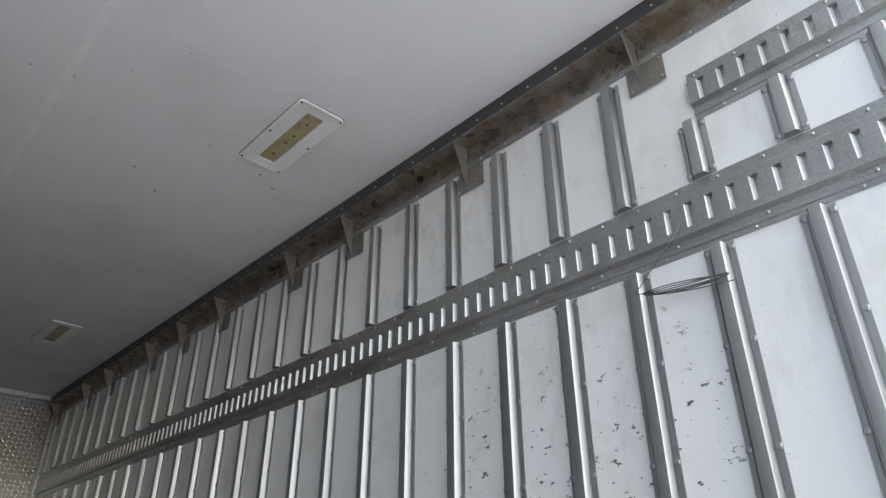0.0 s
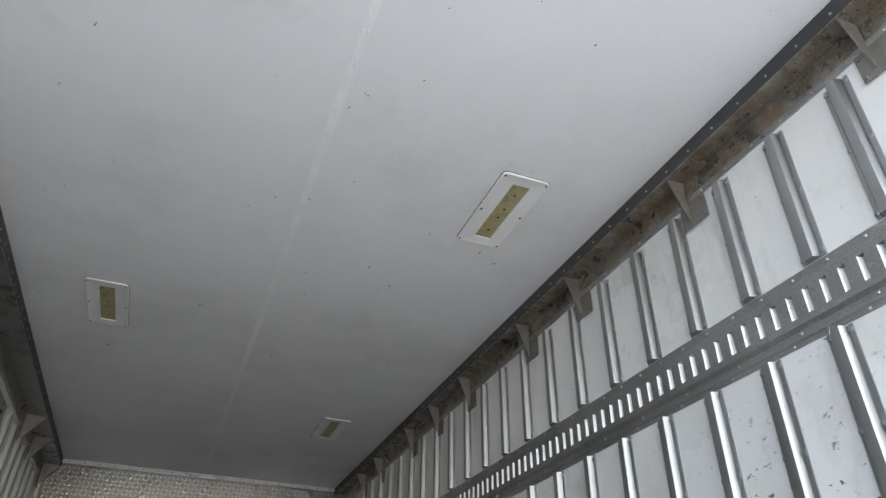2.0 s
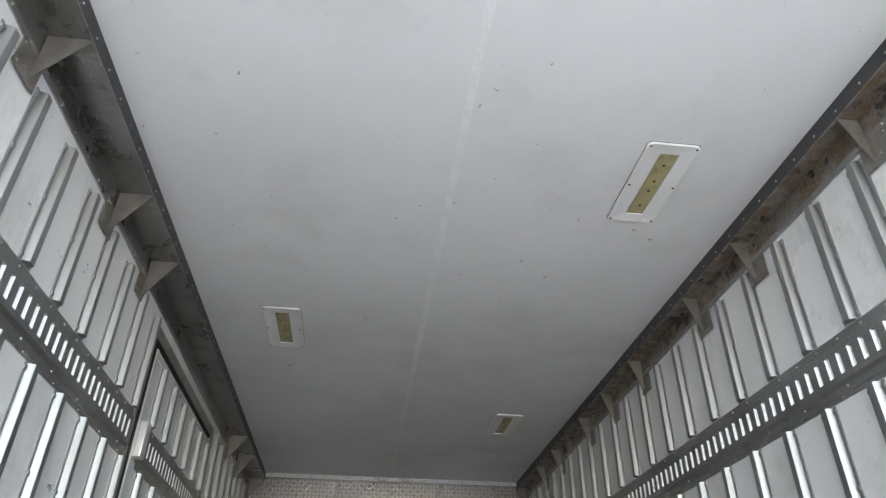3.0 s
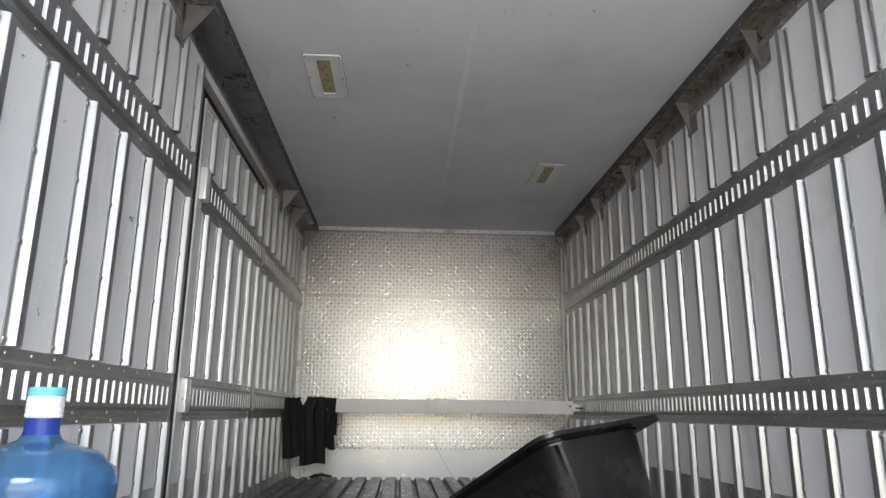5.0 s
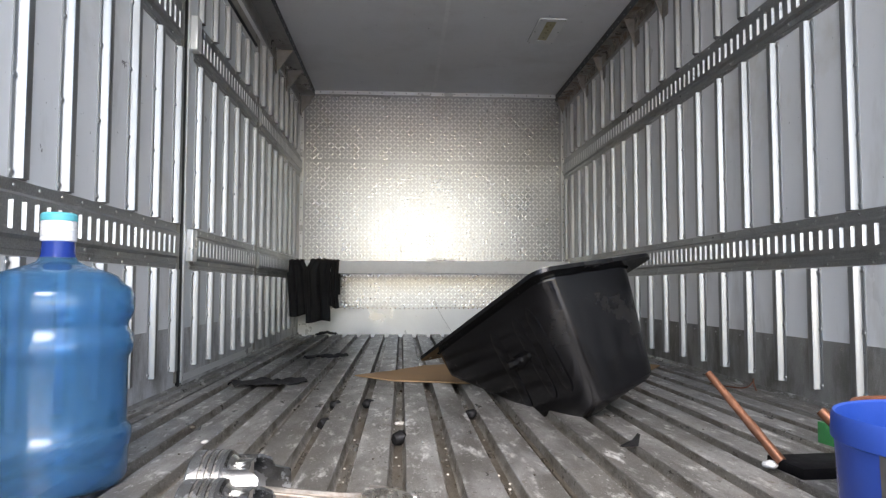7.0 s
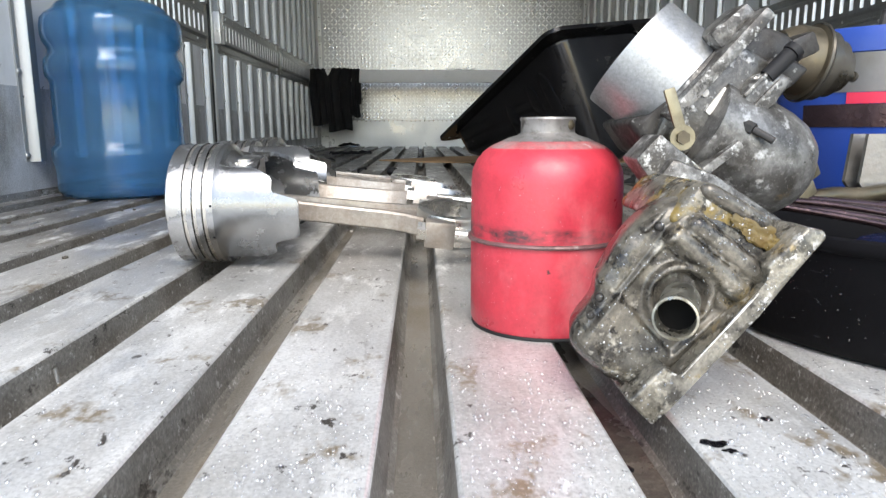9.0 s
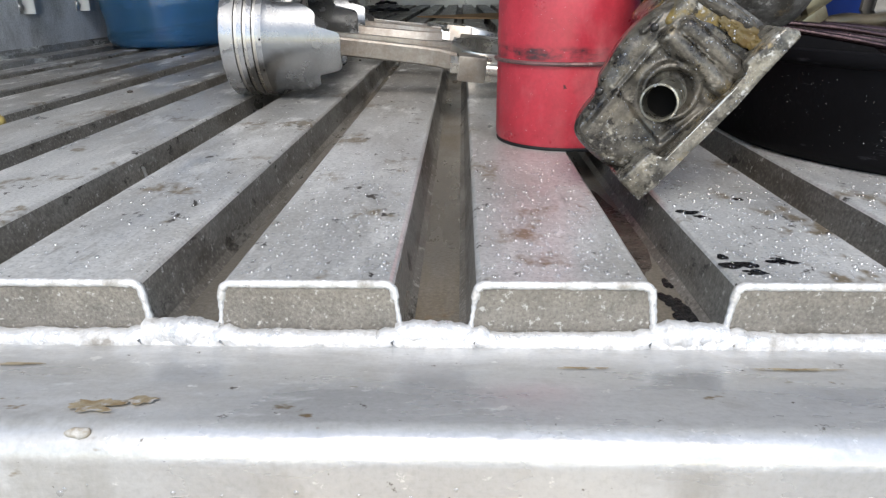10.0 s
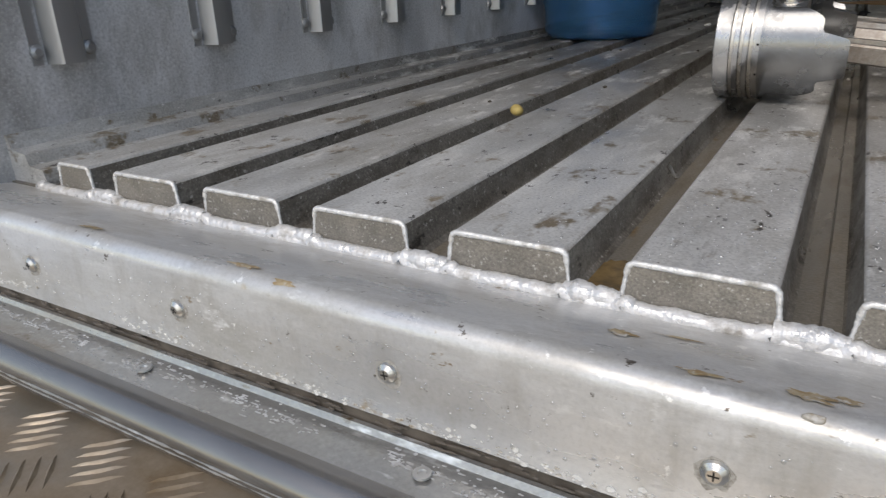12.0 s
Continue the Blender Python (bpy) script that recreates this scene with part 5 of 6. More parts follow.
def lump(name, label, category, x, y, r, mat, squash=0.7, z=0.0, seed=1):
    bm = bmesh.new()
    bmesh.ops.create_icosphere(bm, subdivisions=2, radius=r)
    for v in bm.verts:
        v.co *= 1 + 0.45 * noise.noise(v.co * 60 + Vector((seed * 3.1, 0, 0)))
        v.co.z *= squash
    zmin = min(v.co.z for v in bm.verts)
    return thing(name, label, category, pose(x, y, z - zmin, 0, 0, seed * 47), bm=bm, material=mat, smooth=50)


BITS = ((-0.210, 2.26, 0.020), (-0.214, 1.975, 0.019), (-0.105, 2.284, 0.019), (0.004, 1.768, 0.022), (0.004, 1.80, 0.017), (0.224, 2.09, 0.018))
for k, (x, y, r) in enumerate(BITS):
    lump("floor_scrap", "black oily scrap lying in a floor channel", "scrap", x, y, r, m_rubber, 0.9, -DEPTH, k + 2)
lump("washer_disc", "pale round disc lying in a floor channel", "scrap", 0.004, 2.02, 0.017, m_pale_chip, 0.3, -DEPTH, 21)
lump("yellow_chip", "small yellow chip in a floor channel", "scrap", -0.45, 0.390, 0.0085, m_yellow, 0.9, -0.008, 31)
lump("pebble", "dark pebble on a floor plank", "scrap", -0.55, 1.86, 0.008, m_chip, 0.8, 0.0, 33)
lump("stone", "pale stone beside the water jug", "scrap", -0.47, 1.69, 0.009, m_pale_chip, 0.6, 0.0, 35)
bm = bmesh.new()
prism(bm, [(0.0, 0.0), (0.045, 0.0), (0.05, 0.028), (0.036, 0.014)], "y", 0, 0.012)
thing("plastic_shard", "black plastic shard on the floor", "scrap", pose(0.535, 1.60, 0.0, 0, 0, 12), bm=bm, material=m_rubber)
bm = bmesh.new()
rod(bm, (-0.237, 0.2385, -0.010), (-0.229, 0.2265, -0.016), 0.0014, 0.0012, 8)
thing("metal_sliver", "bright sliver of metal in a floor channel", "scrap", bm=bm, material=m_bolt)

# crumbs in the channels and on the planks
rnd = random.Random(4)
bm = bmesh.new()
for i in range(420):
    k, y = rnd.randint(-6, 11), rnd.uniform(0.3, 4.8)
    x = PITCH * k + rnd.uniform(-0.015, 0.015)
    r = rnd.uniform(0.0015, 0.0055)
    bmesh.ops.create_icosphere(bm, subdivisions=1, radius=r, matrix=Matrix.Translation((x, y, -DEPTH + r * 0.4)) @ Matrix.Diagonal((1, rnd.uniform(0.7, 2), 0.6, 1)))
for i in range(150):
    r = rnd.uniform(0.001, 0.0035)
    bmesh.ops.create_icosphere(bm, subdivisions=1, radius=r, matrix=Matrix.Translation((PITCH * (rnd.randint(-6, 11) + 0.5) + rnd.uniform(-0.034, 0.034), rnd.uniform(0.4, 4.8), r * 0.4)) @ Matrix.Diagonal((1, rnd.uniform(0.7, 2), 0.6, 1)))
thing("floor_grit", "dark grit and crumbs in the floor channels", "grit", kind="stuff", bm=bm, material=m_chip)
bm = bmesh.new()
for i in range(130):
    k, y = rnd.choice((-2, -1, 0, 1, 2, 3, 5)), rnd.uniform(0.9, 3.2)
    r = rnd.uniform(0.0015, 0.004)
    bmesh.ops.create_icosphere(bm, subdivisions=1, radius=r, matrix=Matrix.Translation((PITCH * k + rnd.uniform(-0.014, 0.014), y, -DEPTH + r * 0.4)) @ Matrix.Diagonal((1, 1.3, 0.6, 1)))
thing("pale_crumbs", "pale crumbs in the floor channels", "grit", kind="stuff", bm=bm, material=m_pale_chip)

# oil spots
rnd = random.Random(11)


def splash(name, label, spots, mat, z):
    bm = bmesh.new()
    for x, y, r, q in spots:
        for k in range(14):
            a, d = rnd.uniform(0, 6.3), rnd.uniform(0, r * 0.8)
            s = rnd.uniform(0.25, 0.6) * r
            m = Matrix.Translation((x + d * math.cos(a) * q, y + d * math.sin(a), z + 0.0002)) @ Matrix.Diagonal((q, 1, 0.08, 1))
            bmesh.ops.create_icosphere(bm, subdivisions=1, radius=s, matrix=m)
    return thing(name, label, "oil", kind="stuff", bm=bm, material=mat)


splash("oil_drops", "wet black oil drops on the floor planks", [(0.137, 0.020, 0.0062, 1.35), (0.143, 0.012, 0.004, 1.6), (0.134, 0.030, 0.004, 0.9), (0.1605, 0.026, 0.0045, 1.7), (0.1395, 0.100, 0.0050, 1.3), (0.144, 0.092, 0.003, 1.2), (0.178, 0.125, 0.003, 1.2)], m_black_oil, 0.0)
splash("oil_pool", "wet black oil in a floor channel", [(0.119, 0.022, 0.011, 0.6), (0.117, 0.040, 0.010, 0.6), (0.120, 0.060, 0.007, 0.5), (0.112, 0.095, 0.006, 0.7), (0.106, 0.130, 0.010, 0.6)], m_black_oil, -DEPTH)

# a wet brown film under the dripping casting
bm = bmesh.new()
for x0, x1, y0, y1, z in ((0.0985, 0.1255, 0.055, 0.26, -DEPTH + 0.0004),):
    rows = []
    for i in range(61):
        u = i / 60
        y = y0 + (y1 - y0) * u
        w = math.sin(math.pi * min(1, 0.02 + u * 0.97)) ** 0.6 * (1 + 0.25 * noise.noise(Vector((y * 22, z * 90, 4.0))))
        rows.append((bm.verts.new((x0, y, z)), bm.verts.new((min(x1, x0 + (x1 - x0) * w), y + 0.004 * noise.noise(Vector((y * 90, 1, 2))), z))))
    for a, b in zip(rows, rows[1:]):
        bm.faces.new((a[0], a[1], b[1], b[0]))
thing("oil_film", "wet brown oil film spread under the dripping casting", "oil", kind="stuff", bm=bm, material=m_oil_film)

# brown water standing in a channel by the plank ends
bm = bmesh.new()
for xc, y1 in ((-0.224, 0.060),):
    ring = []
    for i in range(28):
        a = 2 * math.pi * i / 28
        f = 1 + 0.3 * noise.noise(Vector((3 * math.cos(a), 3 * math.sin(a), xc * 40)))
        ring.append(bm.verts.new((xc + 0.0125 * math.copysign(abs(math.cos(a)) ** 0.5, math.cos(a)) * min(1.0, f), y1 * (0.53 + 0.46 * math.sin(a) * f) + 0.001, -DEPTH + 0.0005)))
    bm.faces.new(ring)
thing("brown_puddle", "shallow rusty brown water at a channel end", "puddle", kind="stuff", bm=bm, material=m_puddle)

# rain drops near the open end
def drop(bm, r, h, seg, m):
    """A bead of water with its foot on m's ground plane."""
    top = bm.verts.new(m @ Vector((0, 0, r * h)))
    rings = [[bm.verts.new(m @ Vector((r * f * math.cos(a), r * f * math.sin(a), r * h * z))) for a in (2 * math.pi * k / seg for k in range(seg))] for f, z in ((1.0, 0.0), (0.84, 0.55), (0.48, 0.88))]
    for k in range(seg):
        n = (k + 1) % seg
        bm.faces.new((rings[2][k], rings[2][n], top))
        for a, b in zip(rings, rings[1:]):
            bm.faces.new((a[k], a[n], b[n], b[k]))


bm = bmesh.new()
for i in range(7600):
    y = abs(rnd.gauss(0.05, 0.15))
    x = rnd.gauss(0.08, 0.15)
    k = (x / PITCH) % 1.0
    if 0.19 < k < 0.81 and 0.004 < y < 0.5:
        r = rnd.choice((0.0003, 0.0004, 0.0005, 0.0006, 0.0008, 0.0013) if y < 0.22 else (0.0003, 0.0004, 0.0005)) * rnd.uniform(0.7, 1.2)
        drop(bm, r, 0.74, 7, Matrix.Translation((x, y, 0.0002)))
for i in range(1500):
    k = rnd.randint(-6, 5)
    x = PITCH * (k + 0.5) + rnd.uniform(-0.035, 0.035)
    r = rnd.uniform(0.0005, 0.0012)
    drop(bm, r, 0.6, 6, Matrix.Translation((x, -0.0002, -rnd.uniform(0.003, 0.022))) @ pose(0, 0, 0, 90, 0, 0))
for i in range(520):
    x, z = rnd.uniform(-0.75, 0.35), -rnd.uniform(0.026, 0.072)
    r = rnd.uniform(0.0004, 0.0013)
    drop(bm, r, 0.5, 7, Matrix.Translation((x, -0.1001, z)) @ pose(0, 0, 0, 90, 0, 0))
for i in range(260):
    a, z = radians(rnd.uniform(180, 265)), rnd.uniform(0.012, 0.066)
    q = 0.2047 + (z - 0.010) * 0.158
    r = rnd.uniform(0.0004, 0.0010)
    drop(bm, r * 0.55, 0.6, 6, Matrix.Translation((0.440 + q * math.cos(a), 0.315 + q * math.sin(a), z)) @ pose(0, 0, 0, 90, 0, math.degrees(a) + 90))
for i in range(150):
    a, z = radians(rnd.uniform(195, 345)), rnd.uniform(0.006, 0.108)
    r = rnd.uniform(0.00025, 0.0005)
    drop(bm, r, 0.6, 6, Matrix.Translation((0.0962 + 0.0555 * math.cos(a), 0.306 + 0.0555 * math.sin(a), z)) @ pose(0, 0, 0, 90, 0, math.degrees(a) + 90))
thing("rain_drops", "small clear rain drops on the wet floor ends", "water drops", kind="stuff", bm=bm, material=m_drop, smooth=60)


# ---- pistons with connecting rods ----
def piston(m):
    """Lies along +x, crown at x = 0, pin upright; its rod runs on to the big end."""
    th = thing("piston", "bare aluminium piston with steel connecting rod lying on the floor", "piston", m, "pistons with rods")
    RP, N = 0.065, 120

    def ring(x, r, inner=False):
        return [(x, r * math.cos(a), r * math.sin(a)) for a in (2 * math.pi * i / N for i in range(N))]

    def reach(a):
        """How far the skirt runs at angle a: long at the sides, short over the pin."""
        c = abs(math.cos(a))
        t = max(0.0, min(1.0, (c - 0.62) / 0.2))
        t = t * t * (3 - 2 * t)
        flare = max(0.0, min(1.0, (c - 0.905) / 0.055))
        return 0.086 + 0.021 * t + 0.027 * flare * flare * (3 - 2 * flare)

    def squeeze(a, x):
        """The recessed flats round the pin bosses, above and below."""
        s = abs(math.sin(a))
        t = max(0.0, min(1.0, (s - 0.72) / 0.18))
        t = t * t * (3 - 2 * t) * max(0.0, min(1.0, (x - 0.052) / 0.006))
        return 1 - 0.22 * t
    bm = bmesh.new()
    loops = [ring(0.0, 0.038), ring(0.0, RP - 0.0022), ring(0.0012, RP - 0.0008), ring(0.0165, RP - 0.0004)]
    for g in range(3):
        x = 0.0165 + g * 0.0100
        loops += [ring(x, RP - 0.0055), ring(x + 0.0046, RP - 0.0055), ring(x + 0.0046, RP - 0.0002), ring(x + 0.0100, RP)]
    x0 = 0.0480
    for u in (0.0, 0.12, 0.16, 0.22, 0.35, 0.5, 0.65, 0.8, 0.93, 1.0):
        lp = []
        for i in range(N):
            a = 2 * math.pi * i / N
            x = x0 + (reach(a) - x0) * u
            r = RP * squeeze(a, x) + 0.0002
            lp.append((x, r * math.cos(a), r * math.sin(a)))
        loops.append(lp)
    for u in (1.0, 0.6, 0.1):
        lp = []
        for i in range(N):
            a = 2 * math.pi * i / N
            x = x0 + (reach(a) - x0) * u
            r = RP * squeeze(a, x) - 0.0045
            lp.append((x, r * math.cos(a), r * math.sin(a)))
        loops.append(lp)
    skin(bm, loops, True, True)
    body = part("piston_body", bm, m_piston, th, smooth=28)
    body.data.materials.append(m_skirt)
    for f in body.data.polygons:
        c = f.center
        f.material_index = 1 if c.x > 0.049 and math.hypot(c.y, c.z) > RP - 0.003 and abs(f.normal.x) < 0.6 else 0
    for g in range(3):
        x = 0.0177 + g * 0.0100
        bm = bmesh.new()
        skin(bm, [ring(x, RP - 0.0056), ring(x, RP - 0.0010), ring(x + 0.0030, RP - 0.0010), ring(x + 0.0030, RP - 0.0056)], False)
        part("piston_ring", bm, m_ring, th, "steel piston ring")
    for a in (-18, 12):
        bm = bmesh.new()
        c = Vector((0.0462, -RP * math.cos(radians(a)), RP * math.sin(radians(a))))
        dome(bm, c, Vector((0, c.y, c.z)).normalized(), 0.0014, 0.0003, 8)
        part("oil_hole", bm, m_hole, th)
    bm = bmesh.new()
    rod(bm, (0.068, 0, -0.049), (0.068, 0, 0.049), 0.0200, seg=24)
    rod(bm, (0.068, 0, -0.0505), (0.068, 0, 0.0505), 0.013, seg=20)
    part("pin", bm, m_bolt, th, "steel gudgeon pin")
    # connecting rod, sloping down to the floor
    sl = pose(0.068, 0, 0, 0, 6.0, 0)
    bm = bmesh.new()
    loops = []
    for x, w in ((0.012, 0.0140), (0.10, 0.0165), (0.150, 0.0185), (0.172, 0.0225), (0.192, 0.0330)):
        f = w - 0.0062
        loops.append([(x, y, z) for y, z in ((w, -0.0085), (w, 0.0085), (w - 0.002, 0.0105), (f, 0.0105), (f - 0.001, 0.005), (1e-3 - f, 0.005), (-f, 0.0105), (0.002 - w, 0.0105), (-w, 0.0085), (-w, -0.0085), (0.002 - w, -0.0105), (-f, -0.0105), (1e-3 - f, -0.005), (f - 0.001, -0.005), (f, -0.0105), (w - 0.002, -0.0105))])
    skin(bm, loops, True, True)
    bmesh.ops.transform(bm, matrix=sl, verts=bm.verts)
    shank = part("rod_shank", bm, m_rodsteel, th, "forged steel rod", smooth=30)
    bm = bmesh.new()
    lathe(bm, [(0.031, -0.0155), (0.041, -0.0155), (0.0418, -0.013), (0.0418, 0.013), (0.041, 0.0155), (0.031, 0.0155), (0.031, -0.0155)], 36, sl @ Matrix.Translation((0.226, 0, 0)))
    part("big_end", bm, m_bolt, shank, "bright machined big end")
    for s in (-1, 1):
        bm = bmesh.new()
        box(bm, 0.194, 0.226, s * 0.046 - 0.009, s * 0.046 + 0.009, -0.0145, 0.0145, sl, 0.003)
        lug = part("cap_lug", bm, m_rodsteel, shank)
        bm = bmesh.new()
        rod(bm, sl @ Vector((0.188, s * 0.046, 0)), sl @ Vector((0.272, s * 0.046, 0)), 0.0072, seg=18)
        rod(bm, sl @ Vector((0.262, s * 0.046, 0)), sl @ Vector((0.268, s * 0.046, 0)), 0.0086, seg=18)
        rod(bm, sl @ Vector((0.186, s * 0.046, 0)), sl @ Vector((0.196, s * 0.046, 0)), 0.0108, seg=6)
        part("cap_bolt", bm, m_bolt, lug, "bright cap bolt")
    return th


first_piston = piston(pose(-0.2535, 0.556, 0.0652, 9, 0, -1.0))
copy_thing(first_piston, pose(-0.269, 0.738, 0.0652, -15, 0, 1.0))
copy_thing(first_piston, pose(-0.275, 0.905, 0.0652, -8, 0, 0.5))
copy_thing(first_piston, pose(-0.306, 1.065, 0.0652, 2, 0, -1.0))

# ---- red canister ----
can = thing("red_canister", "red painted steel canister with a seam and dull steel neck", "canister", pose(0.0962, 0.306, 0.0))
RC = 0.0555
bm = bmesh.new()
lathe(bm, [(0.0, 0.002), (RC - 0.004, 0.002), (RC - 0.0015, 0.0025), (RC, 0.006), (RC, 0.0635), (RC, 0.0685), (RC, 0.108), (RC - 0.001, 0.1155), (RC - 0.004, 0.1225), (RC - 0.009, 0.1285), (RC - 0.0125, 0.1312)], 56)
part("shell", bm, m_red, can, smooth=50)
bm = bmesh.new()
lathe(bm, [(RC - 0.0125, 0.1312), (RC - 0.0155, 0.1332), (0.033, 0.1362), (0.026, 0.1377), (0.020, 0.1385)], 56)
part("shoulder", bm, m_red_dusty, can, "dusty greyed shoulder", smooth=50)
bm = bmesh.new()
lathe(bm, [(RC - 0.001, 0.0642), (RC + 0.0022, 0.0648), (RC + 0.0028, 0.066), (RC + 0.0022, 0.0672), (RC - 0.001, 0.0678)], 56)
part("seam", bm, m_seam_steel, can, "dull scuffed rolled seam")
bm = bmesh.new()
lathe(bm, [(RC - 0.004, 0.0), (RC - 0.0012, 0.0), (RC - 0.0006, 0.0012), (RC - 0.0010, 0.0026), (RC - 0.004, 0.0026)], 56)
part("foot_rim", bm, m_rubber, can, "black foot rim")
bm = bmesh.new()
lathe(bm, [(0.0335, 0.1361), (0.029, 0.1382), (0.0222, 0.1402), (0.0196, 0.142), (0.0196, 0.1500), (0.0204, 0.1515), (0.0196, 0.1530), (0.015, 0.1530), (0.015, 0.145), (0.0, 0.145)], 36)
neck = part("neck", bm, m_neck, can, "dull steel neck")
bm = bmesh.new()
dome(bm, (0.0140, -0.0137, 0.1475), (0.7, -0.72, 0), 0.0036, 0.002, 10)
part("port_plug", bm, m_tan, neck)

# ---- throttle and thermostat housing ----
hs = thing("throttle_housing", "oily cast aluminium throttle body and water outlet housing", "engine part")


def block(outline, y0, y1, bevel, segments=2):
    bm = bmesh.new()
    prism(bm, outline, "y", y0, y1)
    if bevel:
        bmesh.ops.bevel(bm, geom=list(bm.edges), offset=bevel, segments=segments, affect="EDGES", profile=0.5)
    return bm


def bar(bm, p, q, w, d, bevel=0.0015):
    """A bevelled bar from p to q: w across in the upright plane, d deep along y."""
    p, q = Vector(p), Vector(q)
    v = q - p
    a = math.degrees(math.atan2(-v.z, v.x))
    box(bm, 0, v.length, -d / 2, d / 2, -w / 2, w / 2, Matrix.Translation(p) @ pose(0, 0, 0, 0, a, 0), bevel)


def rounded_outline(pts, times=3):
    """Cuts the corners of a closed outline until it runs smoothly."""
    for _ in range(times):
        pts = [tuple(a * (1 - f) + b * f for a, b in zip(p, q)) for p, q in zip(pts, pts[1:] + pts[:1]) for f in (0.25, 0.75)]
    return pts


def off_line(x, z, p, q):
    """Distance of (x, z) from the stretch p to q."""
    v, w = Vector((q[0] - p[0], q[1] - p[1])), Vector((x - p[0], z - p[1]))
    return (w - v * max(0.0, min(1.0, w.dot(v) / v.dot(v)))).length


def inside_by(x, z, corners):
    """How far (x, z) lies inside a convex outline given clockwise; negative outside."""
    return min(((q[0] - p[0]) * (p[1] - z) - (p[0] - x) * (q[1] - p[1])) / math.hypot(q[0] - p[0], q[1] - p[1]) for p, q in zip(corners, corners[1:] + corners[:1])) * -1


def step(d, soft=0.0005):
    """A smooth step from 0 to 1 as d passes zero."""
    return 1 / (1 + math.exp(max(-40.0, min(40.0, -d / soft))))


PANEL = [(0.1024, 0.0645), (0.1250, 0.0910), (0.1450, 0.0720), (0.1520, 0.0540), (0.1290, 0.0330), (0.1127, 0.0498)]


def casting_relief(x, z):
    """How far the front of the casting stands proud: a joint line, a raised panel, a collar round the outlet tube and two ribs."""
    beyond = ((x - 0.0985) * 0.0429 - (z - 0.0619) * 0.0318) / 0.0534
    h = -0.0032 * step(-beyond) - 0.0014 * math.exp(-(beyond / 0.0009) ** 2)
    h += 0.0030 * step(inside_by(x, z, PANEL), 0.0006)
    q = math.hypot(x - 0.1312, z - 0.0628)
    h += 0.0046 * step(0.0172 - q) - 0.0075 * step(0.0128 - q)
    clear_of_collar = step(q - 0.0175)
    for p, e, r, up in (((0.1275, 0.0925), (0.1600, 0.0665), 0.0046, 0.0058), ((0.1370, 0.0985), (0.1690, 0.0735), 0.0042, 0.0064), ((0.1130, 0.0985), (0.1210, 0.1080), 0.0030, 0.0030)):
        d = off_line(x, z, p, e)
        h += up * clear_of_collar * math.sqrt(max(0.0, 1 - (d / (r * 1.35)) ** 2))
    return h + 0.0006 * noise.noise(Vector((x, z, 0)) * 130)


edge = rounded_outline([(0.1080, 0.0105), (0.0850, 0.0290), (0.0788, 0.0385), (0.0812, 0.0470), (0.0920, 0.0600), (0.0918, 0.0690), (0.0962, 0.0770), (0.1040, 0.0920), (0.1180, 0.1065), (0.1360, 0.1140), (0.1600, 0.1030), (0.1830, 0.0880), (0.1770, 0.0735), (0.1655, 0.0580), (0.1355, 0.0235)], 4)
MID = (0.128, 0.058)
bm = bmesh.new()
loops = [[(0.150 + (x - 0.150) * 0.55, 0.196, 0.072 + (z - 0.072) * 0.68) for x, z in edge], [(0.140 + (x - 0.140) * 0.94, 0.160, 0.066 + (z - 0.066) * 0.96) for x, z in edge]]
for t in [1.0, 0.995, 0.985, 0.97] + [0.955 - 0.0145 * k for k in range(62)]:
    lp = []
    for x, z in edge:
        px_, pz = MID[0] + (x - MID[0]) * t, MID[1] + (z - MID[1]) * t
        d = (1 - t) * math.hypot(x - MID[0], z - MID[1])
        turn = 0.010 - math.sqrt(max(0.0, 0.010 ** 2 - max(0.0, 0.010 - d) ** 2))
        lp.append((px_, 0.1325 + turn - casting_relief(px_, pz) * min(1.0, d / 0.004), pz))
    loops.append(lp)
skin(bm, loops, True, True)
lower = part("water_outlet", bm, m_cast, hs, "oily cast aluminium water outlet", 75)
part("mounting_flange", block([(0.1166, 0.0008), (0.1240, 0.0090), (0.1650, 0.0564), (0.1770, 0.0728), (0.1948, 0.0937), (0.1935, 0.0975), (0.1851, 0.0990), (0.1668, 0.0802), (0.1695, 0.0736), (0.1508, 0.0505), (0.1283, 0.0247), (0.1211, 0.0319), (0.1035, 0.0138)], 0.1165, 0.150, 0.0018, 3), m_flange, lower, "wet worn machined mounting flange", 45)
bm = bmesh.new()
bead(bm, [(0.1290, 0.1172, 0.0262), (0.1508, 0.1172, 0.0514), (0.1640, 0.1172, 0.0675)], 0.0008, 5, 1.0, 0.0015, 8, 0.2)
part("flange_lip", bm, m_bolt, lower, "bright worn lip", 60)


def ridge(p, q, r, depth=0.6):
    """A rounded cast ridge lying half sunk in the front of the housing."""
    bm = bmesh.new()
    p, q = Vector(p), Vector(q)
    u = (q - p).normalized()
    v = u.cross(Vector((0, 1, 0)))
    loops = []
    for k, (t, f) in enumerate(((-0.10, 0.25), (-0.04, 0.75), (0.06, 1.0), (0.5, 1.06), (0.94, 1.0), (1.04, 0.75), (1.10, 0.25))):
        c = p + (q - p) * t
        loops.append([c + v * (r * f * math.cos(a)) + Vector((0, 1, 0)) * (r * depth * f * math.sin(a)) for a in (2 * math.pi * i / 16 for i in range(16))])
    skin(bm, loops, True, True)
    return bm


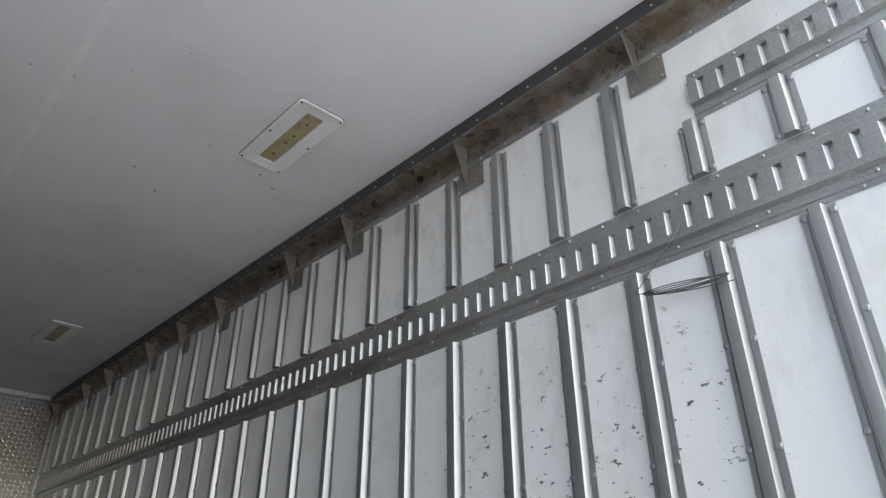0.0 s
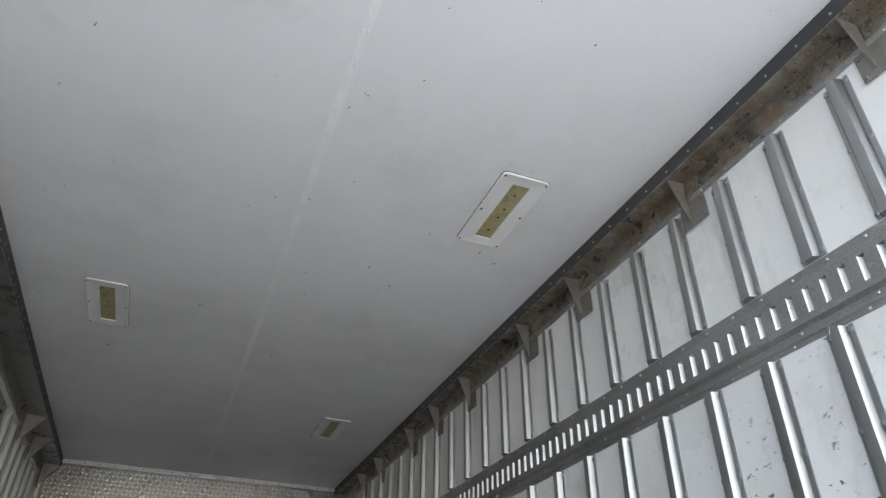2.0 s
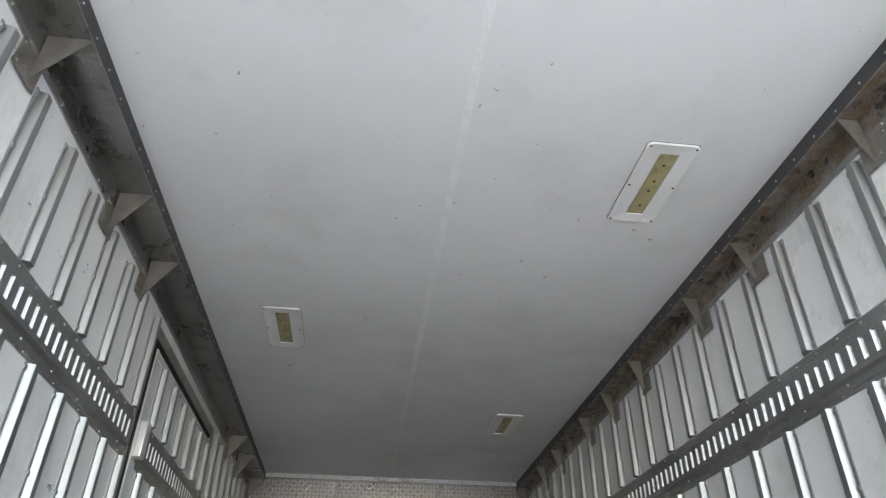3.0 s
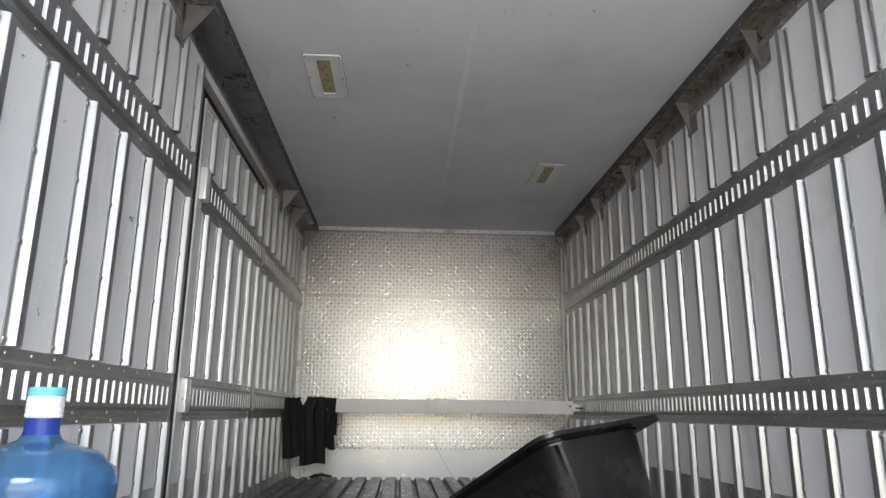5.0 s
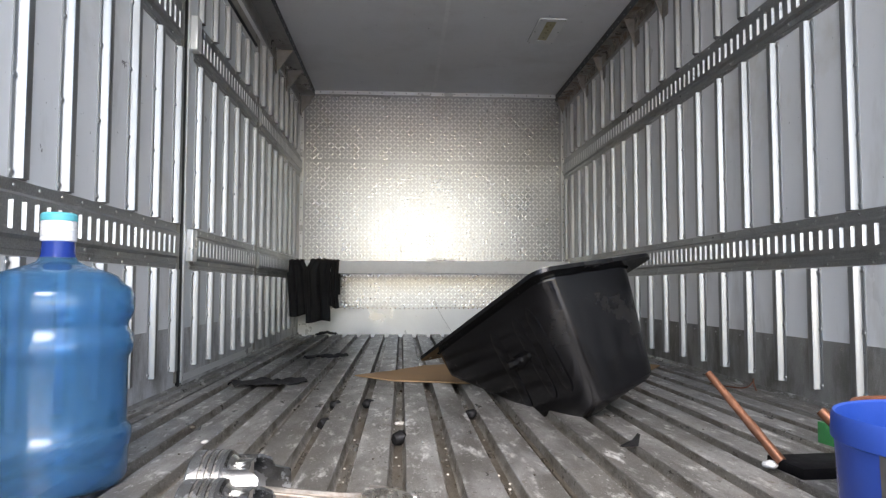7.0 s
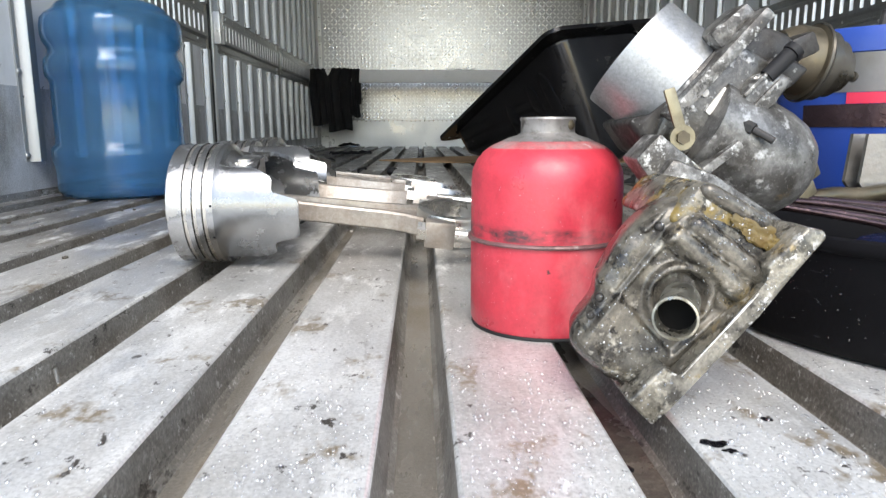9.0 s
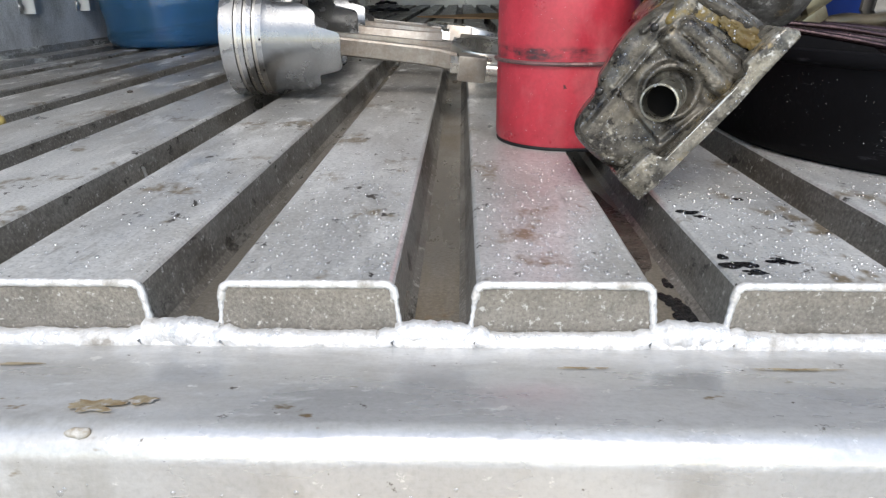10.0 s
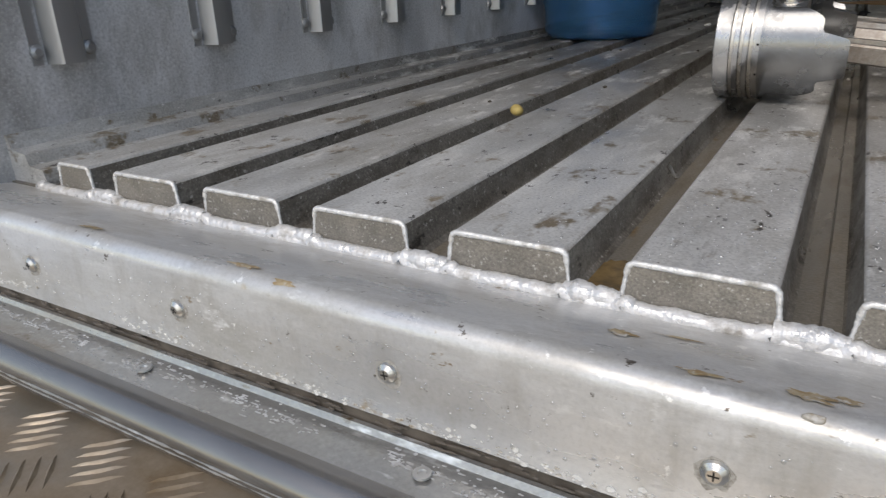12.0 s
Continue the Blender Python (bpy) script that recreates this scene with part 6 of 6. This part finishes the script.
bm = bmesh.new()
tm = Matrix.Translation((0.1300, 0.1255, 0.0620)) @ Vector((-0.0150, -0.0330, 0.0006)).to_track_quat("Z", "Y").to_matrix().to_4x4()
lathe(bm, [(0.0094, 0.0), (0.0094, 0.029), (0.0097, 0.0335), (0.0101, 0.0350), (0.0100, 0.0365), (0.0090, 0.0368), (0.0086, 0.0355), (0.0086, 0.001)], 36, tm)
tube = part("outlet_tube", bm, m_tube, lower, "zinc-plated outlet tube")
# black disc across the tube, painting in the shade of its inside
bm = bmesh.new()
lathe(bm, [(0.0, 0.024), (0.0085, 0.024)], 24, tm)
part("tube_depth", bm, m_hole, tube)
for c, r in (((0.0900, 0.126, 0.0640), 0.0026), ((0.0860, 0.126, 0.055), 0.0022), ((0.1175, 0.126, 0.0985), 0.0026)):
    bm = bmesh.new()
    bmesh.ops.create_icosphere(bm, subdivisions=2, radius=r, matrix=Matrix.Translation(c))
    part("cast_stud", bm, m_cast_dark, lower)
part("upper_cover", block([(0.122, 0.100), (0.137, 0.118), (0.145, 0.120), (0.176, 0.098), (0.182, 0.086), (0.164, 0.084), (0.140, 0.094)], 0.130, 0.215, 0.005, 3), m_cast_amber, hs, "amber-stained cast cover", 50)
part("cast_rib", ridge((0.142, 0.131, 0.1155), (0.172, 0.131, 0.0985), 0.0042, 0.9), m_cast, hs, smooth=60)
bm = bmesh.new()
for x, z, a, b, tn in ((0.1675, 0.0950, 0.0095, 0.0050, 30), (0.159, 0.0995, 0.006, 0.0030, 28), (0.174, 0.0895, 0.005, 0.0035, 40)):
    blob = bmesh.ops.create_icosphere(bm, subdivisions=4, radius=1.0)["verts"]
    for v in blob:
        v.co *= 1 + 0.55 * noise.noise(v.co * 2.2 + Vector((x * 900, 0, z * 700)))
    bmesh.ops.transform(bm, matrix=Matrix.Translation((x, 0.1282, z)) @ pose(0, 0, 0, 0, tn, 0) @ Matrix.Diagonal((a, 0.0012, b, 1)), verts=blob)
part("oil_residue", bm, m_amber, hs, "amber oil residue", 60)
part("elbow_flange", block([(0.133, 0.105), (0.150, 0.128), (0.176, 0.118), (0.226, 0.086), (0.222, 0.076), (0.206, 0.072), (0.160, 0.094)], 0.198, 0.212, 0.003), m_cast_light, hs, "worn elbow flange", 40)
# elbow: a smooth egg-shaped swelling on a short neck
bm = bmesh.new()
lathe(bm, [(0.0, 0.040), (0.012, 0.0388), (0.022, 0.0345), (0.030, 0.027), (0.0345, 0.017), (0.0362, 0.005), (0.0360, -0.008), (0.0345, -0.020), (0.0325, -0.032), (0.0315, -0.045), (0.0, -0.045)], 48, Matrix.Translation((0.219, 0.250, 0.127)) @ Vector((0.80, 0.1, -0.42)).to_track_quat("Z", "Y").to_matrix().to_4x4())
part("elbow", bm, m_elbow, hs, "grey speckled cast elbow", 60)
part("side_lug", block([(0.130, 0.127), (0.144, 0.142), (0.175, 0.118), (0.151, 0.100)], 0.205, 0.235, 0.002), m_cast_light, hs, "white-speckled lug", 40)
# throttle barrel
AX = Vector((-0.70, 0.25, 0.62)).normalized()
C0 = Vector((0.147, 0.282, 0.196))
bq = Matrix.Translation(C0) @ AX.to_track_quat("Z", "Y").to_matrix().to_4x4()
bm = bmesh.new()
lathe(bm, [(0.0372, 0.0), (0.0398, 0.0), (0.0402, -0.002), (0.0398, -0.012), (0.0398, -0.042), (0.0335, -0.042), (0.0335, -0.010), (0.0372, 0.0)], 48, bq)
part("throttle_ring", bm, m_bore, hs, "bright machined throttle ring")
bm = bmesh.new()
lathe(bm, [(0.0333, -0.020), (0.0, -0.020)], 32, bq)
part("throttle_plate", bm, m_tan, hs, "brass throttle plate")
bm = bmesh.new()
lathe(bm, [(0.0, -0.044), (0.0385, -0.044), (0.0355, -0.050), (0.0345, -0.074), (0.037, -0.078), (0.037, -0.086), (0.0, -0.086)], 40, bq)
part("throttle_barrel", bm, m_cast_dark, hs, "sooty throttle barrel", 40)
bm = bmesh.new()
lathe(bm, [(0.0, -0.0425), (0.0425, -0.0425), (0.043, -0.044), (0.043, -0.049), (0.0425, -0.0505), (0.0, -0.0505)], 40, bq)
bar(bm, (0.184, 0.246, 0.197), (0.2065, 0.246, 0.2165), 0.0125, 0.030, 0.004)
part("throttle_flange", bm, m_cast_light, hs, "pale throttle flange", 40)
part("throttle_body", block([(0.134, 0.150), (0.158, 0.156), (0.210, 0.210), (0.232, 0.203), (0.246, 0.190), (0.196, 0.143), (0.172, 0.122), (0.150, 0.128)], 0.236, 0.310, 0.005, 3), m_cast_dark, hs, "sooty throttle body casting", 50)
bm = bmesh.new()
bar(bm, (0.156, 0.240, 0.151), (0.212, 0.250, 0.2135), 0.0085, 0.040, 0.0030)
part("flange_edge", bm, m_cast_light, hs, "worn pale edge of the throttle flange", 45)
part("body_face", block([(0.1488, 0.1375), (0.1600, 0.1650), (0.1854, 0.1902), (0.1960, 0.1995), (0.2236, 0.1830), (0.2140, 0.1760), (0.1963, 0.1550), (0.1884, 0.1440), (0.1782, 0.1380), (0.1708, 0.1250)], 0.232, 0.262, 0.003, 2), m_cast_oily, hs, "speckled sooty throttle casting", 45)
part("throttle_bracket", block([(0.1867, 0.1487), (0.1936, 0.1548), (0.2065, 0.1770), (0.2210, 0.1790), (0.2326, 0.1738), (0.2203, 0.1598), (0.2028, 0.1436), (0.1965, 0.1430)], 0.224, 0.268, 0.003, 2), m_cast_light, hs, "worn speckled cast bracket", 45)
part("throttle_bracket", block([(0.2101, 0.1790), (0.2200, 0.1880), (0.2303, 0.1890), (0.2457, 0.1811), (0.2349, 0.1700), (0.2240, 0.1660)], 0.232, 0.272, 0.003, 2), m_cast_dark, hs, "dark cast bracket", 45)
bm = bmesh.new()
for p, q in (((0.2005, 0.2242, 0.1640), (0.2135, 0.2242, 0.1775)), ((0.2075, 0.2242, 0.1580), (0.2225, 0.2242, 0.1735))):
    bar(bm, p, q, 0.0030, 0.004, 0.0012)
part("cast_ribs", bm, m_cast_light, hs, smooth=45)
bm = bmesh.new()
bar(bm, (0.160, 0.226, 0.108), (0.196, 0.228, 0.136), 0.006, 0.03, 0.002)
part("joint_lip", bm, m_cast_light, hs, smooth=40)
bm = bmesh.new()
bar(bm, (0.222, 0.250, 0.186), (0.250, 0.262, 0.198), 0.014, 0.024, 0.003)
part("bracket_arm", bm, m_cast_dark, hs)
bm = bmesh.new()
rod(bm, (0.2150, 0.226, 0.1760), (0.2275, 0.224, 0.1895), 0.0050, seg=16)
rod(bm, (0.2275, 0.224, 0.1895), (0.2305, 0.224, 0.1925), 0.0058, seg=16)
part("sensor_plug", bm, m_rubber, hs, "black sensor plug")
bm = bmesh.new()
bar(bm, (0.1505, 0.214, 0.168), (0.1600, 0.214, 0.141), 0.0068, 0.0028, 0.0008)
rod(bm, (0.1600, 0.2125, 0.1395), (0.1600, 0.2155, 0.1395), 0.0076, seg=24)
lever = part("lever", bm, m_gold, hs, "gold passivated lever", 40)
bm = bmesh.new()
rod(bm, (0.1600, 0.2105, 0.1395), (0.1600, 0.2126, 0.1395), 0.0042, seg=6)
rod(bm, (0.1600, 0.2155, 0.1395), (0.1600, 0.2500, 0.1395), 0.0050, seg=12)
part("lever_bolt", bm, m_tan, lever)
bm = bmesh.new()
rod(bm, (0.196, 0.222, 0.149), (0.2035, 0.214, 0.144), 0.0040, seg=6)
rod(bm, (0.2035, 0.214, 0.144), (0.2125, 0.207, 0.1375), 0.0023, seg=12)
part("stud", bm, m_screw, hs, "black threaded stud")
bm = bmesh.new()
rod(bm, (0.1795, 0.2305, 0.1665), (0.1795, 0.2325, 0.1665), 0.0024, seg=14)
rod(bm, (0.1720, 0.2305, 0.158), (0.1720, 0.2325, 0.158), 0.0013, seg=12)
bar(bm, (0.1815, 0.2315, 0.154), (0.193, 0.2315, 0.169), 0.0042, 0.0022, 0.0008)
part("paint_marks", bm, m_pale_chip, hs, "cream paint dots and smear")
# vacuum actuator
am = Matrix.Translation((0.256, 0.300, 0.197)) @ Matrix.Scale(0.92, 4) @ Vector((0.97, 0.06, -0.22)).to_track_quat("Z", "Y").to_matrix().to_4x4()
bm = bmesh.new()
lathe(bm, [(0.0, 0.0), (0.018, 0.0), (0.022, 0.006), (0.0255, 0.014), (0.0265, 0.026), (0.0295, 0.027), (0.0295, 0.029), (0.0, 0.029)], 40, am)
act = part("actuator", bm, m_tan, hs, "brass-toned vacuum actuator", 40)
bm = bmesh.new()
lathe(bm, [(0.0302, 0.0275), (0.0312, 0.029), (0.0302, 0.0305)], 40, am)
lathe(bm, [(0.0, 0.0291), (0.0294, 0.0291), (0.0294, 0.031), (0.0272, 0.033), (0.0268, 0.040), (0.0225, 0.0425), (0.0220, 0.0500), (0.0165, 0.0530), (0.0160, 0.0580), (0.0, 0.0590)], 40, am)
rod(bm, am @ Vector((0, 0, 0.058)), am @ Vector((0.006, 0, 0.072)), 0.0028, seg=12)
rod(bm, am @ Vector((0.006, 0, 0.072)), am @ Vector((0.007, 0, 0.0745)), 0.0040, seg=12)
part("actuator_cap", bm, m_oilcan, act, "dark stepped actuator cap")

# rain beads on the casting
rnd = random.Random(23)
verts, faces = [], []
for ob in [c for c in bpy.data.objects if c.parent in (hs, lower) and c.type == "MESH"]:
    n = len(verts)
    verts += [v.co.copy() for v in ob.data.vertices]
    faces += [[n + i for i in f.vertices] for f in ob.data.polygons]
tree = BVHTree.FromPolygons(verts, faces)
bm = bmesh.new()
for i in range(1000):
    x, z = rnd.uniform(0.075, 0.20), rnd.uniform(0.003, 0.125)
    at, nrm, _, _ = tree.ray_cast(Vector((x, 0.02, z)), Vector((0, 1, 0)))
    if at is not None and at.y < 0.16:
        if nrm.y > 0:
            nrm = -nrm
        drop(bm, rnd.choice((0.0003, 0.0004, 0.0005, 0.0006, 0.0009)) * rnd.uniform(0.8, 1.2), 0.6, 7, Matrix.Translation(at) @ nrm.to_track_quat("Z", "Y").to_matrix().to_4x4())
thing("rain_beads", "small clear rain beads on the oily casting", "water drops", kind="stuff", bm=bm, material=m_drop, smooth=60)

# ---- black basin with loose parts ----
basin = thing("black_basin", "low round black basin holding oily parts", "basin", pose(0.440, 0.315, 0.0))
bm = bmesh.new()
lathe(bm, [(0.0, 0.004), (0.188, 0.004), (0.196, 0.0), (0.202, 0.003), (0.2045, 0.010), (0.2140, 0.070), (0.2095, 0.0715), (0.199, 0.012), (0.0, 0.010)], 80)
part("tub", bm, m_basin, basin, smooth=45)
bm = bmesh.new()
lathe(bm, [(0.2090, 0.0712), (0.2142, 0.0690), (0.2180, 0.0705), (0.2195, 0.0745), (0.2185, 0.0785), (0.2150, 0.0800), (0.2105, 0.0785), (0.2090, 0.0712)], 80)
part("rim", bm, m_basin, basin, "rolled black rim", 50)


def loose(name, label, pts, r, mat, flat=None):
    ob = tube_curve(name, pts, r, mat)
    return tagged(ob, label, "engine part", "loose engine parts")


loose("bent_pipe", "bent brass-toned pipe lying across the basin", [(0.314, 0.336, 0.088), (0.330, 0.340, 0.093), (0.355, 0.342, 0.090), (0.385, 0.346, 0.095), (0.43, 0.36, 0.092), (0.52, 0.40, 0.070)], 0.0068, m_tan)
for k in range(9):
    u = k / 8
    p, q = Vector((0.236 + 0.004 * (k % 3), 0.300 + 0.006 * k, 0.0925 - 0.003 * (k % 2))), Vector((0.395 + 0.05 * u, 0.270 + 0.090 * u, 0.064 + 0.016 * u))
    mid = (p + q) / 2 + Vector((0, 0, 0.004 + 0.004 * (k % 3)))
    loose("push_rod", "thin oily dark brown steel rod lying over the basin rim", [p, mid, q], 0.0026 + 0.0006 * (k % 2), m_oily)
bm = bmesh.new()
lathe(bm, [(0.03, 0.0), (0.11, 0.0), (0.12, 0.006), (0.12, 0.03), (0.112, 0.036), (0.03, 0.036), (0.03, 0.0)], 40)
thing("steel_drum", "oily steel drum lying in the basin", "engine part", pose(0.475, 0.315, 0.0125), bm=bm, material=m_oily)
bm = bmesh.new()
box(bm, -0.013, 0.013, -0.006, 0.006, -0.006, 0.006, bevel=0.0015)
box(bm, -0.004, 0.024, -0.004, 0.004, 0.004, 0.016, bevel=0.0015)
thing("brass_clip", "small amber metal clip on the basin rim", "engine part", pose(0.300, 0.330, 0.0940, 0, -30, 20), bm=bm, material=m_gold)

# ---- blue bucket and what stands round it ----
bucket = thing("blue_bucket", "blue plastic bucket, open, with scrap in it", "bucket", pose(0.565, 0.632, 0.0) @ Matrix.Diagonal((0.855, 0.855, 1, 1)))
bm = bmesh.new()
lathe(bm, [(0.0, 0.004), (0.118, 0.004), (0.122, 0.0), (0.126, 0.004), (0.136, 0.225), (0.140, 0.227), (0.140, 0.234), (0.1385, 0.250), (0.1365, 0.253), (0.134, 0.251), (0.122, 0.012), (0.0, 0.012)], 64)
part("pail", bm, m_blue_bucket, bucket, smooth=45)
bm = bmesh.new()
bmesh.ops.create_icosphere(bm, subdivisions=3, radius=0.09, matrix=Matrix.Translation((0.02, 0.02, 0.085)) @ Matrix.Diagonal((1.05, 1.05, 0.8, 1)))
for v in bm.verts:
    v.co += Vector((1, 1, 1)) * 0.02 * noise.noise(v.co * 25)
part("scrap_fill", bm, m_grey_plate, bucket, "grey scrap in the bucket")
bm = bmesh.new()
prism(bm, [(-0.09, -0.10), (0.10, -0.10), (0.115, 0.02), (0.06, 0.028), (-0.085, 0.020)], "y", -0.003, 0.003)
thing("dark_plate", "dark grey sheet standing in the bucket", "sheet metal", pose(0.600, 0.610, 0.262, 12, 0, 8) @ Matrix.Scale(0.8, 4), bm=bm, material=m_grey_plate)
for nm, lb, z0, z1, mt, a0, a1 in (("label_stripe", "red stripe of the bucket label", 0.1715, 0.1835, m_red_plastic, -141, -60), ("label_panel", "dark panel of the bucket label", 0.146, 0.1710, m_oily, -166, -60), ("label_panel", "grey panel of the bucket label", 0.184, 0.2260, m_grey_plate, -166, -60)):
    bm = bmesh.new()
    sheet(bm, 18, 1, lambda u, v: ((0.1268 + 0.0445 * (z0 + (z1 - z0) * v) + 0.0008) * math.cos(radians(a0 + (a1 - a0) * u)), (0.1268 + 0.0445 * (z0 + (z1 - z0) * v) + 0.0008) * math.sin(radians(a0 + (a1 - a0) * u)), z0 + (z1 - z0) * v))
    part(nm, bm, mt, bucket, lb, smooth=60)
bm = bmesh.new()
for s in (0, 1):
    prism(bm, [(0.0, 0.0), (0.05, 0.035), (0.12, 0.045), (0.12, -0.04), (0.06, -0.05), (0.02, -0.035)], "y", s * 0.02, s * 0.02 + 0.004)
thing("steel_bracket", "grey-brown bent steel bracket in the basin", "engine part", pose(0.372, 0.36, 0.140, 0, 35, 0), bm=bm, material=m_bracket)

bm = bmesh.new()
lathe(bm, [(0.0, 0.002), (0.098, 0.002), (0.1, 0.0), (0.1, 0.185), (0.102, 0.188), (0.1, 0.191), (0.096, 0.189), (0.0955, 0.008), (0.0, 0.008)], 48)
thing("rusty_can", "open rusty steel can standing on the floor", "can", pose(0.852, 1.052, 0.0), bm=bm, material=m_rust)


def pipe(name, label, p, q, r0, r1, mat):
    th = thing(name, label, "pipe", group="copper pipes")
    p, q = Vector(p), Vector(q)
    d = (q - p)
    m = Matrix.Translation(p) @ d.to_track_quat("Z", "Y").to_matrix().to_4x4()
    bm = bmesh.new()
    lathe(bm, [(r0 * 0.8, 0), (r0, 0)] + [(r0 + (r1 - r0) * u + 0.0004 * math.sin(23 * u), d.length * u) for u in (0.1, 0.2, 0.35, 0.5, 0.65, 0.8, 0.9, 1.0)] + [(r1 * 0.7, d.length)], 20, m)
    part("tube", bm, mat, th)
    bm = bmesh.new()
    lathe(bm, [(0, d.length - 0.001), (r1 * 0.72, d.length - 0.001)], 16, m)
    part("end_face", bm, m_tan, th, "pale pipe end")
    return th


pipe("copper_pipe", "oxidised copper pipe leaning up from a black slab", (0.803, 1.380, 0.018), (0.718, 1.53, 0.184), 0.0108, 0.0082, m_copper)
pipe("copper_pipe", "short thick copper pipe leaning up from a black slab", (0.985, 1.360, 0.021), (0.928, 1.438, 0.112), 0.0125, 0.0115, m_copper)
carton = thing("green_carton", "small green printed carton lying behind the bucket", "carton", pose(1.085, 1.60, 0.0, 0, 0, 8))
bm = bmesh.new()
box(bm, -0.045, 0.045, -0.030, 0.030, 0.0, 0.052, bevel=0.002)
part("box", bm, m_green, carton)
for z0, z1, x1 in ((0.026, 0.033, 0.034), (0.040, 0.043, 0.020)):
    bm = bmesh.new()
    box(bm, -0.036, x1, -0.0308, -0.0296, z0, z1)
    part("print_bar", bm, m_wrap, carton, "white printed bar")
bm = bmesh.new()
box(bm, -0.13, 0.13, -0.06, 0.06, 0.0, 0.022, bevel=0.003)
thing("black_slab", "flat black slab lying on the floor under the pipe", "slab", pose(0.93, 1.375, 0.0, 0, 0, 4), bm=bm, material=m_basin)
lump("plastic_wrap", "crumpled clear wrap round the pipe end", "wrap", 0.785, 1.395, 0.015, m_wrap, 0.6, 0.0, 41)
tagged(tube_curve("wire_hook", [(1.22, 2.60, 0.006), (1.25, 2.52, 0.004), (1.29, 2.45, 0.006), (1.305, 2.43, 0.035), (1.30, 2.42, 0.05), (1.295, 2.41, 0.03), (1.30, 2.40, 0.006)], 0.0025, m_rust), "bent rusty wire hook on the floor", "wire")

# ---- floor planks ----
def plank_mesh(w):
    bm = bmesh.new()
    h, b = w / 2, 0.0022
    prism(bm, [(-h - 0.0075, -DEPTH), (-h - 0.0042, -DEPTH + 0.0035), (-h - 0.0028, -DEPTH + 0.008), (-h, -b), (-h + b * 0.4, -b * 0.4), (-h + b, 0), (h - b, 0), (h - b * 0.4, -b * 0.4), (h, -b), (h + 0.0028, -DEPTH + 0.008), (h + 0.0042, -DEPTH + 0.0035), (h + 0.0075, -DEPTH)], "y", 0, YF - 0.006)
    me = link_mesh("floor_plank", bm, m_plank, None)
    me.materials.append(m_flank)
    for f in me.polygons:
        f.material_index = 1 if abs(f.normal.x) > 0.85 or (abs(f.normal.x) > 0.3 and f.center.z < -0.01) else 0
    return me


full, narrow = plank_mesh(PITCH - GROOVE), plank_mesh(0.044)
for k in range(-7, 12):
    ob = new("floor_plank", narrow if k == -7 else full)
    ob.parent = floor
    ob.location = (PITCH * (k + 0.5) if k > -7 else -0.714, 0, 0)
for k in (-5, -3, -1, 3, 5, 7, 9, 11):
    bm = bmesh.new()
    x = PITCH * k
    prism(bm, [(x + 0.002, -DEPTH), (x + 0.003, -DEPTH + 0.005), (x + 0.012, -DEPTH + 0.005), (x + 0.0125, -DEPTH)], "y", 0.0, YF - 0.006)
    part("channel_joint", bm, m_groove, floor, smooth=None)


bm = bmesh.new()
line = []
for k in range(-7, 12):
    x0, x1 = (PITCH * k + 0.018, PITCH * (k + 1) - 0.018)
    line += [(x0 - 0.004, -0.004, -DEPTH - 0.001), (x0, -0.004, -DEPTH + 0.003), (x0 + 0.006, -0.0045, -DEPTH), (x1 - 0.006, -0.0045, -DEPTH), (x1, -0.004, -DEPTH + 0.003), (x1 + 0.004, -0.004, -DEPTH - 0.001)]
bead(bm, line, 0.0052, 3, 1.0, 0.0018, 10, 0.15)
for k in range(-6, 12):
    for d, r in ((-0.007, 0.0064), (0.006, 0.0058), (0.0, 0.0050)):
        bead(bm, [(PITCH * k + d - 0.010, -0.002, -DEPTH + 0.002), (PITCH * k + d, -0.0025, -DEPTH + 0.0036), (PITCH * k + d + 0.009, -0.002, -DEPTH + 0.002)], r, 11 * k + d, 1.0, 0.0018, 9, 0.32)
stuffed(part("weld_bead", bm, m_weld, floor, "bright uneven weld bead along the plank ends", smooth=60))
for k in range(-7, 12):
    h = (PITCH - GROOVE) / 2 if k > -7 else 0.022
    at = (PITCH * (k + 0.5) if k > -7 else -0.714, 0, 0)
    bm = bmesh.new()
    prism(bm, [(-h - 0.003, -DEPTH), (-h, -0.001), (h, -0.001), (h + 0.003, -DEPTH)], "y", -0.0012, -0.0002)
    part("end_cap", bm, m_endcap, floor, "dirty grey plank end cap").location = at
    bm = bmesh.new()
    bead(bm, [(-h - 0.0005, -0.0008, -0.0075), (-h + 0.0002, -0.0008, -0.003), (-h + 0.003, -0.0008, -0.0009), (h - 0.003, -0.0008, -0.0009), (h - 0.0002, -0.0008, -0.003), (h + 0.0005, -0.0008, -0.0075)], 0.0020, k * 7.3, 1.0, 0.0012, 7, 0.22)
    for sx in (-1, 1):
        bead(bm, [(sx * (h + 0.0005), -0.0008, -0.007), (sx * (h + 0.003), -0.0008, -DEPTH)], 0.0015, k * 3.1 + sx, 1.0, 0.0012, 6, 0.5)
    part("end_weld", bm, m_weld, floor, "thin bright weld round a plank end", smooth=60).location = at
